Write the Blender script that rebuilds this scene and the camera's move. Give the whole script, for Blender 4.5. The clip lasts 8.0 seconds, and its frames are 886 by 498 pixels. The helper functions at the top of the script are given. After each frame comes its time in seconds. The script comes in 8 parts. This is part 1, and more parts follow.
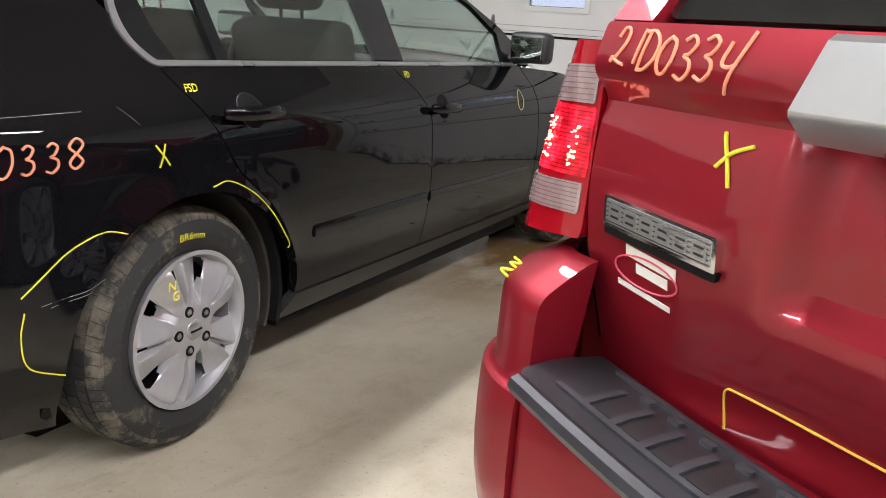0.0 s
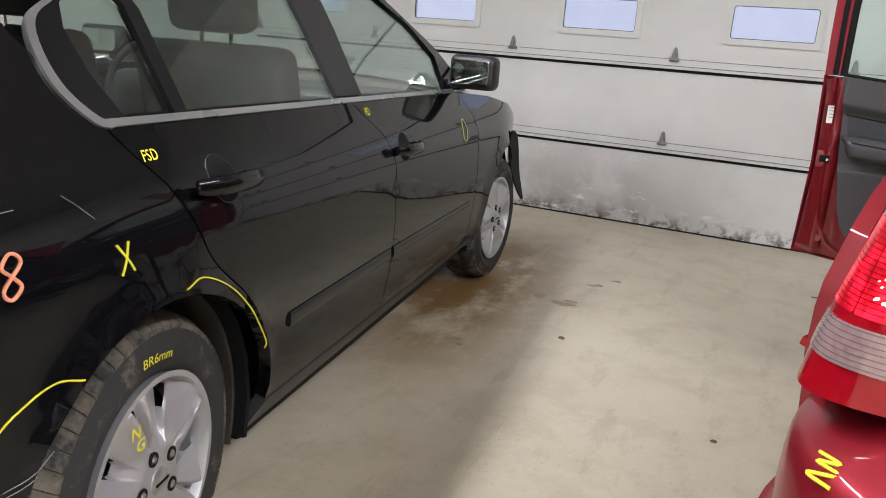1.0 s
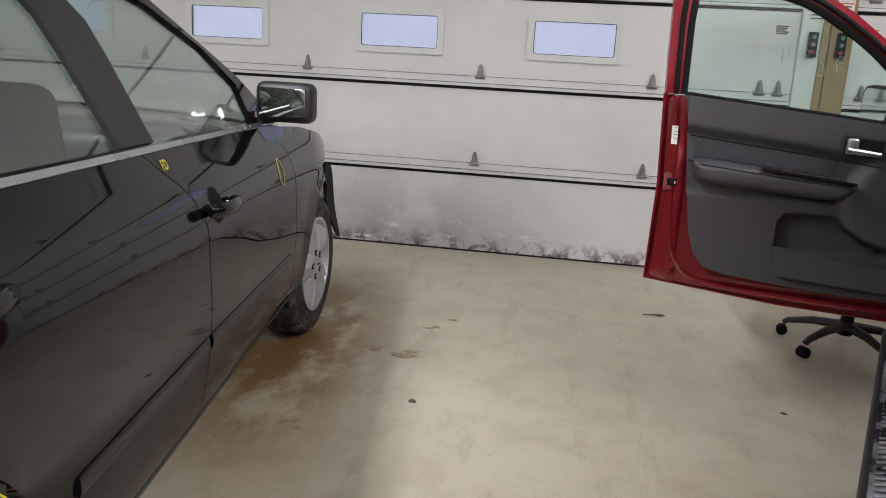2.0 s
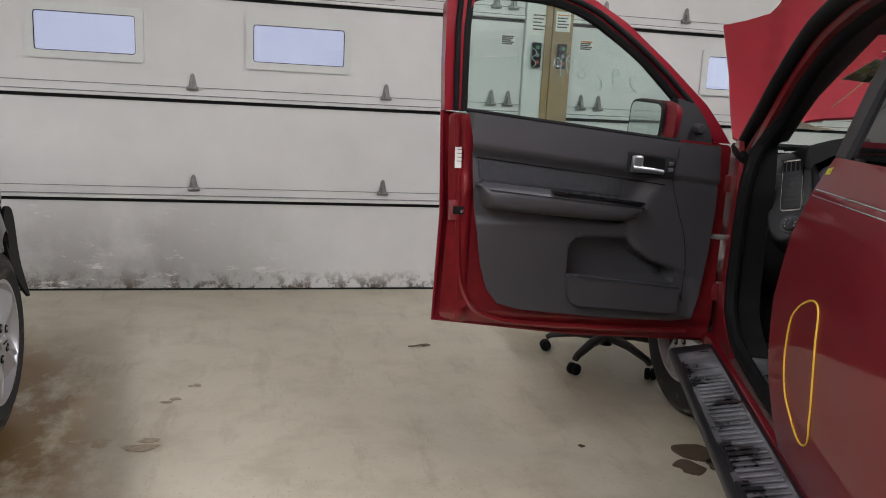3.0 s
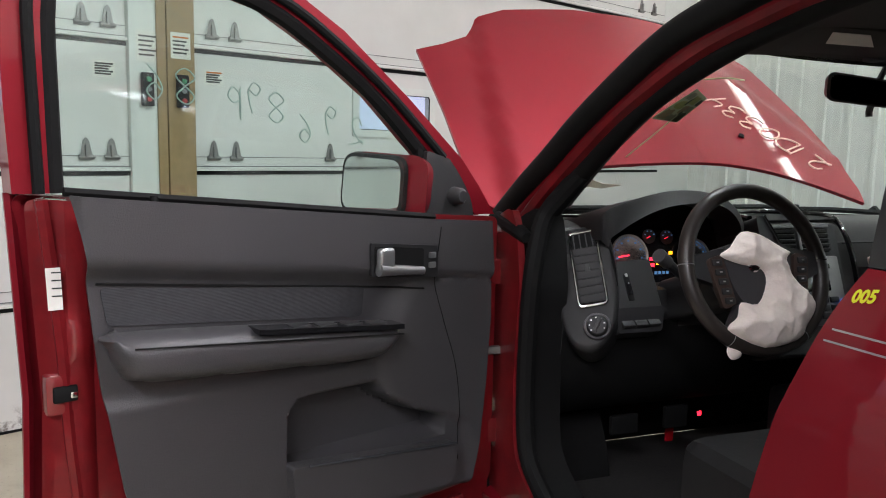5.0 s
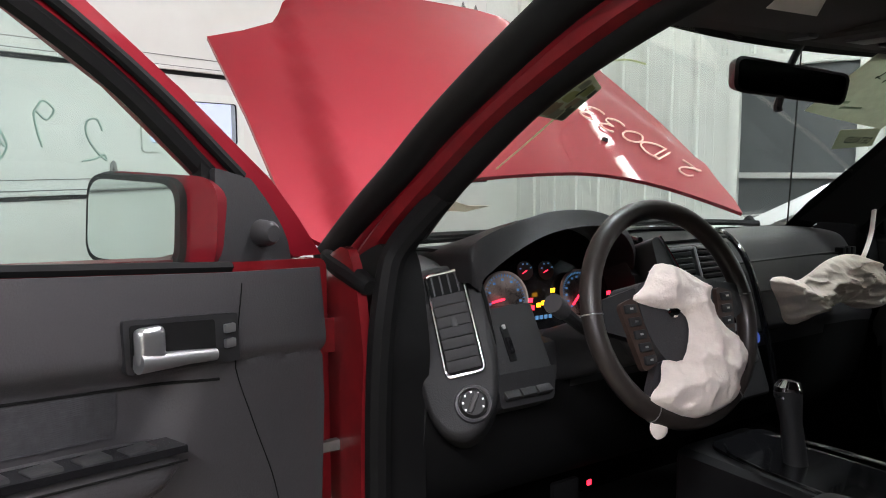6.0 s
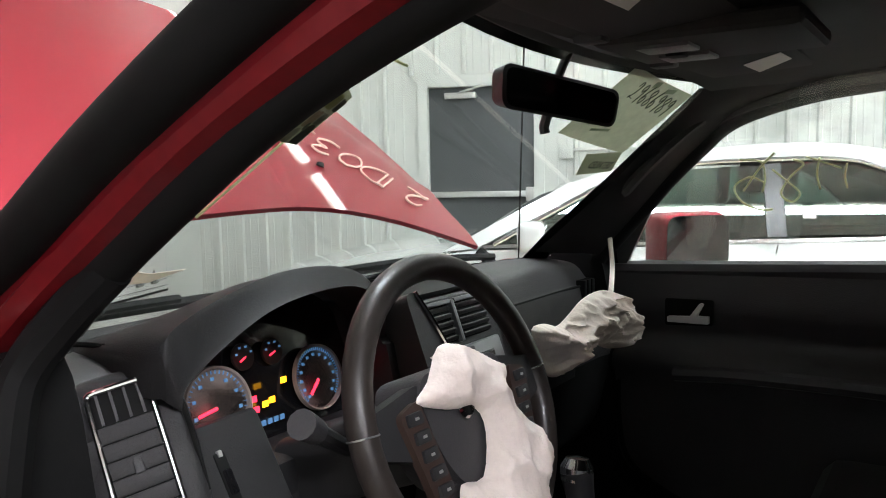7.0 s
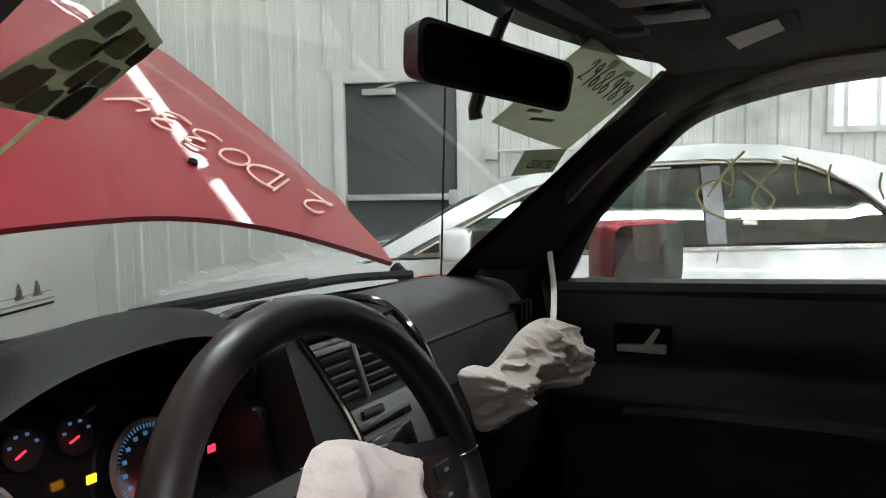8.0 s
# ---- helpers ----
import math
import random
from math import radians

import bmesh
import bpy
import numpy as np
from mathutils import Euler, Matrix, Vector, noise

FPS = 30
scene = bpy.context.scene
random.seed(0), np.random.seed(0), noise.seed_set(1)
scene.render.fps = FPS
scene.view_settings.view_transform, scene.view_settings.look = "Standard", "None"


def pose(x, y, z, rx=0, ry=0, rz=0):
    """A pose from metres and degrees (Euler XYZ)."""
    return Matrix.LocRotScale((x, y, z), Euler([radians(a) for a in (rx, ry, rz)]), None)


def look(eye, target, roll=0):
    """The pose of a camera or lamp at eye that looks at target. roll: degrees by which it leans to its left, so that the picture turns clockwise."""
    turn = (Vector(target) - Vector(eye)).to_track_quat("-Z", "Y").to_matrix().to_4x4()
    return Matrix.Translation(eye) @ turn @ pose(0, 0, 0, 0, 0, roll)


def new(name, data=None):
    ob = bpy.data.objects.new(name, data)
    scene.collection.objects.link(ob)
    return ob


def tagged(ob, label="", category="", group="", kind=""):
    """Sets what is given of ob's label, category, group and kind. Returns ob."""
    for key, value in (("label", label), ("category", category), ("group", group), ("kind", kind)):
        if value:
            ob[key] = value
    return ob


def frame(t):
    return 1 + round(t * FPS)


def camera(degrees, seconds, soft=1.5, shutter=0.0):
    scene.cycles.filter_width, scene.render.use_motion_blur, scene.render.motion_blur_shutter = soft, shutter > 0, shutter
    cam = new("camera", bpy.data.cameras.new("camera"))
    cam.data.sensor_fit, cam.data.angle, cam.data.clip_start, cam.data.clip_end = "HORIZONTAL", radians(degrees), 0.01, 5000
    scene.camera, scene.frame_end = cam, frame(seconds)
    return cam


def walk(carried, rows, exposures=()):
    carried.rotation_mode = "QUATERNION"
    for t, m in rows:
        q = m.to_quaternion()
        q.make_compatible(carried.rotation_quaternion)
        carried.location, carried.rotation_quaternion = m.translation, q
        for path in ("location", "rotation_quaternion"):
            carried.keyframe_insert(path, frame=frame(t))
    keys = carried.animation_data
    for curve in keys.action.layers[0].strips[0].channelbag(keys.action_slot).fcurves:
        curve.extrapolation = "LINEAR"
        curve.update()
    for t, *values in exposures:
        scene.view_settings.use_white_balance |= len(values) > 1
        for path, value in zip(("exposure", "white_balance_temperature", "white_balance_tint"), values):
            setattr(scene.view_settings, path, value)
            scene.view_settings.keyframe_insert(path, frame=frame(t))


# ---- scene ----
cam = camera(59.5, 8.0, soft=1.0)
PATH = [
    (0, (-0.557, 0.381, 1.137), (-1.707, 1.923, 0.588), 4.3),
    (0.5, (-0.878, 0.43, 1.148), (-2.001, 1.99, 0.595), 4.1),
    (1, (-1.189, 0.529, 1.179), (-1.992, 2.288, 0.668), 4.6),
    (1.2, (-1.252, 0.584, 1.174), (-1.966, 2.387, 0.684), 4.5),
    (2.3, (-1.596, 1.099, 1.209), (-1.685, 3.052, 0.789), 2.9),
    (2.5, (-1.651, 1.202, 1.213), (-1.584, 3.159, 0.808), 2.7),
    (3, (-1.726, 1.459, 1.216), (-1.279, 3.371, 0.833), 3.0),
    (3.5, (-1.697, 1.789, 1.221), (-1.067, 3.653, 0.866), 2.3),
    (4, (-1.642, 2.068, 1.22), (-0.805, 3.856, 0.9), 2.1),
    (4.5, (-1.583, 2.364, 1.237), (-0.405, 3.96, 0.975), 2.2),
    (4.7, (-1.551, 2.442, 1.246), (-0.299, 3.98, 0.99), 1.8),
    (5.8, (-1.17, 2.875, 1.264), (0.351, 4.154, 1.033), -0.1),
    (6, (-1.107, 2.929, 1.258), (0.513, 4.081, 1.039), -0.3),
    (6.5, (-0.923, 3.079, 1.268), (0.924, 3.821, 1.075), -0.3),
    (7, (-0.761, 3.17, 1.287), (1.185, 3.592, 1.103), -1.1),
    (7.5, (-0.568, 3.188, 1.286), (1.396, 3.523, 1.111), -1.2),
    (8, (-0.439, 3.207, 1.285), (1.54, 3.433, 1.103), -0.8),
]
walk(cam, [(t, look(eye, target, roll)) for t, eye, target, roll in PATH], [(0.0, 0.45), (1.0, 0.25), (2.5, 0.0), (3.5, -0.12), (4.2, 0.08), (4.7, 0.25), (6.0, 0.78), (7.0, 0.94), (8.0, 0.45)])

# ---- world and light ----
world = bpy.data.worlds.new("world")
scene.world = world
world.use_nodes = True
wn = world.node_tree
sky = wn.nodes.new("ShaderNodeTexSky")
sky.sky_type, sky.sun_disc = "NISHITA", False
sky.sun_elevation, sky.sun_rotation = radians(35), radians(20)
wn.links.new(sky.outputs[0], wn.nodes["Background"].inputs[0])
wn.nodes["Background"].inputs[1].default_value = 0.1
LAMP_COL = (1.0, 0.99, 1.085)
# place of each strip and its power
TUBES = [(-3.4, -3.0, 50), (-3.4, -0.6, 70), (-3.4, 1.5, 115), (0.75, -3.9, 28), (0.75, -1.6, 46), (0.75, 0.6, 95), (0.75, 2.9, 50), (3.6, -2.4, 15), (3.6, 0.2, 12), (3.6, 2.6, 8), (3.6, 5.0, 6)]
TUBE_Z, TUBE_L = 3.35, 2.3

# ---- materials ----
def material(name):
    m = bpy.data.materials.new(name)
    m.use_nodes = True
    return m, m.node_tree.nodes, m.node_tree.links, m.node_tree.nodes["Principled BSDF"]


def noise_node(n, l, scale, detail=6.0, rough=0.6, stretch=None):
    c = n.new("ShaderNodeTexCoord")
    t = n.new("ShaderNodeTexNoise")
    t.inputs["Scale"].default_value, t.inputs["Detail"].default_value, t.inputs["Roughness"].default_value = scale, detail, rough
    if stretch:
        mp = n.new("ShaderNodeMapping")
        mp.inputs["Scale"].default_value = stretch
        l.new(c.outputs["Object"], mp.inputs[0])
        l.new(mp.outputs[0], t.inputs["Vector"])
    else:
        l.new(c.outputs["Object"], t.inputs["Vector"])
    return t


def ramp(n, l, src, stops):
    r = n.new("ShaderNodeValToRGB")
    e = r.color_ramp.elements
    while len(e) < len(stops):
        e.new(0.5)
    for k, (p, c) in zip(e, stops):
        k.position, k.color = p, (c if len(c) == 4 else (*c, 1))
    l.new(src, r.inputs[0])
    return r


def mixed(n, l, a, b, f):
    """Colour mix of two sockets or colours by a socket."""
    m = n.new("ShaderNodeMix")
    m.data_type = "RGBA"
    for s, v in ((6, a), (7, b)):
        if isinstance(v, tuple):
            m.inputs[s].default_value = (*v, 1)
        else:
            l.new(v, m.inputs[s])
    l.new(f, m.inputs[0])
    return m.outputs[2]


def bumped(n, l, p, src, strength, dist=0.01):
    b = n.new("ShaderNodeBump")
    b.inputs["Strength"].default_value, b.inputs["Distance"].default_value = strength, dist
    l.new(src, b.inputs["Height"])
    l.new(b.outputs[0], p.inputs["Normal"])


def plain(name, col, rough=0.5, metal=0.0, coat=0.0, grain=40.0, vary=0.18, bump=0.0, spec=0.5, big=3.0):
    """Paint, plastic or metal with fine grain and broad patches."""
    m, n, l, p = material(name)
    fine, broad = noise_node(n, l, grain), noise_node(n, l, big, 4.0)
    lo, hi = tuple(c * (1 - vary) for c in col), tuple(min(1, c * (1 + vary)) for c in col)
    a = ramp(n, l, fine.outputs[0], [(0.3, lo), (0.7, hi)])
    b = ramp(n, l, broad.outputs[0], [(0.3, lo), (0.7, hi)])
    half = n.new("ShaderNodeValue")
    half.outputs[0].default_value = 0.5
    l.new(mixed(n, l, a.outputs[0], b.outputs[0], half.outputs[0]), p.inputs["Base Color"])
    r = n.new("ShaderNodeMapRange")
    r.inputs[3].default_value, r.inputs[4].default_value = max(0.02, rough * 0.8), min(1, rough * 1.2)
    l.new(broad.outputs[0], r.inputs[0])
    l.new(r.outputs[0], p.inputs["Roughness"])
    p.inputs["Metallic"].default_value = metal
    p.inputs["Coat Weight"].default_value, p.inputs["Coat Roughness"].default_value = coat, 0.03
    p.inputs["Specular IOR Level"].default_value = spec
    if bump:
        bumped(n, l, p, fine.outputs[0], bump, 0.003)
    return m


def glowing(name, col, strength):
    m, n, l, p = material(name)
    p.inputs["Base Color"].default_value = (*col, 1)
    p.inputs["Emission Color"].default_value, p.inputs["Emission Strength"].default_value = (*col, 1), strength
    return m


def glass(name, tint, gloss=1.0, dust=0.0, base=0.035):
    m, n, l, p = material(name)
    n.remove(p)
    tr, gl, lw, mx = n.new("ShaderNodeBsdfTransparent"), n.new("ShaderNodeBsdfGlossy"), n.new("ShaderNodeLayerWeight"), n.new("ShaderNodeMixShader")
    tr.inputs[0].default_value = (*tint, 1)
    gl.inputs["Roughness"].default_value = 0.01
    gl.inputs[0].default_value = (gloss, gloss, gloss, 1)
    lw.inputs[0].default_value = 0.5
    pw, ad = n.new("ShaderNodeMath"), n.new("ShaderNodeMath")
    pw.operation, ad.operation = "POWER", "MULTIPLY_ADD"
    pw.inputs[1].default_value = 4.5
    ad.inputs[1].default_value, ad.inputs[2].default_value = 0.75, base
    l.new(lw.outputs["Facing"], pw.inputs[0]), l.new(pw.outputs[0], ad.inputs[0]), l.new(ad.outputs[0], mx.inputs[0])
    l.new(tr.outputs[0], mx.inputs[1]), l.new(gl.outputs[0], mx.inputs[2])
    out = mx.outputs[0]
    if dust:
        df, m2 = n.new("ShaderNodeBsdfDiffuse"), n.new("ShaderNodeMixShader")
        df.inputs[0].default_value = (0.75, 0.77, 0.74, 1)
        t = noise_node(n, l, 6.0, 8.0)
        r = ramp(n, l, t.outputs[0], [(0.35, (0, 0, 0)), (0.75, (dust, dust, dust))])
        l.new(r.outputs[0], m2.inputs[0]), l.new(out, m2.inputs[1]), l.new(df.outputs[0], m2.inputs[2])
        out = m2.outputs[0]
    l.new(out, n["Material Output"].inputs[0])
    return m


def thin_paper(name, col):
    """Paper that glows a little with the light behind it."""
    m, n, l, p = material(name)
    n.remove(p)
    d, t, x = n.new("ShaderNodeBsdfDiffuse"), n.new("ShaderNodeBsdfTranslucent"), n.new("ShaderNodeMixShader")
    k = noise_node(n, l, 40)
    r = ramp(n, l, k.outputs[0], [(0.3, tuple(c * 0.85 for c in col)), (0.7, col)])
    l.new(r.outputs[0], d.inputs[0]), l.new(r.outputs[0], t.inputs[0])
    x.inputs[0].default_value = 0.55
    l.new(d.outputs[0], x.inputs[1]), l.new(t.outputs[0], x.inputs[2]), l.new(x.outputs[0], n["Material Output"].inputs[0])
    return m


def floor_material():
    m, n, l, p = material("sealed_concrete")
    c = n.new("ShaderNodeTexCoord")
    fine, mid, broad = noise_node(n, l, 55), noise_node(n, l, 4.5, 8, 0.65), noise_node(n, l, 0.7, 4)
    base = ramp(n, l, broad.outputs[0], [(0.3, (0.475, 0.425, 0.315)), (0.7, (0.575, 0.525, 0.41))])
    spots = ramp(n, l, mid.outputs[0], [(0.34, (0.72, 0.69, 0.64)), (0.54, (1, 1, 1))])
    mul = n.new("ShaderNodeMix")
    mul.data_type, mul.blend_type = "RGBA", "MULTIPLY"
    mul.inputs[0].default_value = 0.6
    l.new(base.outputs[0], mul.inputs[6]), l.new(spots.outputs[0], mul.inputs[7])
    # fine grit and thin scuffs
    grit = ramp(n, l, noise_node(n, l, 75, 3).outputs[0], [(0.62, (1, 1, 1)), (0.70, (0.60, 0.56, 0.50))])
    scuff = ramp(n, l, noise_node(n, l, 9, 8, 0.7, (1.0, 0.22, 1)).outputs[0], [(0.38, (0.80, 0.78, 0.75)), (0.45, (1, 1, 1))])
    two = n.new("ShaderNodeMix")
    two.data_type, two.blend_type = "RGBA", "MULTIPLY"
    two.inputs[0].default_value = 0.8
    l.new(grit.outputs[0], two.inputs[6]), l.new(scuff.outputs[0], two.inputs[7])
    all3 = n.new("ShaderNodeMix")
    all3.data_type, all3.blend_type = "RGBA", "MULTIPLY"
    all3.inputs[0].default_value = 0.7
    l.new(mul.outputs[2], all3.inputs[6]), l.new(two.outputs[2], all3.inputs[7])
    # muddy drip trail along the flank of the dark car
    sep = n.new("ShaderNodeSeparateXYZ")
    l.new(c.outputs["Object"], sep.inputs[0])
    def math_node(op, a, b):
        k = n.new("ShaderNodeMath")
        k.operation = op
        for i, v in enumerate((a, b)):
            if isinstance(v, (int, float)):
                k.inputs[i].default_value = v
            else:
                l.new(v, k.inputs[i])
        return k.outputs[0]
    line = math_node("ADD", sep.outputs[0], math_node("MULTIPLY", sep.outputs[1], 0.15))
    away = math_node("ABSOLUTE", math_node("ADD", line, 2.03), 0)
    near = n.new("ShaderNodeMapRange")
    near.inputs[1].default_value, near.inputs[2].default_value, near.inputs[3].default_value, near.inputs[4].default_value = 0.05, 0.50, 1, 0
    l.new(away, near.inputs[0])
    along = n.new("ShaderNodeMapRange")
    along.inputs[1].default_value, along.inputs[2].default_value = 2.7, 4.0
    l.new(sep.outputs[1], along.inputs[0])
    stop = n.new("ShaderNodeMapRange")
    stop.inputs[1].default_value, stop.inputs[2].default_value, stop.inputs[3].default_value, stop.inputs[4].default_value = 4.6, 5.5, 1, 0
    l.new(sep.outputs[1], stop.inputs[0])
    mud = ramp(n, l, noise_node(n, l, 5.0, 9, 0.7, (1.0, 0.55, 1)).outputs[0], [(0.32, (0, 0, 0)), (0.54, (1, 1, 1))])
    f = math_node("MULTIPLY", math_node("MULTIPLY", near.outputs[0], stop.outputs[0]), math_node("MULTIPLY", mud.outputs[0], math_node("ADD", math_node("MULTIPLY", along.outputs[0], 1.0), 0.08)))
    f2 = n.new("ShaderNodeMath")
    f2.operation, f2.use_clamp = "MULTIPLY", True
    f2.inputs[1].default_value = 1.5
    l.new(f, f2.inputs[0])
    col = mixed(n, l, all3.outputs[2], (0.20, 0.118, 0.042), f2.outputs[0])
    l.new(col, p.inputs["Base Color"])
    r = n.new("ShaderNodeMapRange")
    r.inputs[3].default_value, r.inputs[4].default_value = 0.28, 0.55
    l.new(mid.outputs[0], r.inputs[0])
    l.new(r.outputs[0], p.inputs["Roughness"])
    bumped(n, l, p, fine.outputs[0], 0.06, 0.002)
    return m


def garage_material():
    """White ribbed steel with scuffs and mould near the floor."""
    m, n, l, p = material("white_steel_panel")
    c = n.new("ShaderNodeTexCoord")
    sep = n.new("ShaderNodeSeparateXYZ")
    l.new(c.outputs["Object"], sep.inputs[0])
    broad = noise_node(n, l, 0.9, 5)
    base = ramp(n, l, broad.outputs[0], [(0.3, (0.60, 0.59, 0.56)), (0.7, (0.74, 0.735, 0.71))])
    low = n.new("ShaderNodeMapRange")
    low.inputs[1].default_value, low.inputs[2].default_value, low.inputs[3].default_value, low.inputs[4].default_value = 0.10, 0.85, 0.9, 0
    l.new(sep.outputs[2], low.inputs[0])
    splash = ramp(n, l, noise_node(n, l, 1.3, 8, 0.65).outputs[0], [(0.30, (0.2, 0.2, 0.2)), (0.56, (1, 1, 1))])
    reach = n.new("ShaderNodeMapRange")
    reach.inputs[1].default_value, reach.inputs[2].default_value, reach.inputs[3].default_value, reach.inputs[4].default_value = -2.3, -1.2, 1, 0.10
    l.new(sep.outputs[0], reach.inputs[0])
    kk = n.new("ShaderNodeMath")
    kk.operation = "MULTIPLY"
    l.new(reach.outputs[0], kk.inputs[0]), l.new(splash.outputs[0], kk.inputs[1])
    k = n.new("ShaderNodeMath")
    k.operation = "MULTIPLY"
    l.new(low.outputs[0], k.inputs[0]), l.new(kk.outputs[0], k.inputs[1])
    col = mixed(n, l, base.outputs[0], (0.27, 0.255, 0.235), k.outputs[0])
    low2 = n.new("ShaderNodeMapRange")
    low2.inputs[1].default_value, low2.inputs[2].default_value, low2.inputs[3].default_value, low2.inputs[4].default_value = 0.01, 0.13, 1.0, 0
    l.new(sep.outputs[2], low2.inputs[0])
    rust = ramp(n, l, noise_node(n, l, 9.0, 10, 0.78).outputs[0], [(0.48, (0, 0, 0)), (0.56, (1, 1, 1))])
    k2 = n.new("ShaderNodeMath")
    k2.operation = "MULTIPLY"
    l.new(low2.outputs[0], k2.inputs[0]), l.new(rust.outputs[0], k2.inputs[1])
    col = mixed(n, l, col, (0.075, 0.048, 0.028), k2.outputs[0])
    scr = ramp(n, l, noise_node(n, l, 3.2, 10, 0.8, (1, 1, 4)).outputs[0], [(0.57, (0, 0, 0)), (0.62, (1, 1, 1))])
    k3 = n.new("ShaderNodeMath")
    k3.operation = "MULTIPLY"
    l.new(k.outputs[0], k3.inputs[0]), l.new(scr.outputs[0], k3.inputs[1])
    col = mixed(n, l, col, (0.75, 0.74, 0.72), k3.outputs[0])
    l.new(col, p.inputs["Base Color"])
    p.inputs["Roughness"].default_value = 0.42
    bumped(n, l, p, noise_node(n, l, 220, 2).outputs[0], 0.15, 0.001)
    return m


FLOOR_M, GARAGE_M = floor_material(), garage_material()
WHITE_M = plain("white_painted_wall", (0.66, 0.675, 0.64), 0.45, vary=0.06)
CEIL_M = plain("white_ceiling_sheet", (0.48, 0.48, 0.47), 0.5, vary=0.06)
WOOD_M = plain("bare_timber", (0.30, 0.20, 0.095), 0.7, vary=0.3, grain=25, bump=0.2)
STEEL_M = plain("galvanised_steel", (0.26, 0.25, 0.24), 0.5, 0.7, vary=0.35)
BLACK_M = plain("black_car_paint", (0.004, 0.004, 0.005), 0.5, 0.0, 0.8, vary=0.2, spec=0.0)
RED_M = plain("red_metallic_paint", (0.25, 0.008, 0.018), 0.46, 0.5, 0.62, grain=900, vary=0.10, spec=0.3)
REDIN_M = plain("red_jamb_paint", (0.19, 0.009, 0.013), 0.34, 0.2, 1.0, vary=0.35, grain=25)
SILVER_M = plain("silver_wheel_paint", (0.44, 0.44, 0.45), 0.36, 0.55, 0.3, vary=0.08)
CHROME_M = plain("chrome", (0.78, 0.78, 0.79), 0.10, 1.0, vary=0.05)
SATIN_M = plain("satin_silver_plastic", (0.55, 0.56, 0.57), 0.28, 0.9, vary=0.06)
RUBBER_M = plain("tyre_rubber", (0.024, 0.023, 0.022), 0.75, vary=0.35, bump=0.25)
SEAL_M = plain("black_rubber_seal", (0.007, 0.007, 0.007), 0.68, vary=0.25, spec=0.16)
TRIM_M = plain("charcoal_trim_plastic", (0.054, 0.052, 0.055), 0.36, vary=0.12, grain=350, bump=0.25)
TRIMB_M = plain("dark_trim_plastic", (0.026, 0.026, 0.027), 0.5, vary=0.12, grain=350, bump=0.2)
CLADB_M = plain("black_cladding", (0.016, 0.016, 0.017), 0.45, vary=0.2, bump=0.1)
DARKCLOTH_M = plain("dark_seat_cloth", (0.05, 0.052, 0.048), 0.9, vary=0.2, grain=250, bump=0.4)
FABRIC_M = plain("grey_seat_cloth", (0.15, 0.147, 0.138), 0.9, vary=0.2, grain=250, bump=0.4)
DARKSEAT_M = plain("black_seat_leather", (0.018, 0.018, 0.019), 0.55, vary=0.2, bump=0.2)
LINER_M = plain("dark_headliner", (0.035, 0.033, 0.031), 0.95, vary=0.15, grain=300)
BAG_M = plain("airbag_fabric", (0.95, 0.83, 0.75), 0.8, vary=0.06, grain=160, bump=0.4)
DASH_M = plain("grained_dash_plastic", (0.034, 0.0325, 0.033), 0.5, vary=0.14, grain=350, bump=0.25)
PAD_M = plain("scuffed_step_plastic", (0.020, 0.021, 0.024), 0.42, vary=0.4, grain=30, bump=0.25)
PADHI_M = plain("worn_step_ridge", (0.034, 0.036, 0.040), 0.45, vary=0.5, grain=40)
YELLOW_M = plain("yellow_paint_pen", (0.72, 0.66, 0.03), 0.6, vary=0.15)
GOLD_M = plain("amber_paint_pen", (0.75, 0.46, 0.05), 0.6, vary=0.15)
ORANGE_M = plain("orange_paint_pen", (0.80, 0.30, 0.17), 0.6, vary=0.15)
PAPER_M = plain("white_paper", (0.72, 0.70, 0.64), 0.7, vary=0.06)
GREENPAPER_M = thin_paper("green_printed_sticker", (0.50, 0.52, 0.40))
INK_M = plain("dark_ink", (0.04, 0.045, 0.04), 0.7)
DOORGREY_M = plain("dark_grey_door_paint", (0.075, 0.082, 0.085), 0.4, vary=0.12)
WHITECAR_M = plain("white_car_paint", (0.66, 0.68, 0.66), 0.25, 0.0, 1.0, vary=0.04)
ALU_M = plain("bright_aluminium", (0.70, 0.70, 0.68), 0.35, 0.7, vary=0.08)
MIRROR_M = plain("mirror_glass", (0.74, 0.77, 0.75), 0.04, 1.0, vary=0.01)
CARGLASS_M = glass("car_window_glass", (0.87, 0.93, 0.91), 1.0, 0.015, 0.085)
CLEAR_M = glass("clear_window_glass", (0.92, 0.965, 0.945), 1.0, 0.04)
HAZY_M = glass("hazy_window_glass", (0.92, 0.965, 0.945), 1.0, 0.30)
SCREEN_M = glass("windscreen_glass", (0.92, 0.965, 0.945), 0.7, 0.03, 0.012)
GREENGLASS_M = glass("green_tinted_door_glass", (0.86, 0.955, 0.925), 1.0, 0.05)
DARKGLASS_M = glass("privacy_glass", (0.10, 0.11, 0.11), 1.0, 0.02, 0.05)
GREYGLASS_M = glass("grey_tinted_glass", (0.52, 0.64, 0.60), 1.0, 0.0, 0.16)
TUBE_M = glowing("lit_tube", (1.0, 0.98, 0.94), 9.0)
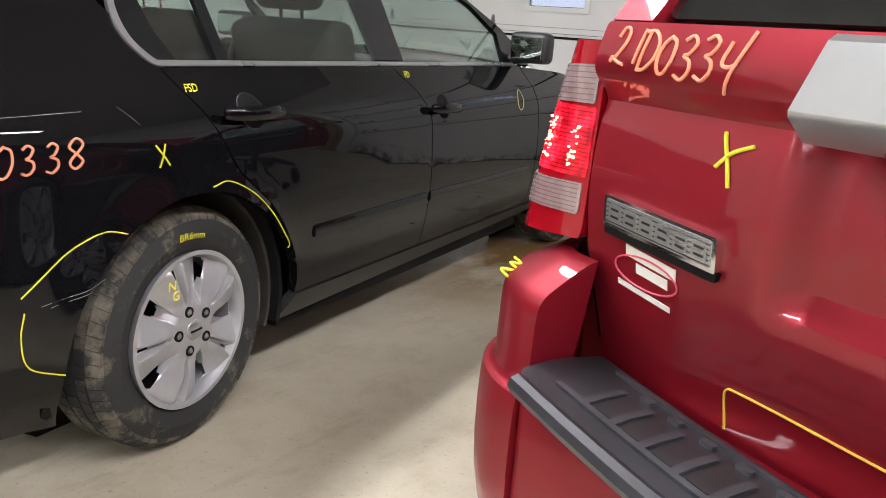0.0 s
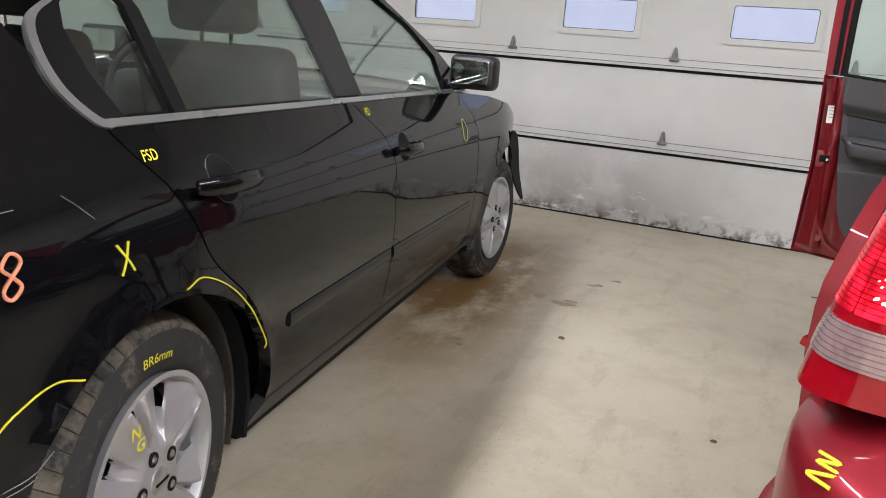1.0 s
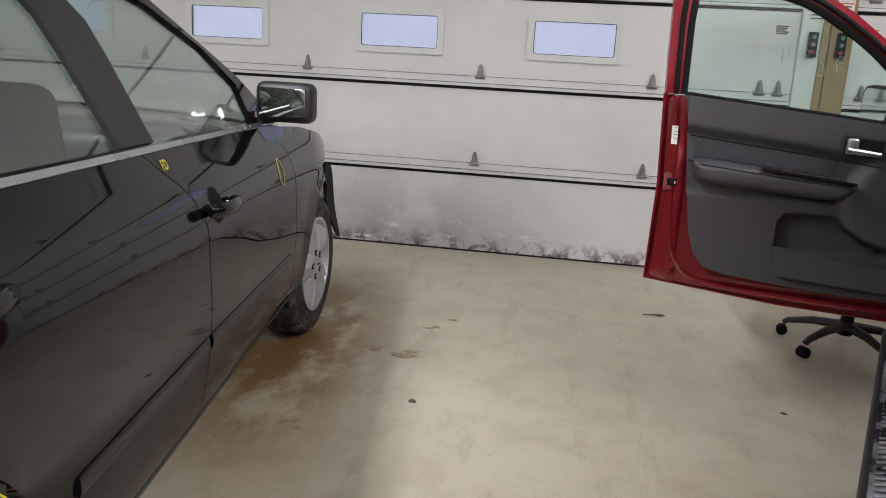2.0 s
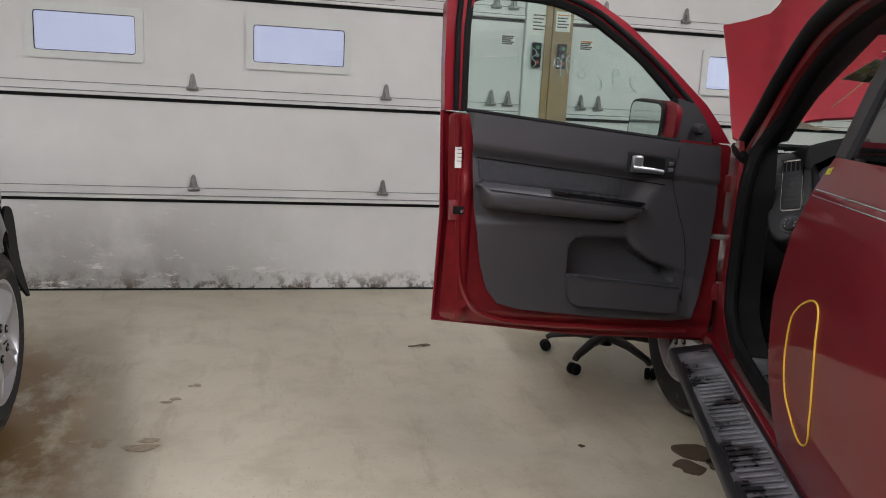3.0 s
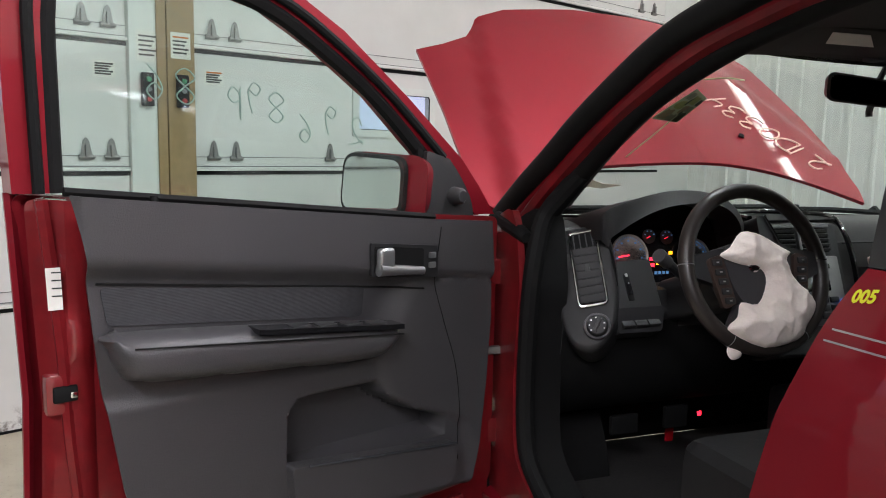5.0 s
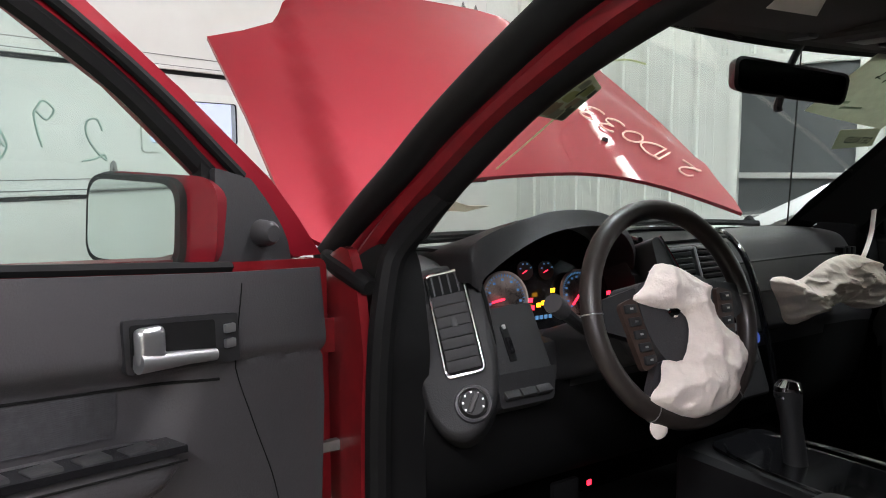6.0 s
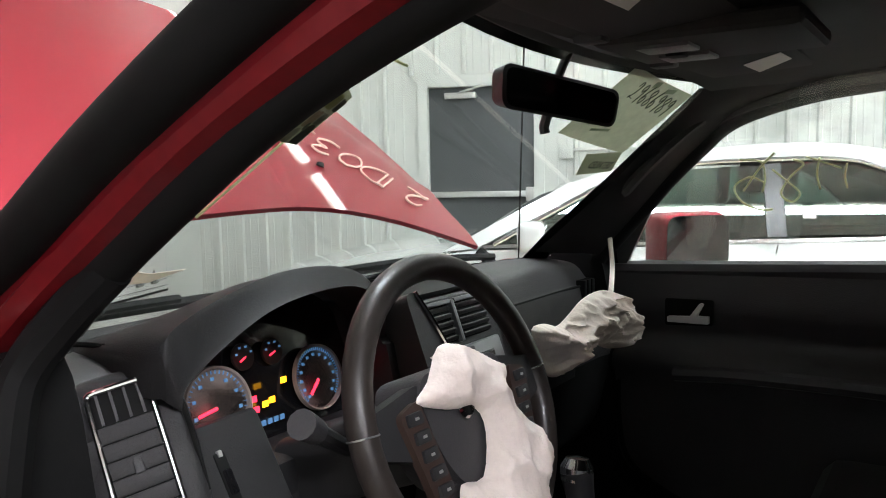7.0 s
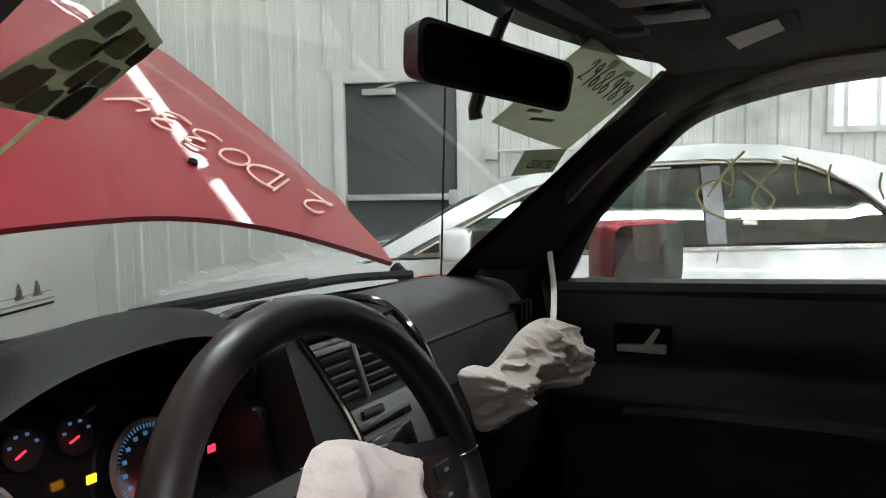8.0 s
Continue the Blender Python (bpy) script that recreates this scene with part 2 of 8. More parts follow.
def lamp_glow():
    m, n, l, p = material("lit_red_lamp")
    p.inputs["Base Color"].default_value, p.inputs["Roughness"].default_value = (0.24, 0.003, 0.010, 1), 0.15
    t = noise_node(n, l, 42.0, 3)
    r = ramp(n, l, t.outputs[0], [(0.38, (0.22, 0.22, 0.22)), (0.52, (0.60, 0.60, 0.60)), (0.64, (2.2, 2.2, 2.2))])
    p.inputs["Emission Color"].default_value = (1.0, 0.012, 0.035, 1)
    l.new(r.outputs[0], p.inputs["Emission Strength"])
    return m


TAILGLOW_M = lamp_glow()
HOT_M = glowing("lit_bulb", (1.0, 0.30, 0.20), 5.0)
DAY_M = glowing("daylight_behind_pane", (0.66, 0.64, 0.86), 0.66)
REDLENS_M = plain("red_lens_plastic", (0.30, 0.003, 0.010), 0.10, 0.0, 0.35, vary=0.15, spec=0.3)
CLEARLENS_M = plain("clear_ribbed_lens", (0.38, 0.29, 0.29), 0.15, 0.3, 0.6, vary=0.3, grain=90)

# ---- mesh helpers ----
def part(name, bm, mat, parent=None, label="", smooth=True, angle=35):
    me = bpy.data.meshes.new(name)
    bmesh.ops.recalc_face_normals(bm, faces=bm.faces)
    bm.to_mesh(me)
    bm.free()
    if smooth:
        for f in me.polygons:
            f.use_smooth = True
        me.set_sharp_from_angle(angle=radians(angle))
    for k in (mat if isinstance(mat, (list, tuple)) else [mat]):
        me.materials.append(k)
    ob = new(name, me)
    if parent:
        ob.parent = parent
    if label:
        tagged(ob, label)
    return ob


def thing(name, m, label, category, group="", kind=""):
    e = new(name)
    e.matrix_world = m
    e.empty_display_size = 0.1
    return tagged(e, label, category, group, kind)


def box(bm, x0, x1, y0, y1, z0, z1, bevel=0.0, m=None, seg=2):
    t = bmesh.new()
    bmesh.ops.create_cube(t, size=1)
    for v in t.verts:
        v.co = ((x0 + x1) / 2 + v.co.x * (x1 - x0), (y0 + y1) / 2 + v.co.y * (y1 - y0), (z0 + z1) / 2 + v.co.z * (z1 - z0))
    if bevel:
        bmesh.ops.bevel(t, geom=t.edges[:], offset=bevel, segments=seg, profile=0.6, affect="EDGES")
    if m:
        bmesh.ops.transform(t, matrix=m, verts=t.verts)
    return join(bm, t)


def join(bm, t):
    tmp = bpy.data.meshes.new("tmp")
    t.to_mesh(tmp)
    t.free()
    bm.from_mesh(tmp)
    bpy.data.meshes.remove(tmp)
    return bm


def boxed(*a, **k):
    return box(bmesh.new(), *a, **k)


def smooth_line(pts, n=6, closed=False):
    """Catmull-Rom through the points, of any dimension."""
    p = [np.array(q, float) for q in pts]
    out = []
    N = len(p)
    for i in range(N if closed else N - 1):
        a, b = p[i], p[(i + 1) % N]
        z = p[i - 1] if closed or i > 0 else 2 * a - b
        c = p[(i + 2) % N] if closed or i + 2 < N else 2 * b - a
        for k in range(n):
            t = k / n
            out.append(0.5 * ((2 * a) + (b - z) * t + (2 * z - 5 * a + 4 * b - c) * t * t + (3 * a - z - 3 * b + c) * t ** 3))
    if not closed:
        out.append(p[-1])
    return [tuple(float(v) for v in q) for q in out]


def arc(cx, cy, r, a0, a1, n=16, ry=None):
    ry = ry or r
    return [(cx + r * math.cos(radians(a0 + (a1 - a0) * i / n)), cy + ry * math.sin(radians(a0 + (a1 - a0) * i / n))) for i in range(n + 1)]


def rounded(poly, r, n=4):
    """A polygon with its corners rounded."""
    out = []
    N = len(poly)
    for i in range(N):
        a, b, c = (Vector(poly[i - 1]), Vector(poly[i]), Vector(poly[(i + 1) % N]))
        rr = min(r, (a - b).length * 0.45, (c - b).length * 0.45)
        p, q = b + (a - b).normalized() * rr, b + (c - b).normalized() * rr
        for k in range(n + 1):
            t = k / n
            out.append(tuple(p * (1 - t) ** 2 + b * 2 * t * (1 - t) + q * t * t))
    return out


def panel(poly, fn, step=0.06, thick=0.012, out=(1, 0, 0), edge=0.0):
    """A sheet over the outline poly in (u, v), bent by fn(u, v) and thickened away from out."""
    bm = bmesh.new()
    bm.faces.new([bm.verts.new((u, v, 0)) for u, v in poly])
    us, vs = [p[0] for p in poly], [p[1] for p in poly]
    for k, (lo, hi) in enumerate(((min(us), max(us)), (min(vs), max(vs)))):
        s = math.ceil(lo / step) * step
        while s < hi - 1e-6:
            co, no = ((s, 0, 0), (1, 0, 0)) if k == 0 else ((0, s, 0), (0, 1, 0))
            bmesh.ops.bisect_plane(bm, geom=bm.verts[:] + bm.edges[:] + bm.faces[:], plane_co=co, plane_no=no, dist=1e-5)
            s += step
    bmesh.ops.triangulate(bm, faces=[f for f in bm.faces if len(f.verts) > 4])
    for v in bm.verts:
        v.co = fn(v.co.x, v.co.y)
    bm.normal_update()
    tot = Vector((0, 0, 0))
    for f in bm.faces:
        tot += f.normal * f.calc_area()
    if tot.dot(Vector(out)) < 0:
        bmesh.ops.reverse_faces(bm, faces=bm.faces[:])
        bm.normal_update()
    if thick:
        nor = {v: v.normal.copy() for v in bm.verts}
        top = bm.faces[:]
        rim = [e for e in bm.edges if e.is_boundary]
        low = {v: bm.verts.new(v.co - nor[v] * thick) for v in list(nor)}
        for f in top:
            bm.faces.new([low[v] for v in reversed(f.verts)])
        for e in rim:
            f = e.link_faces[0]
            a, b = e.verts
            loop = [q for q in f.loops if q.edge == e][0]
            a, b = loop.vert, loop.link_loop_next.vert
            bm.faces.new((b, a, low[a], low[b]))
    return bm


def tube(bm, pts, r, n=8, flat=1.0, closed=False):
    """A round bar along the points; r may be a list of radii."""
    P = [Vector(p) for p in pts]
    N = len(P)
    rings = []
    up = Vector((0, 0, 1))
    for i in range(N):
        a, b = (P[i - 1] if (i or closed) else P[i]), (P[(i + 1) % N] if (i + 1 < N or closed) else P[i])
        d = (b - a).normalized()
        s = d.cross(up) if i == 0 else s - d * s.dot(d)
        if s.length < 0.05:
            s = d.cross(Vector((1, 0, 0)))
        s.normalize()
        w = s.cross(d).normalized()
        rr = r[i] if isinstance(r, (list, tuple)) else r
        rings.append([bm.verts.new(P[i] + s * (rr * math.cos(2 * math.pi * k / n)) + w * (rr * flat * math.sin(2 * math.pi * k / n))) for k in range(n)])
    for i in range(N if closed else N - 1):
        A, B = rings[i], rings[(i + 1) % N]
        for k in range(n):
            bm.faces.new((A[k], A[(k + 1) % n], B[(k + 1) % n], B[k]))
    if not closed:
        bm.faces.new(rings[0]), bm.faces.new(rings[-1])
    return bm


def lathe(bm, prof, n=48, m=None, closed=False):
    """Turn the profile (radius, along x) round the x axis."""
    t = bmesh.new()
    rings = [[t.verts.new((x, r * math.cos(2 * math.pi * k / n), r * math.sin(2 * math.pi * k / n))) for k in range(n)] for r, x in prof]
    for i in range(len(rings) - (0 if closed else 1)):
        A, B = rings[i], rings[(i + 1) % len(rings)]
        for k in range(n):
            t.faces.new((A[k], A[(k + 1) % n], B[(k + 1) % n], B[k]))
    if not closed:
        for rg, (r, x) in ((rings[0], prof[0]), (rings[-1], prof[-1])):
            if r > 1e-4:
                t.faces.new(rg)
    bmesh.ops.remove_doubles(t, verts=t.verts, dist=1e-5)
    if m:
        bmesh.ops.transform(t, matrix=m, verts=t.verts)
    return join(bm, t)


def prism(poly, fn0, fn1):
    """A solid between the outline set at fn0(u, v) and at fn1(u, v)."""
    bm = bmesh.new()
    a = [bm.verts.new(fn0(u, v)) for u, v in poly]
    b = [bm.verts.new(fn1(u, v)) for u, v in poly]
    bm.faces.new(a), bm.faces.new(list(reversed(b)))
    for i in range(len(a)):
        j = (i + 1) % len(a)
        bm.faces.new((a[j], a[i], b[i], b[j]))
    return bm


def table(xs, ys):
    return lambda v: float(np.interp(v, xs, ys))


def lettering(name, text, size, mat, parent, fn, shear=0.0, thick=0.0015, stroke=0.0, label="", spacing=1.0):
    """Painted characters laid on a surface: fn(u, v) gives the place of a point of the text."""
    cu = bpy.data.curves.new(name, "FONT")
    cu.body, cu.size, cu.shear, cu.offset, cu.space_character = text, size, shear, stroke, spacing
    cu.resolution_u = 3
    tmp = bpy.data.objects.new(name, cu)
    scene.collection.objects.link(tmp)
    bpy.context.view_layer.update()
    me = tmp.to_mesh()
    bm = bmesh.new()
    bm.from_mesh(me)
    tmp.to_mesh_clear()
    bpy.data.objects.remove(tmp)
    bpy.data.curves.remove(cu)
    bmesh.ops.subdivide_edges(bm, edges=[e for e in bm.edges if e.calc_length() > 0.02], cuts=1)
    bmesh.ops.triangulate(bm, faces=bm.faces[:])
    for v in bm.verts:
        v.co = fn(v.co.x, v.co.y)
    return part(name, bm, mat, parent, label, smooth=False)

# ---- the workshop ----
GY, WX, LX, BY, CZ = 6.22, 4.6, -6.4, -4.2, 3.6
def quad_slab(name, x0, x1, y0, y1, z0, z1, mat, label, cat):
    return tagged(part(name, boxed(x0, x1, y0, y1, z0, z1), mat, smooth=False), label, cat, kind="structure")


bm = bmesh.new()
bmesh.ops.create_grid(bm, x_segments=8, y_segments=8, size=0.5)
for v in bm.verts:
    v.co = (LX - 0.3 + (v.co.x + 0.5) * (WX - LX + 0.6), BY - 0.3 + (v.co.y + 0.5) * (GY - BY + 0.9), 0)
floor = tagged(part("floor", bm, FLOOR_M, smooth=False), "tan sealed concrete workshop floor with mud stains", "floor", kind="structure")
quad_slab("ceiling", LX, WX, BY, GY + 0.2, CZ, CZ + 0.1, CEIL_M, "white sheet metal workshop ceiling", "ceiling")
quad_slab("wall_west", LX - 0.2, LX, BY, GY + 0.2, 0, CZ, WHITE_M, "white painted workshop side wall", "wall")
quad_slab("wall_south", LX, WX, BY - 0.2, BY, 0, CZ, WHITE_M, "white painted workshop back wall", "wall")
# strips of the door wall: left end, post between the doors, right end, header
DOORS = [(-5.75, -0.17), (0.14, 4.12)]
TOP = 2.87
for x0, x1, z0 in ((LX, -5.75, 0), (4.12, WX, 0)):
    quad_slab("wall_north", x0, x1, GY, GY + 0.2, z0, CZ, WHITE_M, "white wall beside the overhead doors", "wall")
quad_slab("wall_north", -5.75, 4.12, GY, GY + 0.2, TOP, CZ, WHITE_M, "white wall above the overhead doors", "wall")
post = thing("door_post", pose(0, GY, 0), "white post with bare timber strip between overhead doors", "post", kind="structure")
part("white_face", boxed(-0.168, 0.0, -0.03, 0.2, 0, TOP - 0.002, 0.004), WHITE_M, post)
part("timber_strip", boxed(0.003, 0.135, -0.045, 0.2, 0, TOP - 0.002, 0.004), WOOD_M, post, "bare brown timber strip")
part("timber_edge", boxed(-0.045, -0.002, -0.042, -0.031, 0, TOP - 0.002, 0.002), WOOD_M, post)
# grey for thin strips that draw the shade lines along the door seams
SEAMSHADE_M = plain("grey_seam_shade", (0.16, 0.155, 0.15), 0.7)
SEAMS = [0.0, 0.545, 1.125, 1.71, 2.29, TOP]
WINDOWS = {0: [-5.1, -3.93, -2.705, -1.54], 1: [1.375, 2.56]}
HINGES = {0: [-5.72, -4.55, -3.34, -2.14, -1.02, -0.36, -0.25], 1: [0.24, 0.36, 0.92, 2.0, 3.1, 3.78, 3.95]}


def hinge_mesh():
    b = boxed(-0.032, 0.032, -0.012, 0.0, -0.012, 0.012, 0.002)
    join(b, prism([(-0.026, 0.0), (0.026, 0.0), (0.012, 0.075), (0, 0.088), (-0.012, 0.075)], lambda u, v: (u, -0.006, v), lambda u, v: (u, -0.011, v)))
    tube(b, [(-0.034, -0.014, 0.0), (0.034, -0.014, 0.0)], 0.007, 8)
    box(b, -0.007, 0.007, -0.026, -0.01, 0.0, 0.055, 0.002)
    for x, z in ((-0.014, 0.02), (0.014, 0.02), (0, 0.066)):
        tube(b, [(x, -0.011, z), (x, -0.016, z)], 0.004, 6)
    return b


HINGE_ME = None
for d, (x0, x1) in enumerate(DOORS):
    door = thing("overhead_door", pose(0, GY, 0), "closed white sectional overhead door with small windows, scuffed near the floor", "garage door", kind="structure")
    for k in range(5):
        z0, z1 = SEAMS[k] + 0.004, SEAMS[k + 1] - 0.004
        bm = bmesh.new()
        if k == 2:
            xs = [x0]
            for w in WINDOWS[d]:
                xs += [w - 0.275, w + 0.275]
            xs.append(x1)
            wz0, wz1 = 1.35, 1.585
            box(bm, x0, x1, 0.0, 0.05, z0, wz0)
            box(bm, x0, x1, 0.0, 0.05, wz1, z1)
            for i in range(0, len(xs), 2):
                box(bm, xs[i], xs[i + 1], 0.0, 0.05, wz0, wz1)
        else:
            box(bm, x0, x1, 0.0, 0.05, z0, z1, 0.003)
        part("door_section", bm, GARAGE_M, door, smooth=False)
        if k:
            part("seam_lip", boxed(x0, x1, -0.024, -0.001, z0 + 0.002, z0 + 0.020, 0.004), GARAGE_M, door)
            # two grey strips paint shade lines above the lip
            part("seam_bead", boxed(x0, x1, -0.0035, -0.001, z0 + 0.068, z0 + 0.0715, 0.001), SEAMSHADE_M, door)
            part("lip_shadow_gap", boxed(x0, x1, -0.004, -0.001, z0 + 0.0215, z0 + 0.026), SEAMSHADE_M, door)
            # black strip closes the joint and paints the shade below the lip
            part("seam_gap", boxed(x0, x1, -0.005, 0.03, SEAMS[k] - 0.014, SEAMS[k] + 0.0055), SEAL_M, door)
            for hx in HINGES[d]:
                if HINGE_ME is None:
                    h = part("hinge", hinge_mesh(), STEEL_M, door)
                    HINGE_ME = h.data
                else:
                    h = new("hinge", HINGE_ME)
                    h.parent = door
                h.location = (hx, -0.002, SEAMS[k] + 0.068)
    part("bottom_seal", boxed(x0, x1, -0.008, 0.045, -0.004, 0.010), SEAL_M, door)
    for w in WINDOWS[d]:
        win = part("window_frame", bmesh.new(), WHITE_M, door)
        b = bmesh.new()
        o, i = rounded([(w - 0.305, 1.32), (w + 0.305, 1.32), (w + 0.305, 1.615), (w - 0.305, 1.615)], 0.02), rounded([(w - 0.262, 1.362), (w + 0.262, 1.362), (w + 0.262, 1.573), (w - 0.262, 1.573)], 0.02)
        for j in range(len(o)):
            q = (j + 1) % len(o)
            ring = [[b.verts.new((p[0], yy, p[1])) for p in (o[j], o[q], i[q], i[j])] for yy in (-0.014, -0.0005)]
            f, r = ring
            b.faces.new(f), b.faces.new(r[::-1]), b.faces.new((f[0], r[0], r[1], f[1])), b.faces.new((f[3], f[2], r[2], r[3]))
        bmesh.ops.remove_doubles(b, verts=b.verts, dist=1e-5)
        b.to_mesh(win.data)
        b.free()
        part("pane", boxed(w - 0.27, w + 0.27, 0.008, 0.014, 1.352, 1.583), CLEAR_M, win)
        part("pane_seal", tube(bmesh.new(), [(u, -0.006, v) for u, v in rounded([(w - 0.262, 1.362), (w + 0.262, 1.362), (w + 0.262, 1.573), (w - 0.262, 1.573)], 0.02)], 0.0045, 6, closed=True), SEAL_M, win)
# frosty daylight outside
quad = boxed(-9, 9, GY + 2.5, GY + 2.55, -1, 5)
backdrop = tagged(part("backdrop", quad, DAY_M, smooth=False), "pale bluish winter daylight outside the door windows", "backdrop", kind="structure")

# east wall: ribbed steel siding with a dark door
DY0, DY1, DZ = 3.66, 4.44, 1.93
wall_e = thing("wall_east", pose(WX, 0, 0), "white ribbed steel siding wall", "wall", kind="structure")
part("siding", boxed(0, 0.2, BY, DY0, 0, CZ), WHITE_M, wall_e, smooth=False)
part("siding", boxed(0, 0.2, DY1, GY, 0, CZ), WHITE_M, wall_e, smooth=False)
part("siding", boxed(0, 0.2, DY0, DY1, DZ, CZ), WHITE_M, wall_e, smooth=False)
RIB_ME = {}
y = -4.035
k = 0
while y < GY - 0.03:
    z0 = 0.0 if not (DY0 - 0.1 < y < DY1 + 0.1) else DZ + 0.07
    big = k % 3 == 0
    key = (z0, big)
    if key not in RIB_ME:
        w, h = (0.020, 0.022) if big else (0.006, 0.0018)
        b = prism([(-w, 0), (w, 0), (w * 0.55, h), (-w * 0.55, h)], lambda u, v: (-v, u, z0), lambda u, v: (-v, u, CZ))
        RIB_ME[key] = part("siding_rib", b, WHITE_M, wall_e, smooth=False).data
        ob = wall_e.children[-1]
    else:
        ob = new("siding_rib", RIB_ME[key])
        ob.parent = wall_e
    ob.location = (0.0, y, 0)
    y += 0.0635
    k += 1
exit_door = thing("door_1", pose(WX, DY0, 0), "closed dark grey steel exit door with panic bar", "door", kind="structure")
W = DY1 - DY0
part("leaf", boxed(0.03, 0.08, 0.02, W - 0.02, 0.01, DZ - 0.02, 0.003), DOORGREY_M, exit_door)
for a in ((-0.05, 0.02), (W - 0.02, W + 0.05)):
    part("door_frame", boxed(-0.026, 0.12, a[0], a[1], 0, DZ + 0.05, 0.004), WHITE_M, exit_door)
part("door_frame", boxed(-0.026, 0.12, 0.021, W - 0.021, DZ - 0.02, DZ + 0.05, 0.004), WHITE_M, exit_door)
bar = part("panic_bar", boxed(-0.035, 0.03, 0.06, W - 0.03, 1.145, 1.185, 0.006), ALU_M, exit_door, "bright aluminium panic bar")
part("bar_housing", boxed(-0.05, 0.03, 0.02, 0.075, 1.115, 1.21, 0.008), ALU_M, bar)
closer = part("door_closer", boxed(-0.02, 0.03, W - 0.36, W - 0.14, DZ - 0.10, DZ - 0.06, 0.005), ALU_M, exit_door)
b = tube(bmesh.new(), [(-0.02, W - 0.25, DZ - 0.06), (-0.10, W - 0.42, DZ - 0.03), (-0.02, W - 0.62, DZ - 0.01)], 0.008, 6)
part("closer_arm", b, ALU_M, closer)
sw = thing("switch_box", pose(WX, 3.455, 1.445), "white surface switch box with conduit on the siding", "switch")
part("box", boxed(-0.055, -0.0005, -0.04, 0.04, -0.045, 0.045, 0.006), WHITE_M, sw)
part("toggle", boxed(-0.068, -0.054, -0.006, 0.006, -0.012, 0.012, 0.002), WHITE_M, sw)
part("conduit", tube(bmesh.new(), [(-0.025, -0.04, 0.01), (-0.025, -1.6, 0.01)], 0.011, 8), WHITE_M, sw)
# glowing framed pane added further along the siding for a soft bright patch
patch2 = thing("window_1", pose(WX, 0.75, 1.55), "bright glowing pane added on the siding wall", "window", kind="structure")
part("pane", boxed(-0.012, -0.006, -0.62, 0.62, 0.02, 0.50), glowing("bright_patch_glow", (0.80, 0.88, 1.0), 1.6), patch2)
for a in ((-0.66, 0.66, -0.02, 0.02), (-0.66, 0.66, 0.50, 0.54), (-0.66, -0.62, 0.02, 0.50), (0.62, 0.66, 0.02, 0.50)):
    part("window_frame", boxed(-0.03, -0.0005, *a), WHITE_M, patch2)

# ceiling tubes
for x, y, watt in TUBES:
    fix = thing("ceiling_light", pose(x, y, TUBE_Z), "white twin-tube ceiling strip light, switched on", "ceiling light", group="ceiling strip lights")
    part("housing", boxed(-0.07, 0.07, -TUBE_L / 2 - 0.05, TUBE_L / 2 + 0.05, 0.045, 0.09, 0.008), WHITE_M, fix)
    for s in (-0.04, 0.04):
        part("tube", tube(bmesh.new(), [(s, -TUBE_L / 2, 0.02), (s, TUBE_L / 2, 0.02)], 0.014, 10), TUBE_M, fix)
    for yy in (-0.8, 0.8):
        part("hanger", tube(bmesh.new(), [(0, yy, 0.09), (0, yy, CZ - TUBE_Z)], 0.004, 6), STEEL_M, fix)
    ld = bpy.data.lights.new("strip_lamp", "AREA")
    ld.shape, ld.size, ld.size_y, ld.energy, ld.color = "RECTANGLE", 0.12, TUBE_L, watt, LAMP_COL
    lo = new("strip_lamp", ld)
    lo.matrix_world = pose(x, y, TUBE_Z - 0.004)

# ---- black sedan ----
SED = pose(-2.2, 1.5, 0, 0, 0, 8.5)
sedan = thing("sedan", SED, "dirty black four-door sedan with yellow and orange paint-pen marks", "car")
SIDE = table([0.16, 0.22, 0.30, 0.36, 0.46, 0.60, 0.74, 0.80, 0.85, 0.90, 0.95, 1.0, 1.2, 1.4, 1.47], [-0.10, -0.06, -0.01, 0.012, 0.026, 0.036, 0.034, 0.036, 0.026, 0.006, -0.032, -0.062, -0.175, -0.30, -0.37])


def side(y, z):
    x = SIDE(z)
    if y < -0.35:
        x -= 0.30 * (-0.35 - y) ** 2
    if y > 2.55:
        x -= 0.16 * (y - 2.55) ** 2
    for c in (0.0, 2.776):
        r = math.hypot(y - c, z - 0.33)
        x += 0.014 * math.exp(-((r - 0.378) / 0.03) ** 2)
    return (x, y, z)


def other(fn):
    return lambda u, v: ((lambda p: (-1.74 - p[0], p[1], p[2]))(fn(u, v)))


RGAP = [(-0.02, 0.998), (0.064, 0.883), (0.149, 0.745), (0.27, 0.635), (0.348, 0.53), (0.405, 0.42), (0.425, 0.318)]
BGAP = [(0.985, 0.998), (1.09, 0.90), (1.149, 0.785), (1.168, 0.524), (1.158, 0.318)]
FGAP = [(2.09, 0.985), (2.15, 0.85), (2.19, 0.70), (2.20, 0.50), (2.18, 0.318)]
sm = lambda p, n=5: smooth_line(p, n)
off = lambda pts, d: [(y + d, z) for y, z in pts]
QUARTER = sm(off(RGAP[:4], -0.005)) + [p for p in arc(0.0, 0.33, 0.372, 50, 205, 24)][0:] + [(-0.50, 0.20), (-0.62, 0.62), (-0.60, 0.70), (-0.95, 0.74), (-1.0, 1.0), (-0.98, 1.055), (-0.80, 1.075), (-0.62, 1.14), (-0.40, 1.28), (-0.18, 1.40), (0.3, 1.462), (0.35, 1.41), (0.15, 1.33), (0.02, 1.267), (-0.085, 1.215), (-0.134, 1.19), (-0.147, 1.167), (-0.126, 1.138), (-0.08, 1.083), (-0.045, 1.035)]
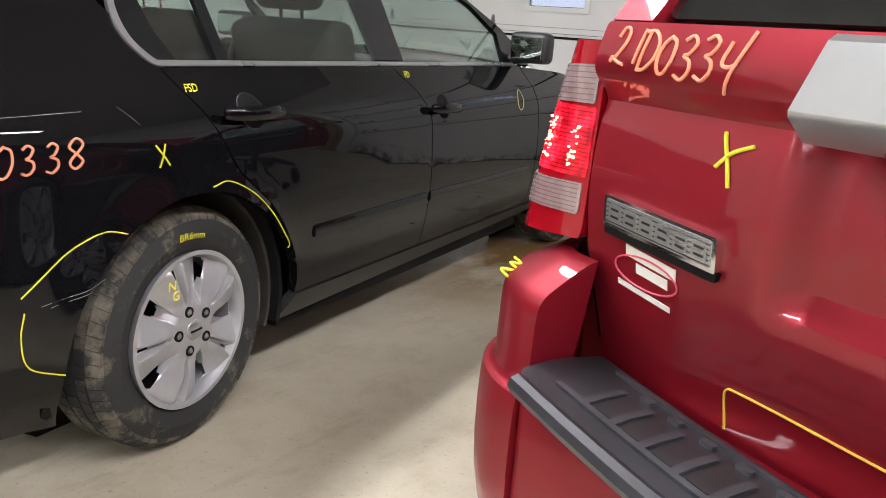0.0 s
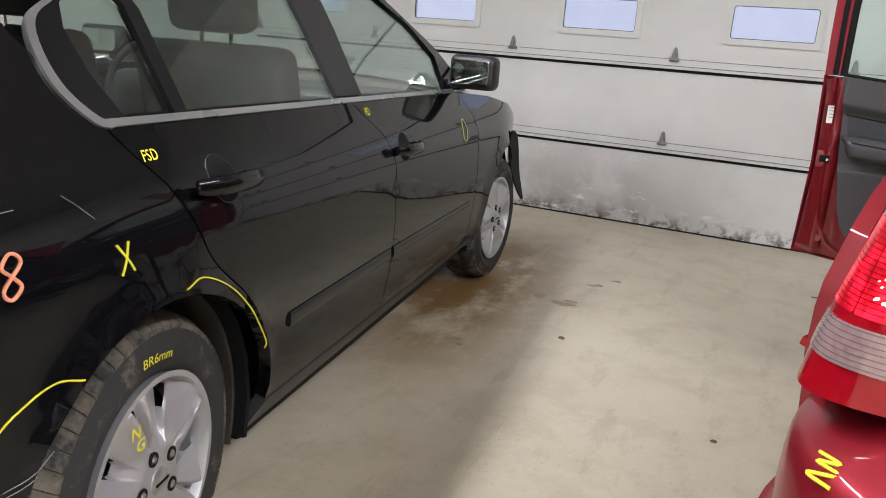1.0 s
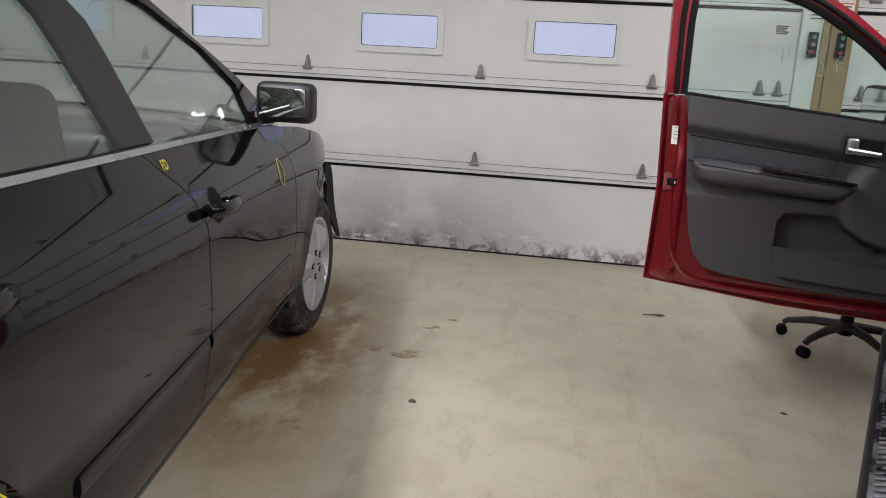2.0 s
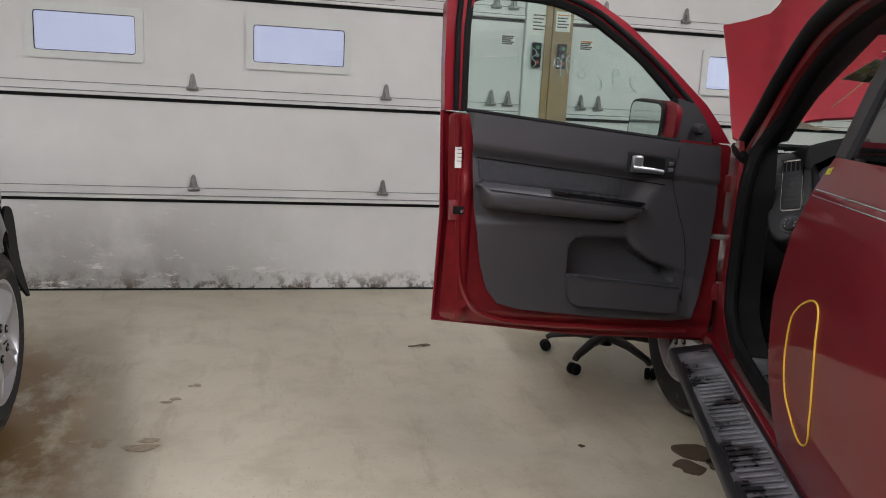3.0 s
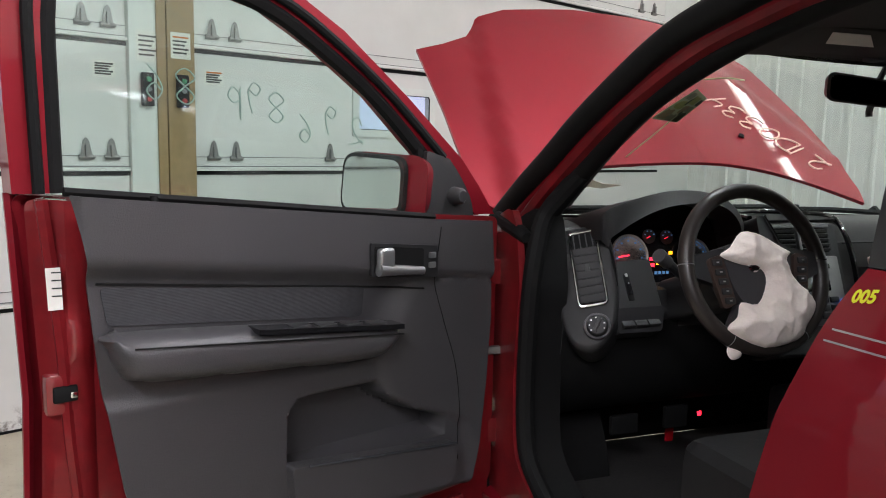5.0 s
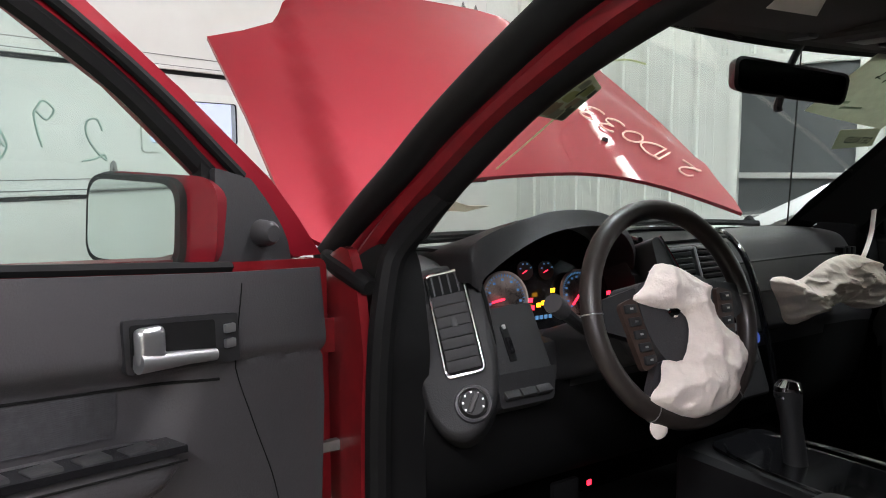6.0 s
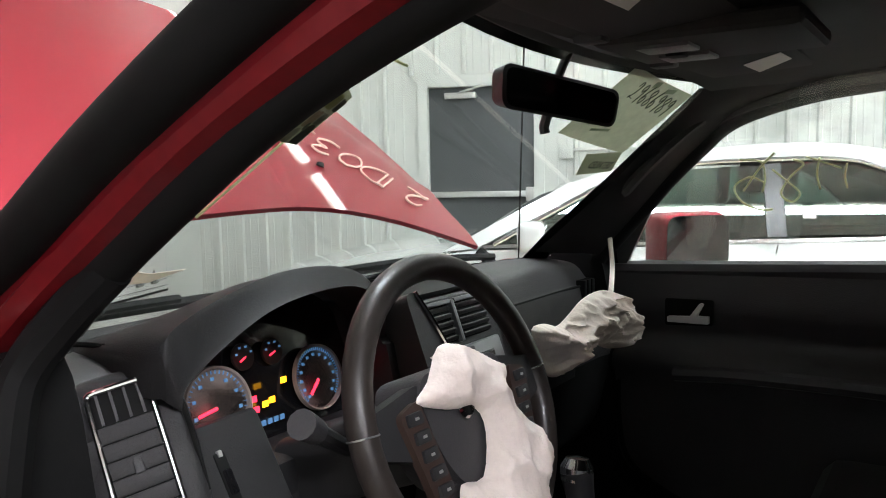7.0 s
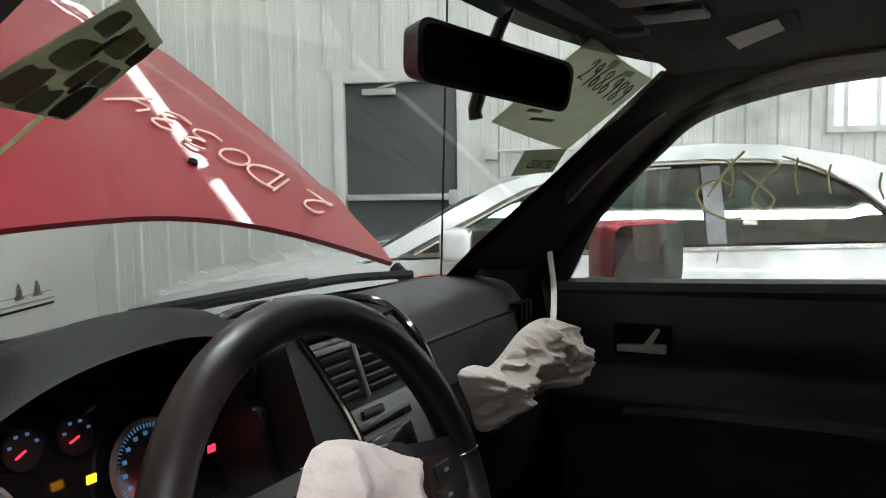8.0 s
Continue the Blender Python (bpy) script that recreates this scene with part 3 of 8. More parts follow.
RDOOR = sm(BGAP)[::-1] + sm(RGAP) 
FDOOR = sm(off(BGAP, 0.005)) + sm(off(FGAP, -0.003))[::-1]
FENDER = sm(off(FGAP, 0.003)) + [(2.40, 0.32)] + arc(2.776, 0.33, 0.372, 178, 8, 26) + [(3.20, 0.40), (3.235, 0.60), (3.245, 0.72), (3.17, 0.825), (2.95, 0.90), (2.55, 0.955)]
for fn, o in ((side, (1, 0, 0)), (other(side), (-1, 0, 0))):
    part("rear_quarter_panel", panel(QUARTER, fn, 0.045, 0.02, o), BLACK_M, sedan)
    rd = part("rear_door", panel(RDOOR, fn, 0.045, 0.03, o), BLACK_M, sedan)
    fd = part("front_door", panel(FDOOR, fn, 0.045, 0.03, o), BLACK_M, sedan)
    part("front_fender", panel(FENDER, fn, 0.045, 0.015, o), BLACK_M, sedan)
    part("sill_skirt", panel([(0.405, 0.215), (2.40, 0.26), (2.39, 0.308), (0.44, 0.308)], fn, 0.06, 0.03, o), CLADB_M, sedan)
    part("rear_bumper", panel([(-0.62, 0.25), (-0.98, 0.28), (-1.02, 0.72), (-0.965, 0.735), (-0.606, 0.695), (-0.628, 0.62)], fn, 0.06, 0.02, o), BLACK_M, sedan)
    sgn = 1 if o[0] > 0 else -1
    ofs = lambda d, fn=fn, sgn=sgn: (lambda u, v: (lambda p: (p[0] + sgn * d, p[1], p[2]))(fn(u, v)))
    for dd, mp in ((rd, [(0.475, 0.487), (0.495, 0.535), (1.145, 0.540), (1.150, 0.492)]), (fd, [(1.172, 0.492), (1.17, 0.540), (2.12, 0.528), (2.165, 0.482)])):
        y0, y1, zz0, zz1 = mp[0][0], mp[2][0], (mp[0][1] + mp[1][1]) / 2, (mp[2][1] + mp[3][1]) / 2
        part("side_moulding", tube(bmesh.new(), [ofs(0.002)(y0 + (y1 - y0) * k / 12, zz0 + (zz1 - zz0) * k / 12) for k in range(13)], 0.0055, 10, 3.6), BLACK_M, dd)
    # belt chrome and window surround
    tr = part("belt_trim", panel([(-0.01, 1.000), (2.06, 0.992), (2.06, 1.003), (-0.02, 1.013)], ofs(0.006), 0.08, 0.012, o), SATIN_M, sedan, "satin chrome belt trim")
    surr = smooth_line([(-0.01, 0.998), (-0.046, 1.008), (-0.090, 1.055), (-0.104, 1.100), (-0.097, 1.150), (-0.070, 1.180), (-0.022, 1.203), (0.06, 1.243), (0.16, 1.297), (0.35, 1.385)], 3) + smooth_line([(0.355, 1.376), (0.165, 1.288), (0.065, 1.235), (-0.015, 1.197), (-0.058, 1.176), (-0.080, 1.147), (-0.084, 1.100), (-0.070, 1.057), (-0.030, 1.017), (0.000, 1.010)], 3)
    part("window_surround", panel(surr, ofs(0.007), 0.05, 0.012, o), SATIN_M, sedan, "satin chrome window surround")
    # side glass
    part("quarter_glass", panel([(0.046, 1.014), (0.010, 1.085), (0.0, 1.155), (0.018, 1.195), (0.06, 1.218), (0.112, 1.243), (0.165, 1.20), (0.18, 1.015)], ofs(-0.012), 0.08, 0.004, o), CARGLASS_M, sedan)
    part("glass_border", panel([(0.004, 1.010), (-0.030, 1.020), (-0.069, 1.060), (-0.083, 1.100), (-0.079, 1.145), (-0.056, 1.175), (-0.014, 1.196), (0.065, 1.234), (0.11, 1.247), (0.06, 1.219), (0.018, 1.196), (0.0, 1.155), (0.010, 1.085), (0.046, 1.013)], ofs(-0.009), 0.08, 0.006, o), SEAL_M, sedan)
    part("rear_door_glass", panel([(0.218, 1.014), (0.212, 1.20), (0.160, 1.275), (0.25, 1.330), (0.45, 1.385), (0.80, 1.400), (0.90, 1.27), (0.912, 1.010)], ofs(-0.012), 0.08, 0.004, o), CARGLASS_M, sedan)
    part("front_door_glass", panel([(1.085, 1.012), (1.10, 1.27), (0.98, 1.402), (1.20, 1.395), (1.55, 1.330), (1.80, 1.235), (1.97, 1.128), (1.93, 1.005)], ofs(-0.012), 0.08, 0.004, o), CARGLASS_M, sedan)
    part("window_divider", panel([(0.176, 1.012), (0.216, 1.012), (0.212, 1.20), (0.165, 1.285), (0.115, 1.256), (0.172, 1.205)], ofs(0.002), 0.06, 0.012, o), SEAL_M, sedan)
    part("b_pillar", panel([(0.912, 1.014), (1.088, 1.012), (1.102, 1.27), (0.985, 1.405), (0.805, 1.405), (0.898, 1.27)], ofs(0.0), 0.06, 0.012, o), CLADB_M, sedan)
    part("roof_rail", panel([(0.3, 1.405), (0.30, 1.465), (1.10, 1.462), (1.56, 1.375), (2.04, 1.15), (2.2, 1.03), (2.2, 0.99), (1.93, 1.003), (1.975, 1.125), (1.81, 1.240), (1.55, 1.338), (1.20, 1.403), (0.75, 1.41)], ofs(0.002), 0.06, 0.02, o), BLACK_M, sedan)
    # door handles in bowls
    for dd, yc, zc in ((rd, 0.215, 0.885), (fd, 1.235, 0.848)):
        hb = bmesh.new()
        q = [(yc - 0.115, zc + 0.005), (yc - 0.10, zc + 0.020), (yc + 0.08, zc + 0.016), (yc + 0.105, zc), (yc + 0.08, zc - 0.018), (yc - 0.09, zc - 0.016)]
        tube(hb, [ofs(d)(y, z) for y, z, d in ((yc - 0.112, zc + 0.004, 0.022), (yc - 0.09, zc + 0.004, 0.034), (yc - 0.03, zc + 0.002, 0.040), (yc + 0.05, zc, 0.038), (yc + 0.095, zc - 0.002, 0.026), (yc + 0.104, zc - 0.002, 0.012))], [0.009, 0.012, 0.013, 0.013, 0.012, 0.010], 10, 1.5)
        h = part("door_handle", hb, BLACK_M, dd)
        part("handle_mount", panel(rounded([(yc + 0.06, zc - 0.02), (yc + 0.11, zc - 0.012), (yc + 0.11, zc + 0.012), (yc + 0.06, zc + 0.018)], 0.008), ofs(0.022), 0.03, 0.03, o), BLACK_M, h)
        part("handle_bowl", panel(arc(yc + 0.005, zc + 0.002, 0.046, 0, 345, 23, 0.044), ofs(0.0015), 0.03, 0.01, o), SEAL_M, dd)
        part("bowl_rim", tube(bmesh.new(), [ofs(0.0)(u, v) for u, v in arc(yc + 0.005, zc + 0.002, 0.047, 0, 345, 23, 0.045)], 0.0012, 6, closed=True), CLADB_M, dd)
    # mirror
    mx = part("side_mirror", boxed(-0.10, 0.10, -0.045, 0.045, -0.068, 0.068, 0.035, pose(*(lambda p: (p[0] + sgn * 0.135, p[1], p[2]))(fn(2.02, 1.075)), 0, 0, -8 * sgn), 4), CLADB_M, sedan)
    part("mirror_face", boxed(-0.080, 0.080, -0.050, -0.0455, -0.048, 0.048, 0.002, pose(*(lambda p: (p[0] + sgn * 0.135, p[1], p[2]))(fn(2.02, 1.075)), 0, 0, -8 * sgn)), plain("dark_mirror_glass", (0.34, 0.37, 0.36), 0.04, 1.0, vary=0.05), mx)
    part("mirror_arm", tube(bmesh.new(), [fn(2.03, 1.02), (lambda p: (p[0] + sgn * 0.09, p[1], p[2] + 0.0))(fn(2.03, 1.035))], 0.028, 10), CLADB_M, mx)
CX = -0.87
ZTOP = table([-1.0, -0.98, -0.62, -0.40, -0.15, 0.2, 0.7, 1.2, 1.55, 2.35, 2.8, 3.25, 3.45], [0.95, 1.06, 1.13, 1.275, 1.41, 1.47, 1.485, 1.47, 1.40, 0.99, 0.925, 0.84, 0.74])


def top(u, y):
    z = ZTOP(y)
    zs = z - 0.02
    x = side(y, min(max(zs, 0.75), 1.46))[0] - 0.015
    half = x - CX
    return (CX + u * half, y, z + 0.05 * (1 - u * u) - 0.03)


for nm, y0, y1, mat in (("trunk_lid", -0.98, -0.64, BLACK_M), ("rear_window", -0.64, -0.15, DARKGLASS_M), ("roof", -0.15, 1.40, BLACK_M), ("windshield", 1.40, 2.33, CARGLASS_M), ("hood", 2.335, 3.22, BLACK_M)):
    part(nm, panel([(-1, y0), (1, y0), (1, y1 - 0.004), (-1, y1 - 0.004)], top, 0.1, 0.012, (0, 0, 1)), mat, sedan)
part("tail_panel", boxed(CX - 0.70, CX + 0.70, -1.0, -0.96, 0.3, 0.97, 0.01), BLACK_M, sedan)
part("underbody", boxed(CX - 0.78, CX + 0.78, 0.45, 2.3, 0.17, 0.24, 0.01), SEAL_M, sedan)
part("firewall", boxed(CX - 0.7, CX + 0.7, 2.25, 2.33, 0.24, 0.93), SEAL_M, sedan)
for c in (0.0, 2.776):
    b = lathe(bmesh.new(), [(0.385, -0.34), (0.385, -0.06), (0.374, -0.06), (0.370, -0.34)], 40)
    bmesh.ops.delete(b, geom=[f for f in b.faces if f.calc_center_median().z < -0.10], context="FACES")
    bmesh.ops.transform(b, matrix=pose(0, c, 0.33), verts=b.verts)
    part("wheel_liner", b, plain("muddy_liner", (0.030, 0.025, 0.019), 0.9, vary=0.5, grain=18, bump=0.6), sedan)
    b = lathe(bmesh.new(), [(0.40, 1.40), (0.405, 1.71), (0.39, 1.71), (0.385, 1.40)], 24)
    bmesh.ops.delete(b, geom=[f for f in b.faces if f.calc_center_median().z < -0.1], context="FACES")
    bmesh.ops.transform(b, matrix=pose(-1.74, c, 0.33), verts=b.verts)
    part("wheel_liner", b, SEAL_M, sedan)

def tyre_material(name, lo):
    m, n, l, p = material(name)
    t = noise_node(n, l, 9.0, 9, 0.7)
    mud = ramp(n, l, t.outputs[0], [(lo, (0.018, 0.0175, 0.017)), (lo + 0.07, (0.085, 0.075, 0.056)), (lo + 0.18, (0.15, 0.132, 0.10))])
    l.new(mud.outputs[0], p.inputs["Base Color"])
    p.inputs["Roughness"].default_value = 0.8
    bumped(n, l, p, t.outputs[0], 0.4, 0.006)
    return m


TYRE_M, MUDTREAD_M = tyre_material("muddy_tyre_rubber", 0.57), tyre_material("mud_caked_tread", 0.47)
def worn_material():
    m, n, l, p = material("worn_grey_tread")
    t, f = noise_node(n, l, 7.0, 7, 0.6), noise_node(n, l, 60.0, 4)
    wet = ramp(n, l, t.outputs[0], [(0.40, (0.016, 0.016, 0.017)), (0.47, (0.10, 0.10, 0.105)), (0.62, (0.22, 0.22, 0.23))])
    l.new(wet.outputs[0], p.inputs["Base Color"])
    g = ramp(n, l, t.outputs[0], [(0.40, (0.15, 0.15, 0.15)), (0.48, (0.5, 0.5, 0.5))])
    l.new(g.outputs[0], p.inputs["Roughness"])
    bumped(n, l, p, f.outputs[0], 0.3, 0.002)
    return m


WORN_M = worn_material()
SILL_M = plain("muddy_sill_paint", (0.085, 0.05, 0.042), 0.5, 0, 0.2, vary=0.85, grain=28, bump=0.5, big=9)


def ss2(t):
    t = max(0.0, min(1.0, t))
    return t * t * (3 - 2 * t)


def wheel(parent, loc, R, rim, width, spokes, face=1, mat=SILVER_M, turn=0.0, muddy=True):
    """A tyre and its wheel; the axle lies along x, the show side looks to +x times face."""
    m = pose(*loc, 0, 0, (0 if face > 0 else 180) + turn)
    w = width / 2
    tr = lambda x: R - 9.0 * max(0.0, abs(x) - (w - 0.055)) ** 2
    prof = [(rim + 0.004, w - 0.012), (rim + 0.02, w), (rim + (R - rim) * 0.45, w + 0.010), (R - 0.050, w + 0.004), (R - 0.030, w - 0.004), (tr(w - 0.012), w - 0.014), (tr(w - 0.03), w - 0.03), (R, w - 0.055),
            (R, -w + 0.055), (tr(w - 0.03), -w + 0.03), (R - 0.030, -w + 0.004), (R - 0.050, -w), (rim + 0.02, -w), (rim + 0.004, -w + 0.01), (rim - 0.012, 0)]
    ty = part("tyre", lathe(bmesh.new(), prof, 64, m, True), TYRE_M if muddy else RUBBER_M, parent)
    # tread blocks and grooves
    b = bmesh.new()
    for k in range(60):
        a = 2 * math.pi * k / 60
        for j, (x0, x1, sk) in enumerate(((-w + 0.010, -w + 0.046, 0.01), (-w + 0.052, -w * 0.10, 0.012), (-w * 0.04, w * 0.30, -0.012), (w * 0.36, w - 0.040, 0.012), (w - 0.035, w - 0.006, 0.02))):
            d = 0.462 * (2 * math.pi / 60)
            ang = a + (0.02 if j % 2 else 0)
            q = []
            for dr in (-0.006, 0.004):
                for x, e in ((x0, -d), (x1, -d + sk), (x1, d + sk), (x0, d)):
                    r2 = tr(x) + dr
                    q.append(b.verts.new(m @ Vector((x, r2 * math.cos(ang + e), r2 * math.sin(ang + e)))))
            b.faces.new(q[4:]), b.faces.new(q[3::-1])
            for i in range(4):
                b.faces.new((q[i], q[(i + 1) % 4], q[4 + (i + 1) % 4], q[4 + i]))
    part("tread", b, MUDTREAD_M if muddy else RUBBER_M, ty, smooth=False)
    wh = part("rim", lathe(bmesh.new(), [(rim - 0.002, -w + 0.02), (rim, w - 0.015), (rim + 0.006, w + 0.004), (rim - 0.006, w + 0.004), (rim - 0.016, w - 0.02), (rim - 0.02, -w + 0.03)], 56, m, True), mat, parent)
    part("brake_disc", lathe(bmesh.new(), [(0.0, w - 0.075), (rim - 0.03, w - 0.075), (rim - 0.03, w - 0.085), (0.0, w - 0.085)], 32, m), SEAL_M, wh)
    # moulded cover: five pairs of broad blades, windows between the pairs
    nr, na = (36, 320) if parent.name.startswith("sedan") and face > 0 else (18, 160)
    def cover(t, a):
        q = (a / (2 * math.pi) * 5) % 1.0 - 0.5
        # q runs over one pair of blades, 0 in the slot between the two, 0.5 in the valley between pairs
        slot = math.exp(-(q / (0.030 + 0.035 * t)) ** 6)
        vw = 0.125 - 0.035 * t
        valley = ss2((abs(q) - (0.5 - vw)) / 0.028)
        band = ss2((t - 0.22) / 0.30) * (1 - ss2((t - 0.93) / 0.04))
        crown = 0.011 * math.sin(math.pi * min(1.0, t * 0.85)) - 0.12 * max(0.0, abs(q) - 0.10) * (0.25 + 0.75 * t)
        x = w - 0.001 + 0.005 * (1 - ss2((t - 0.20) / 0.15)) + band * (crown * (1 - valley) - 0.020 * slot - 0.032 * valley) - 0.010 * ss2((t - 0.88) / 0.12)
        hole = (0.52 < t < 0.90 and abs(q) > 0.5 - 0.098 + 0.25 * max(0.0, 0.66 - t) + 0.5 * max(0.0, t - 0.84)) or (0.70 < t < 0.87 and abs(q) < 0.018)
        return x, hole
    b = bmesh.new()
    rows = []
    for i in range(nr + 1):
        t = i / nr
        r = 0.024 + (rim + 0.001 - 0.024) * t
        rows.append([b.verts.new(m @ Vector((cover(t, 2 * math.pi * k / na)[0], r * math.cos(2 * math.pi * k / na), r * math.sin(2 * math.pi * k / na)))) for k in range(na)])
    for i in range(nr):
        for k in range(na):
            if not cover((i + 0.5) / nr, 2 * math.pi * (k + 0.5) / na)[1]:
                b.faces.new((rows[i][k], rows[i][(k + 1) % na], rows[i + 1][(k + 1) % na], rows[i + 1][k]))
    cvr = part("wheel_cover", b, mat, wh, "silver five-spoke wheel cover", angle=28)
    hub = part("hub_emblem", lathe(bmesh.new(), [(0.0, w + 0.013), (0.020, w + 0.012), (0.027, w + 0.007), (0.028, w - 0.002)], 32, m), SATIN_M, cvr)
    part("emblem_bar", box(bmesh.new(), w + 0.011, w + 0.0142, -0.021, 0.021, -0.003, 0.003, 0.001, m), SEAL_M, hub)
    for k in range(5):
        a = 2 * math.pi * (k + 0.5) / 5
        part("lug_nut", lathe(bmesh.new(), [(0.0, w + 0.010), (0.006, w + 0.010), (0.0085, w + 0.006), (0.009, w - 0.01)], 6, m @ pose(0, 0.057 * math.cos(a), 0.057 * math.sin(a))), STEEL_M, cvr)
        part("lug_bowl", lathe(bmesh.new(), [(0.0095, w + 0.0075), (0.0145, w + 0.0075), (0.0155, w - 0.004), (0.0095, w - 0.004)], 14, m @ pose(0, 0.057 * math.cos(a), 0.057 * math.sin(a)), True), SEAL_M, cvr)
    return ty


for c, tn in ((0.0, 6), (2.776, -6)):
    wheel(sedan, (-0.105 if c == 0 else -0.09, c + (0.006 if c == 0 else 0), 0.325), 0.321, 0.208, 0.205, 5, 1, SILVER_M, tn)
    wheel(sedan, (-1.635, c, 0.33), 0.326, 0.212, 0.205, 5, -1, SILVER_M)


def ring_text(text, a_deg, r, size):
    """Small pen letters round the sidewall of the rear wheel."""
    def f(u, v):
        a = radians(a_deg) - u / r
        return (0.0125, (r + v) * math.cos(a), 0.33 + (r + v) * math.sin(a))
    lettering("pen_letters", text, size, YELLOW_M, sedan, f, 0.1)


ring_text("BR6mm", 98, 0.248, 0.026)
for k, tx in enumerate(("N", "G")):
    lettering("pen_letters", tx, 0.034, YELLOW_M, sedan, lambda u, v, k=k: (0.024, -0.085 + u + 0.012 * k, 0.462 - 0.028 * k + v), 0.1, stroke=0.0006)


def seat(parent, x, y, z, mat, h=0.62, w=0.50):
    b = boxed(x - w / 2, x + w / 2, y, y + 0.50, z, z + 0.16, 0.05, None, 3)
    part("seat_cushion", b, mat, parent)
    part("seat_back", box(bmesh.new(), -w / 2, w / 2, -0.08, 0.08, 0.0, h, 0.06, pose(x, y + 0.02, z + 0.10, 14), 4), mat, parent)
    part("headrest", box(bmesh.new(), -0.135, 0.135, -0.055, 0.055, 0.0, 0.19, 0.05, pose(x, y - 0.125, z + h + 0.12, 8), 4), mat, parent)
    for s in (-0.05, 0.05):
        part("headrest_rod", tube(bmesh.new(), [(x + s, y - 0.11, z + h + 0.02), (x + s, y - 0.12, z + h + 0.14)], 0.007, 6), CHROME_M, parent)


seat(sedan, CX + 0.37, 1.10, 0.42, DARKCLOTH_M)
seat(sedan, CX - 0.37, 1.10, 0.42, DARKCLOTH_M)
part("rear_bench", box(boxed(CX - 0.62, CX + 0.62, 0.15, 0.62, 0.40, 0.56, 0.05), CX - 0.62, CX + 0.62, -0.09, 0.09, 0, 0.60, 0.06, pose(0, 0.12, 0.5, 16), 3), DARKCLOTH_M, sedan)
part("dashboard", box(bmesh.new(), CX - 0.66, CX + 0.66, 1.72, 2.25, 0.60, 0.97, 0.08, None, 4), TRIM_M, sedan)
ring = [(CX - 0.37 + 0.18 * math.cos(radians(a)), 1.62 + 0.06 * math.sin(radians(a)), 0.93 + 0.17 * math.sin(radians(a))) for a in range(0, 360, 15)]
part("steering_wheel", tube(bmesh.new(), ring, 0.015, 8, closed=True), TRIMB_M, sedan)
part("cabin_mirror", boxed(CX - 0.11, CX + 0.11, 1.52, 1.55, 1.27, 1.33, 0.012), TRIMB_M, sedan)
# hanging liner flap at the front wheel
part("liner_flap", panel(smooth_line([(2.93, 0.755), (3.06, 0.735), (3.20, 0.62), (3.33, 0.47), (3.43, 0.325), (3.34, 0.345), (3.21, 0.42), (3.09, 0.51), (2.98, 0.64)], 4, True), lambda u, v: (0.020 + 0.010 * math.sin(v * 14 + u * 5), u, v), 0.05, 0.010), SEAL_M, sedan, "hanging black wheel-arch liner")


def stroke(name, parent, pts, mat, fn, r=0.005, n=6, closed=False, label=""):
    """A paint-pen line laid on a surface fn(u, v)."""
    b = bmesh.new()
    P = [fn(u, v) for u, v in smooth_line(pts, n, closed)]
    tube(b, P, r, 6, 1.0, closed)
    return part(name, b, mat, parent, label)


GLYPH = {"8": [(0.5, 0.5), (0.1, 0.75), (0.5, 1.0), (0.85, 0.75), (0.15, 0.25), (0.45, 0.0), (0.85, 0.22), (0.5, 0.5)],
         "9": [(0.8, 0.75), (0.5, 1.0), (0.15, 0.8), (0.4, 0.55), (0.8, 0.75), (0.75, 0.3), (0.6, -0.1)],
         "6": [(0.75, 1.05), (0.35, 0.7), (0.15, 0.3), (0.45, 0.0), (0.8, 0.25), (0.5, 0.5), (0.2, 0.3)],
         "2": [(0.12, 0.72), (0.30, 0.98), (0.62, 0.92), (0.66, 0.62), (0.40, 0.28), (0.05, 0.05), (0.12, 0.18), (0.40, 0.08), (0.85, 0.02)],
         "1": [(0.5, 0.95), (0.46, 0.5), (0.42, 0.05)],
         "0": [(0.5, 1.0), (0.2, 0.78), (0.10, 0.40), (0.30, 0.04), (0.62, 0.08), (0.86, 0.45), (0.78, 0.85), (0.48, 0.98)],
         "3": [(0.15, 0.88), (0.45, 1.0), (0.72, 0.85), (0.55, 0.60), (0.35, 0.53), (0.70, 0.42), (0.76, 0.18), (0.45, -0.02), (0.10, 0.06)],
         "p": [(0.15, 0.9), (0.2, 0.3), (0.15, -0.25), (0.2, 0.6), (0.55, 0.9), (0.8, 0.6), (0.5, 0.35), (0.2, 0.45)]}
STROKES = {"D": [[(0.22, 0.95), (0.18, 0.5), (0.14, 0.02)], [(0.02, 0.92), (0.45, 0.96), (0.85, 0.72), (0.85, 0.35), (0.50, 0.06), (0.10, 0.0)]],
           "4": [[(0.25, 0.95), (0.15, 0.50), (0.45, 0.42), (0.75, 0.52)], [(0.98, 1.22), (0.70, 0.5), (0.45, -0.15)]]}


def pen_text(name, text, h, adv, mat, parent, fn, r, shear=0.2, label=""):
    """Handwritten figures, each one a pen stroke of its own."""
    rng = random.Random(len(text) + int(h * 1000))
    x = 0.0
    for c in text:
        dz, k = rng.uniform(-0.05, 0.05) * h, h * rng.uniform(0.92, 1.1)
        for g in STROKES.get(c) or [GLYPH[c]]:
            stroke(name, parent, [(x + a * k * 0.72 + shear * b * k, dz + b * k) for a, b in g], mat, fn, r, 5)
        x += adv * (0.55 if c == "1" else 1.0)


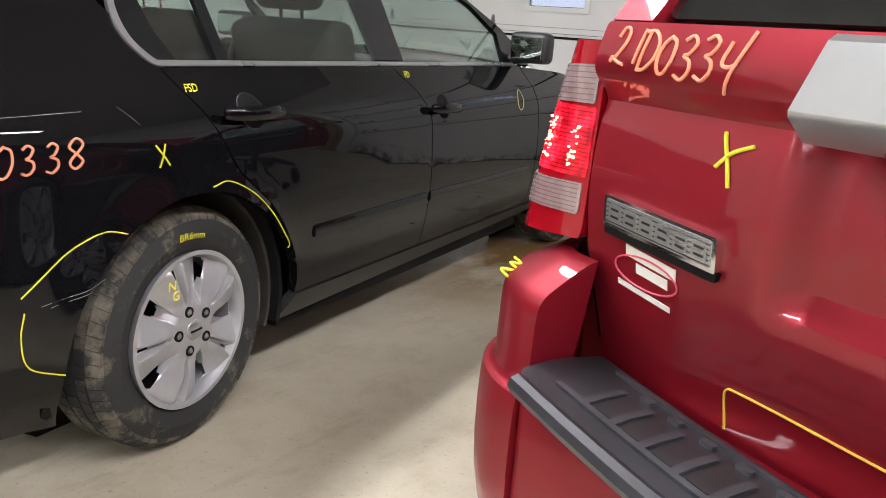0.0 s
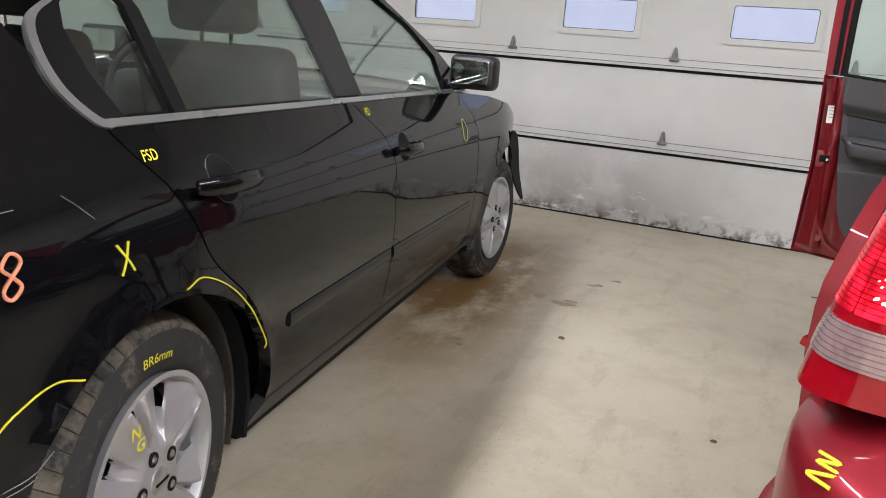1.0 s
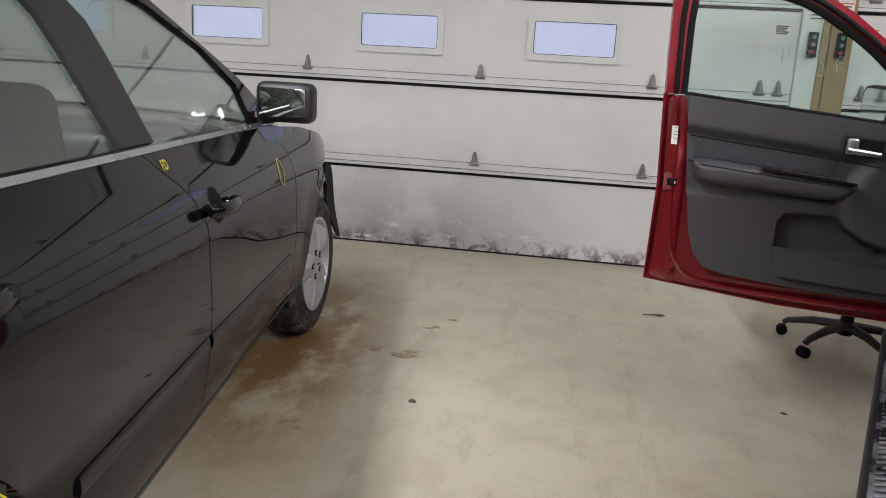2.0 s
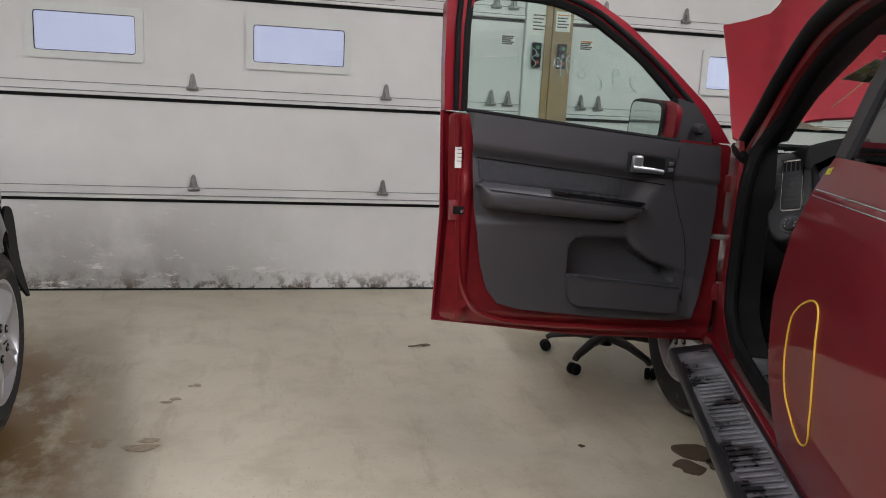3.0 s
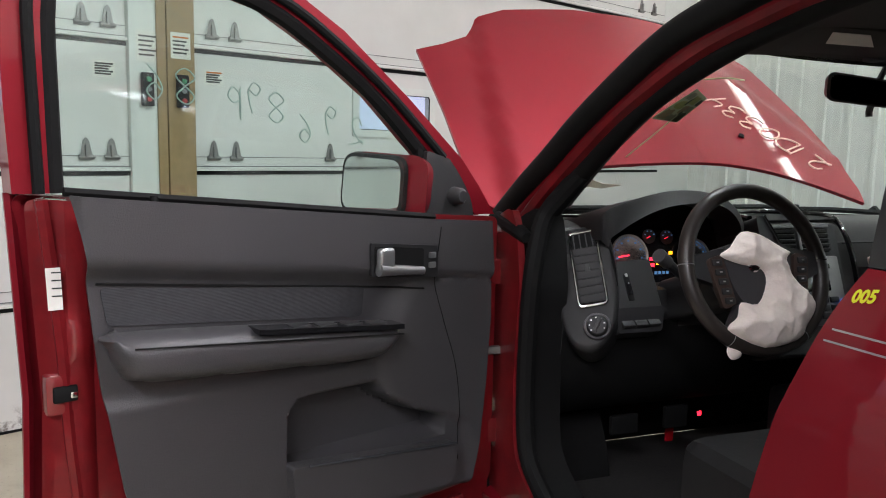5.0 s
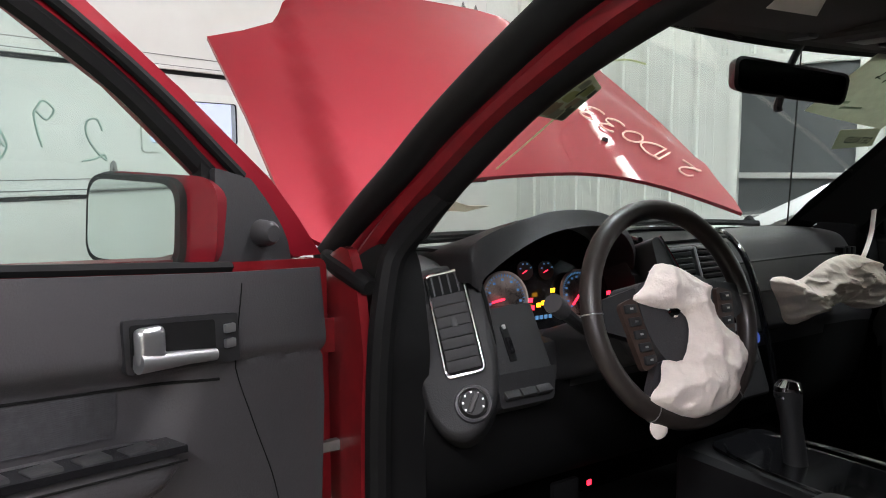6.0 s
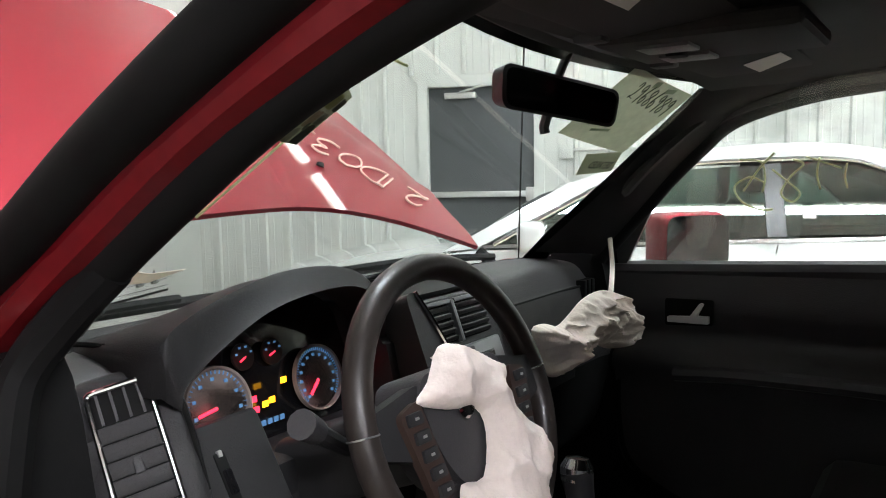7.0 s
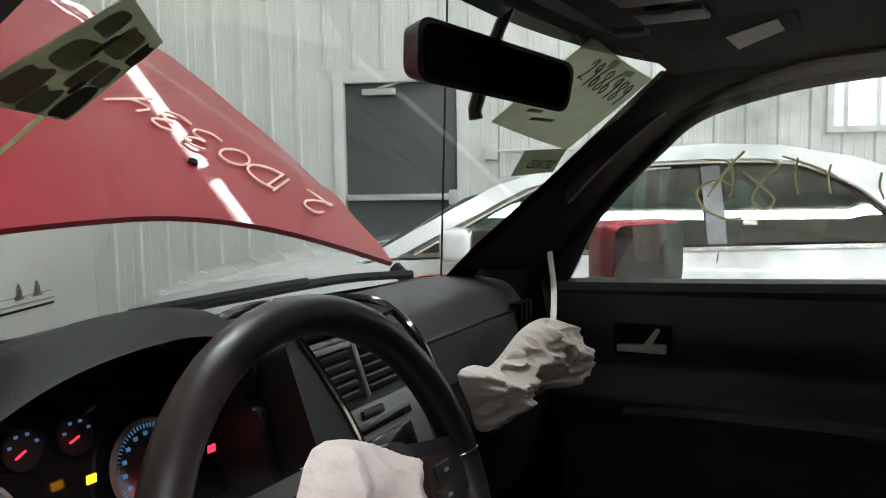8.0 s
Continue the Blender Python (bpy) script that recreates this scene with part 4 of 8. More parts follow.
sideo = lambda u, v: (lambda p: (p[0] + 0.0015, p[1], p[2]))(side(u, v))
stroke("pen_arc", sedan, [(0.045, 0.712), (0.107, 0.718), (0.19, 0.678), (0.257, 0.618), (0.312, 0.55), (0.345, 0.503), (0.338, 0.49)], YELLOW_M, sideo, 0.0017)
stroke("pen_arc", sedan, [(-0.217, 0.642), (-0.261, 0.653), (-0.315, 0.642), (-0.373, 0.617), (-0.463, 0.55)], YELLOW_M, sideo, 0.0017)
stroke("pen_arc", sedan, [(-0.457, 0.516), (-0.466, 0.457), (-0.447, 0.386), (-0.371, 0.345)], YELLOW_M, sideo, 0.0017)
stroke("pen_cross", sedan, [(-0.116, 0.829), (-0.08, 0.78)], YELLOW_M, sideo, 0.0022)
stroke("pen_cross", sedan, [(-0.088, 0.83), (-0.11, 0.777)], YELLOW_M, sideo, 0.0022)
stroke("pen_loop", sedan, smooth_line([(1.955, 0.89), (1.985, 0.86), (1.985, 0.82), (1.955, 0.80), (1.93, 0.82), (1.93, 0.86)], 3, True), plain("faint_yellow_pen", (0.42, 0.40, 0.16), 0.6), sideo, 0.002, 1, True)
for t, y, z, s in (("FSD", 0.025, 0.940, 0.026), ("FD", 1.050, 0.955, 0.030)):
    lettering("pen_letters", t, s, YELLOW_M, sedan, lambda u, v, y=y, z=z: (side(y + u, z + v)[0] + 0.002, y + u, z + v), 0.2, stroke=0.0004)
pen_text("pen_number", "21D0338", 0.058, 0.051, ORANGE_M, sedan, lambda u, v: (side(-0.63 + u, 0.797 + 0.01 * u + v)[0] + 0.001, -0.63 + u, 0.797 + 0.01 * u + v), 0.0028)
# scuffs on the rear corner; the long third line is a painted highlight
for p in ([(-0.42, 0.52), (-0.34, 0.53), (-0.27, 0.545)], [(-0.40, 0.512), (-0.31, 0.526)], [(-0.60, 0.905), (-0.457, 0.908), (-0.279, 0.911)], [(-0.187, 0.916), (-0.144, 0.876)]):
    stroke("scratch", sedan, p, plain("bare_scuff_and_glint", (0.30, 0.29, 0.28), 0.7), lambda u, v: (side(u, v)[0] - 0.0002, u, v), 0.0007)
part("tail_lamp", panel(rounded([(-0.60, 0.90), (-0.98, 0.86), (-0.98, 1.0), (-0.66, 0.97)], 0.03), lambda u, v: (side(u, v)[0] + 0.004, u, v), 0.05, 0.02), REDLENS_M, sedan)

# ---- red SUV ----
SUV = pose(-0.464, 1.001, 0, 0, 0, -21.6)
suv = thing("suv", SUV, "red SUV with open driver door, raised hood and deployed airbags", "car")
SW = table([0.30, 0.42, 0.5, 0.62, 0.80, 0.95, 1.05, 1.13, 1.30, 1.46, 1.54, 1.60], [0.74, 0.785, 0.805, 0.825, 0.832, 0.822, 0.80, 0.775, 0.715, 0.652, 0.60, 0.50])


def sl(y, z):
    x = SW(z)
    if y < 0.28:
        x -= 0.9 * (0.28 - y) ** 2
    if y > 2.9:
        x -= 0.18 * (y - 2.9) ** 2
    for c in (0.68, 3.13):
        r = math.hypot(y - c, z - 0.35)
        x += 0.02 * math.exp(-((r - 0.41) / 0.04) ** 2)
    return (-x, y, z)


def sr(y, z):
    p = sl(y, z)
    return (-p[0], p[1], p[2])


def shifted(fn, d):
    return lambda u, v: (lambda p: (p[0] + d, p[1], p[2]))(fn(u, v))


REDGE = [(1.722, 1.135), (1.736, 1.11), (1.757, 1.06), (1.798, 0.92), (1.826, 0.74), (1.802, 0.58), (1.765, 0.45)]
RREAR = [(0.98, 1.135), (0.97, 0.95), (0.985, 0.80), (1.06, 0.66), (1.10, 0.55), (1.11, 0.45)]
REARDOOR = sm(REDGE) + sm(RREAR)[::-1]
SUVQ = sm(off(RREAR[:4], -0.006)) + arc(0.68, 0.35, 0.405, 42, 180, 22) + [(0.28, 0.35), (0.25, 0.80), (0.215, 0.86), (0.20, 0.92), (0.225, 1.02), (0.285, 1.135)]
SUVF = [(2.735, 1.07), (2.73, 0.80), (2.72, 0.42), (2.74, 0.40)] + arc(3.13, 0.35, 0.405, 172, 5, 24) + [(3.58, 0.42), (3.62, 0.72), (3.50, 0.88), (3.2, 1.0), (2.95, 1.06)]
for fn, o in ((sl, (-1, 0, 0)), (sr, (1, 0, 0))):
    s = -1 if o[0] < 0 else 1
    rd = part("rear_door", panel(REARDOOR, fn, 0.05, 0.035, o), RED_M, suv)
    part("rear_quarter_panel", panel(SUVQ, fn, 0.05, 0.02, o), RED_M, suv)
    part("front_fender", panel(SUVF, fn, 0.05, 0.012, o), RED_M, suv)
    part("rocker_panel", panel([(1.10, 0.40), (2.715, 0.40), (2.715, 0.445), (1.115, 0.445)], fn, 0.08, 0.05, o), RED_M, suv)
    part("rear_side_glass", panel([(0.34, 1.14), (0.96, 1.14), (0.93, 1.42), (0.47, 1.42)], shifted(fn, -s * 0.008), 0.08, 0.004, o), DARKGLASS_M, suv)
    part("rear_door_glass", panel([(1.02, 1.14), (1.655, 1.14), (1.67, 1.27), (1.665, 1.43), (1.00, 1.43)], shifted(fn, -s * 0.008), 0.08, 0.004, o), DARKGLASS_M, suv)
    part("rear_pillar", panel([(0.225, 1.137), (0.33, 1.137), (0.46, 1.43), (1.5, 1.437), (1.62, 1.44), (1.62, 1.52), (0.45, 1.52), (0.33, 1.44)], fn, 0.05, 0.03, o), RED_M, suv)
    part("door_post_trim", panel([(1.66, 1.137), (1.722, 1.137), (1.742, 1.27), (1.752, 1.437), (1.67, 1.437), (1.675, 1.27)], shifted(fn, s * 0.002), 0.06, 0.012, o), CLADB_M, suv)
    part("door_post_trim", panel([(0.965, 1.137), (1.015, 1.137), (0.995, 1.437), (0.935, 1.437)], shifted(fn, s * 0.002), 0.06, 0.012, o), CLADB_M, suv)
    for z in (1.052, 1.066):
        part("pinstripe", panel([(1.0, z), (1.750 - (z - 1.05) * 0.5, z - 0.004), (1.750 - (z - 1.05) * 0.5, z - 0.0018), (1.0, z + 0.0022)], shifted(fn, s * 0.001), 0.06, 0.0015, o), SATIN_M, rd)
    # running board
    bb = prism(rounded([(0.72, 0.34), (0.92, 0.36), (0.925, 0.395), (0.80, 0.425), (0.72, 0.43)], 0.015), lambda u, v: (s * u, 1.12, v), lambda u, v: (s * u, 2.66, v))
    brd = part("running_board", bb, CLADB_M, suv, "black running board with worn metal tread")
    part("tread_plate", panel([(0.795, 1.2), (0.905, 1.2), (0.905, 2.58), (0.795, 2.60)], lambda u, v: (s * u, v, 0.427 - (u - 0.80) * 0.235), 0.1, 0.003, (0, 0, 1)), WORN_M, brd)
    for k in range(40):
        y = 1.21 + k * 0.029
        part("tread_bar", boxed(-0.046, 0.046, -0.007, 0.007, -0.001, 0.005, 0.002, pose(s * 0.85, y, 0.418, 0, s * 13, 0), 1), WORN_M, brd)
    part("tread_pad", panel(rounded([(0.803, 2.40), (0.897, 2.40), (0.892, 2.56), (0.808, 2.57)], 0.02), lambda u, v: (s * u, v, 0.432 - (u - 0.80) * 0.235), 0.1, 0.004, (0, 0, 1)), WORN_M, brd)
    for c in (0.68, 3.13):
        b = lathe(bmesh.new(), [(0.41, 0.44), (0.415, 0.80), (0.40, 0.80), (0.395, 0.44)], 32)
        bmesh.ops.delete(b, geom=[f for f in b.faces if f.calc_center_median().z < -0.1], context="FACES")
        bmesh.ops.transform(b, matrix=pose(0, c, 0.35) @ Matrix.Diagonal((s, 1, 1, 1)), verts=b.verts)
        part("wheel_liner", b, SEAL_M, suv)
        wheel(suv, (s * 0.72, c, 0.345), 0.345, 0.205, 0.21, 5, s, SILVER_M, 18 if c > 3 else 0, True)
part("underbody", boxed(-0.70, 0.70, 1.05, 2.70, 0.28, 0.40, 0.02), SEAL_M, suv)
# rear end


GATE_LINE = smooth_line([(0.62, 0.128), (0.72, 0.118), (0.80, 0.100), (0.87, 0.083), (0.95, 0.074), (1.03, 0.080), (1.065, 0.088), (1.095, 0.062), (1.12, 0.058), (1.18, 0.073)], 6)
GATE_X = table([p[0] for p in GATE_LINE], [p[1] for p in GATE_LINE])


def gate(u, v):
    y = GATE_X(v) + 0.03 * (abs(u) / 0.8) ** 3
    side_in = ss2((0.345 - abs(u)) / 0.05)
    low_in = ss2((v - 0.868 + 0.02 * (1 - side_in)) / 0.035) * ss2((1.085 - v) / 0.02)
    return (u, y + 0.040 * side_in * low_in, v)


tg = part("tailgate", panel(rounded([(-0.60, 0.63), (0.60, 0.63), (0.630, 0.87), (0.632, 1.10), (0.625, 1.160), (-0.625, 1.160), (-0.632, 1.10), (-0.630, 0.87)], 0.008), gate, 0.0125, 0.03, (0, -1, 0)), RED_M, suv)
part("rear_window", panel(rounded([(-0.548, 1.166), (0.548, 1.166), (0.50, 1.46), (-0.50, 1.46)], 0.02), lambda u, v: (u, 0.084 + (v - 1.16) * 0.75 + 0.03 * abs(u / 0.8) ** 3, v), 0.06, 0.005, (0, -1, 0)), DARKGLASS_M, tg)
part("gate_frame", panel([(-0.622, 1.162), (-0.552, 1.162), (-0.50, 1.47), (0.50, 1.47), (0.552, 1.162), (0.622, 1.162), (0.60, 1.54), (-0.60, 1.54)], lambda u, v: (u, 0.070 + (v - 1.16) * 0.75 + 0.03 * abs(u / 0.8) ** 3, v), 0.06, 0.03, (0, -1, 0)), RED_M, tg)
cb = prism([(0.030, 1.156), (0.022, 1.150), (0.012, 1.088), (0.016, 1.082), (0.046, 1.058), (0.085, 1.058), (0.085, 1.156)], lambda u, v: (-0.304 + 0.30 * max(0.0, v - 1.08), u, v), lambda u, v: (0.300, u, v))
part("chrome_bar", cb, SATIN_M, tg, angle=20, label="broad brushed silver bar above the plate recess")
bo = lambda d: (lambda u, v: (u, gate(u, v)[1] - d, v))
badge = part("name_badge", panel(rounded([(-0.584, 0.908), (-0.395, 0.898), (-0.395, 0.939), (-0.584, 0.948)], 0.003), bo(0.011), 0.04, 0.014, (0, -1, 0)), CHROME_M, tg, "chrome model badge plate with dark field and chrome blocks")
part("badge_shadow", panel([(-0.584, 0.897), (-0.397, 0.887), (-0.395, 0.8975), (-0.584, 0.9075)], bo(0.009), 0.04, 0.010, (0, -1, 0)), SEAL_M, badge)
part("badge_field", panel(rounded([(-0.579, 0.9125), (-0.402, 0.9032), (-0.402, 0.9345), (-0.579, 0.9435)], 0.003), bo(0.0120), 0.04, 0.001, (0, -1, 0)), SATIN_M, badge)
for k in range(5):
    z = 0.9155 + 0.0060 * k
    part("badge_stripe", panel([(-0.578, z - 0.0010), (-0.403, z - 0.0101), (-0.403, z - 0.0088), (-0.578, z + 0.0003)], bo(0.0126), 0.04, 0.0008, (0, -1, 0)), CLADB_M, badge)
for k in range(6):
    x = -0.572 + k * 0.0285
    zc = 0.9275 - k * 0.0015
    blk = part("badge_block", panel(rounded([(x, zc - 0.0115), (x + 0.023, zc - 0.0127), (x + 0.023, zc + 0.0103), (x, zc + 0.0115)], 0.004), bo(0.0136), 0.04, 0.0016, (0, -1, 0)), SATIN_M, badge)
    part("block_slot", panel([(x + 0.005, zc - 0.0062), (x + 0.019, zc - 0.0070), (x + 0.019, zc - 0.0040), (x + 0.005, zc - 0.0032)], bo(0.0144), 0.04, 0.0008, (0, -1, 0)), CLADB_M, blk)
    part("block_slot", panel([(x + 0.005, zc + 0.0032), (x + 0.019, zc + 0.0024), (x + 0.019, zc + 0.0054), (x + 0.005, zc + 0.0062)], bo(0.0144), 0.04, 0.0008, (0, -1, 0)), CLADB_M, blk)
RIDGE_M = plain("shaded_lens_rib", (0.22, 0.10, 0.10), 0.2, 0, 1.0)
# tail lamps wrap round the corner
LAMP_L = table([0.84, 0.86, 0.92, 1.0, 1.08, 1.14], [0.195, 0.14, 0.125, 0.14, 0.165, 0.20])


def lampfn(s):
    def f(u, v):
        # u runs 0 at the gate edge to 1 at the flank
        t = (v - 0.87) / 0.26
        inner = (0.636 - 0.002 * max(0, t), 0.088 + 0.008 * max(0, t))
        yo = LAMP_L(v)
        a = u * math.pi / 2
        x = inner[0] + (0.810 - 0.070 * t - inner[0]) * math.sin(a) ** 0.9
        y = inner[1] - 0.02 * math.sin(math.pi * u) + (yo + 0.075 - inner[1]) * u ** 2.4
        return (s * x, y, v)
    return f


for s in (-1, 1):
    lf = lampfn(s)
    lamp = part("tail_lamp", panel(rounded([(0.0, 0.872), (1.0, 0.850), (1.0, 1.135), (0.0, 1.135)], 0.02), lf, 0.05, 0.02, (0, -1, 0)), REDLENS_M, suv, "red tail lamp, lit" if s < 0 else "")
    for k in range(16):
        z = 0.962 + 0.0054 * k
        part("lens_ridge", panel([(0.02, z), (0.95, z), (0.95, z + 0.0010), (0.02, z + 0.0010)], lambda u, v, lf=lf: (lambda p: (p[0], p[1] - 0.0035, p[2]))(lf(u, v)), 0.1, 0.001, (0, -1, 0)), REDLENS_M, lamp)
    for z0, z1 in ((0.905, 0.948), (1.055, 1.105)):
        for k in range(7):
            z = z0 + (z1 - z0) * (k + 0.5) / 7
            part("lens_ridge", panel([(0.04, z), (0.94, z - 0.006), (0.94, z - 0.0048), (0.04, z + 0.0012)], lambda u, v, lf=lf: (lambda p: (p[0], p[1] - 0.0042, p[2]))(lf(u, v)), 0.1, 0.001, (0, -1, 0)), RIDGE_M, lamp)
        part("clear_band", panel(rounded([(0.025, z0), (0.96, z0 - 0.006), (0.96, z1 - 0.006), (0.025, z1)], 0.008), lambda u, v, lf=lf: (lambda p: (p[0], p[1] - 0.003, p[2]))(lf(u, v)), 0.04, 0.004, (0, -1, 0)), CLEARLENS_M, lamp)
    for k in range(2):
        z0 = 0.956
        part("lit_lens", panel(rounded([(0.015 + k * 0.48, z0), (0.475 + k * 0.48, z0), (0.475 + k * 0.48, z0 + 0.094), (0.015 + k * 0.48, z0 + 0.094)], 0.01), lambda u, v, lf=lf: (lambda p: (p[0], p[1] - 0.002, p[2]))(lf(u, v)), 0.03, 0.003, (0, -1, 0)), TAILGLOW_M, lamp)
    crng = random.Random(11)
    for k in range(46):
        uu, zz = (0.36 + crng.uniform(-0.05, 0.05), 1.0 + crng.uniform(-0.028, 0.030)) if k < 26 else (0.11 + crng.uniform(-0.03, 0.03), 0.995 + crng.uniform(-0.03, 0.03))
        p = lf(uu, zz)
        r = crng.uniform(0.0007, 0.0021)
        part("lit_facet", lathe(bmesh.new(), [(0.0, -0.0005), (r, 0.0003), (r * 1.1, 0.003)], 7, pose(p[0], p[1] - 0.0045, p[2], 0, 0, -90)), HOT_M, lamp)
# rear bumper: shoulders, face and step pad
def bumper_side(s):
    b = bmesh.new()
    # stations from the gate outwards round the corner
    st = smooth_line([(0.60, -0.01), (0.665, -0.005), (0.735, 0.03), (0.79, 0.10), (0.822, 0.20), (0.832, 0.30)], 5)
    prof = smooth_line([(0.36, 0.02), (0.50, -0.012), (0.655, -0.014), (0.672, -0.004), (0.685, 0.004), (0.74, 0.006), (0.785, 0.008), (0.805, 0.016), (0.818, 0.032), (0.845, 0.078), (0.852, 0.10)], 3)
    rows = []
    for i, (x, y) in enumerate(st):
        a, c = st[max(0, i - 1)], st[min(len(st) - 1, i + 1)]
        n = Vector((-(c[1] - a[1]), (c[0] - a[0]))).normalized()
        rows.append([b.verts.new((s * (x + n.x * d), y + n.y * d, z)) for z, d in prof])
    for i in range(len(rows) - 1):
        for j in range(len(prof) - 1):
            b.faces.new((rows[i][j], rows[i][j + 1], rows[i + 1][j + 1], rows[i + 1][j]))
    b.faces.new(rows[0])
    return b


part("gate_sill", boxed(-0.66, 0.66, 0.135, 0.20, 0.40, 0.95, 0.01), REDIN_M, suv)
bmp = part("rear_bumper", boxed(-0.602, 0.602, -0.02, 0.12, 0.36, 0.700, 0.02), RED_M, suv)
for s in (-1, 1):
    part("bumper_corner", bumper_side(s), RED_M, bmp, angle=60)
def padfn(u, v):
    return (u, v - 0.055 * (1 - (u / 0.62) ** 2), 0.720 + 0.003 * math.sin(v * 40))


pad = part("step_pad", panel(rounded([(-0.585, 0.115), (0.585, 0.115), (0.592, -0.02), (0.56, -0.035), (-0.56, -0.035), (-0.592, -0.02)], 0.010), padfn, 0.03, 0.028, (0, 0, 1)), PAD_M, bmp, "grey-black plastic step pad")
pz = lambda d: (lambda u, v: (u, padfn(u, v)[1], padfn(u, v)[2] + d))
for sg in (-1, 1):
    for k in range(6):
        x = sg * (0.475 - k * 0.052)
        part("pad_rib", panel(rounded([(x - 0.006, 0.070), (x + 0.006, 0.070), (x + 0.006, 0.004), (x - 0.006, 0.004)], 0.004), pz(0.004), 0.03, 0.006, (0, 0, 1)), PADHI_M, pad)
        if k < 5:
            x -= sg * 0.026
            part("pad_well", panel(rounded([(x - 0.018, 0.066), (x + 0.018, 0.066), (x + 0.018, 0.012), (x - 0.018, 0.012)], 0.006), pz(0.001), 0.03, 0.003, (0, 0, 1)), CLADB_M, pad)
        part("pad_nub", panel(rounded([(x - 0.010, 0.092), (x + 0.010, 0.092), (x + 0.010, 0.080), (x - 0.010, 0.080)], 0.004), pz(0.005), 0.03, 0.006, (0, 0, 1)), PADHI_M, pad)
for v0, v1, d in ((-0.002, 0.006, 0.005), (0.098, 0.104, 0.004)):
    part("pad_ridge", panel([(-0.53, v0), (0.53, v0), (0.53, v1), (-0.53, v1)], pz(d), 0.04, 0.006, (0, 0, 1)), PADHI_M, pad)
part("pad_lip", tube(bmesh.new(), [(u, padfn(u, -0.038)[1], 0.710) for u in [-0.57 + 0.06 * i for i in range(20)]], 0.014, 8), PAD_M, pad)
stroke("gate_gap", tg, [(-0.605, 0.64), (-0.618, 0.75), (-0.632, 0.87)], SEAL_M, lambda u, v: (u - 0.004, gate(u, v)[1] + 0.012, v), 0.008)
# marks on the gate
go = lambda u, v: (lambda p: (p[0], p[1] - 0.0015, p[2]))(gate(u, v))
pen_text("pen_number", "21D0334", 0.056, 0.041, ORANGE_M, tg, lambda u, v: (lambda p: (p[0], p[1] - 0.001, p[2]))(gate(-0.602 + u * 0.74, 1.110 + v * 0.82 - 0.045 * u)), 0.0022)
stroke("pen_cross", tg, [(-0.425, 1.050), (-0.412, 1.021), (-0.403, 0.993)], YELLOW_M, go, 0.0024)
stroke("pen_cross", tg, [(-0.426, 1.012), (-0.408, 1.030), (-0.383, 1.041)], YELLOW_M, go, 0.0024)
stroke("pen_line", tg, [(-0.383, 0.705), (-0.386, 0.745), (-0.382, 0.758), (-0.368, 0.761), (-0.30, 0.762), (-0.197, 0.761), (0.1, 0.760)], GOLD_M, go, 0.0016)
stroke("pen_mark", suv, [(-0.735, 0.832), (-0.712, 0.829), (-0.732, 0.826), (-0.705, 0.822), (-0.735, 0.817), (-0.71, 0.813)], YELLOW_M, lambda u, v: (u, 0.030 + (v - 0.815) * 1.5, v - 0.012), 0.0022)
# dealer sticker: plain bars in an oval
for x, z, w, h in ((-0.549, 0.890, 0.088, 0.015), (-0.530, 0.869, 0.055, 0.013), (-0.566, 0.838, 0.094, 0.0075)):
    part("sticker_bar", panel([(x, z - h), (x + w, z - h - 0.10 * w), (x + w, z - 0.10 * w), (x, z)], go, 0.03, 0.001, (0, -1, 0)), PAPER_M, tg)
stroke("sticker_oval", tg, arc(-0.514, 0.858, 0.056, 0, 345, 23, 0.021), plain("pink_print", (0.65, 0.08, 0.14), 0.5), go, 0.0014, 1, True)

# marks on the rear door
slo = shifted(sl, -0.0015)
stroke("pen_oval", suv, [(1.578, 0.851), (1.666, 0.791), (1.684, 0.68), (1.637, 0.60), (1.56, 0.555), (1.49, 0.60), (1.494, 0.739), (1.513, 0.845)], GOLD_M, slo, 0.0022, 5, True)
lettering("pen_letters", "005", 0.020, YELLOW_M, suv, lambda u, v: slo(1.730 - u, 1.096 + 0.15 * u + v), 0.2, stroke=0.0008)

# ---- driver door, swung open on its hinges ----
HINGE = pose(-0.79, 2.72, 0, 0, 0, -70)
ss = lambda t: max(0.0, min(1.0, t)) ** 2 * (3 - 2 * max(0.0, min(1.0, t)))
dn = lambda n: (lambda u, z: (n, -u, z))
PL, PR, PB, PT = 0.568, 0.19, 0.645, 0.797
SHELL = rounded([(0.0, 0.415), (0.5, 0.442), (0.985, 0.495), (0.972, 0.85), (0.985, 1.178), (0.60, 1.15), (0.0, 1.112)], 0.02)
bm = panel(SHELL, lambda u, z: (-0.055 - 0.03 * math.sin(max(0.0, min(1.0, (z - 0.42) / 0.75)) * math.pi), -u, z), 0.06, 0.02, (-1, 0, 0))
ddoor = part("front_door", bm, RED_M, suv, "open red driver door with charcoal inner trim")
ddoor.matrix_local = HINGE
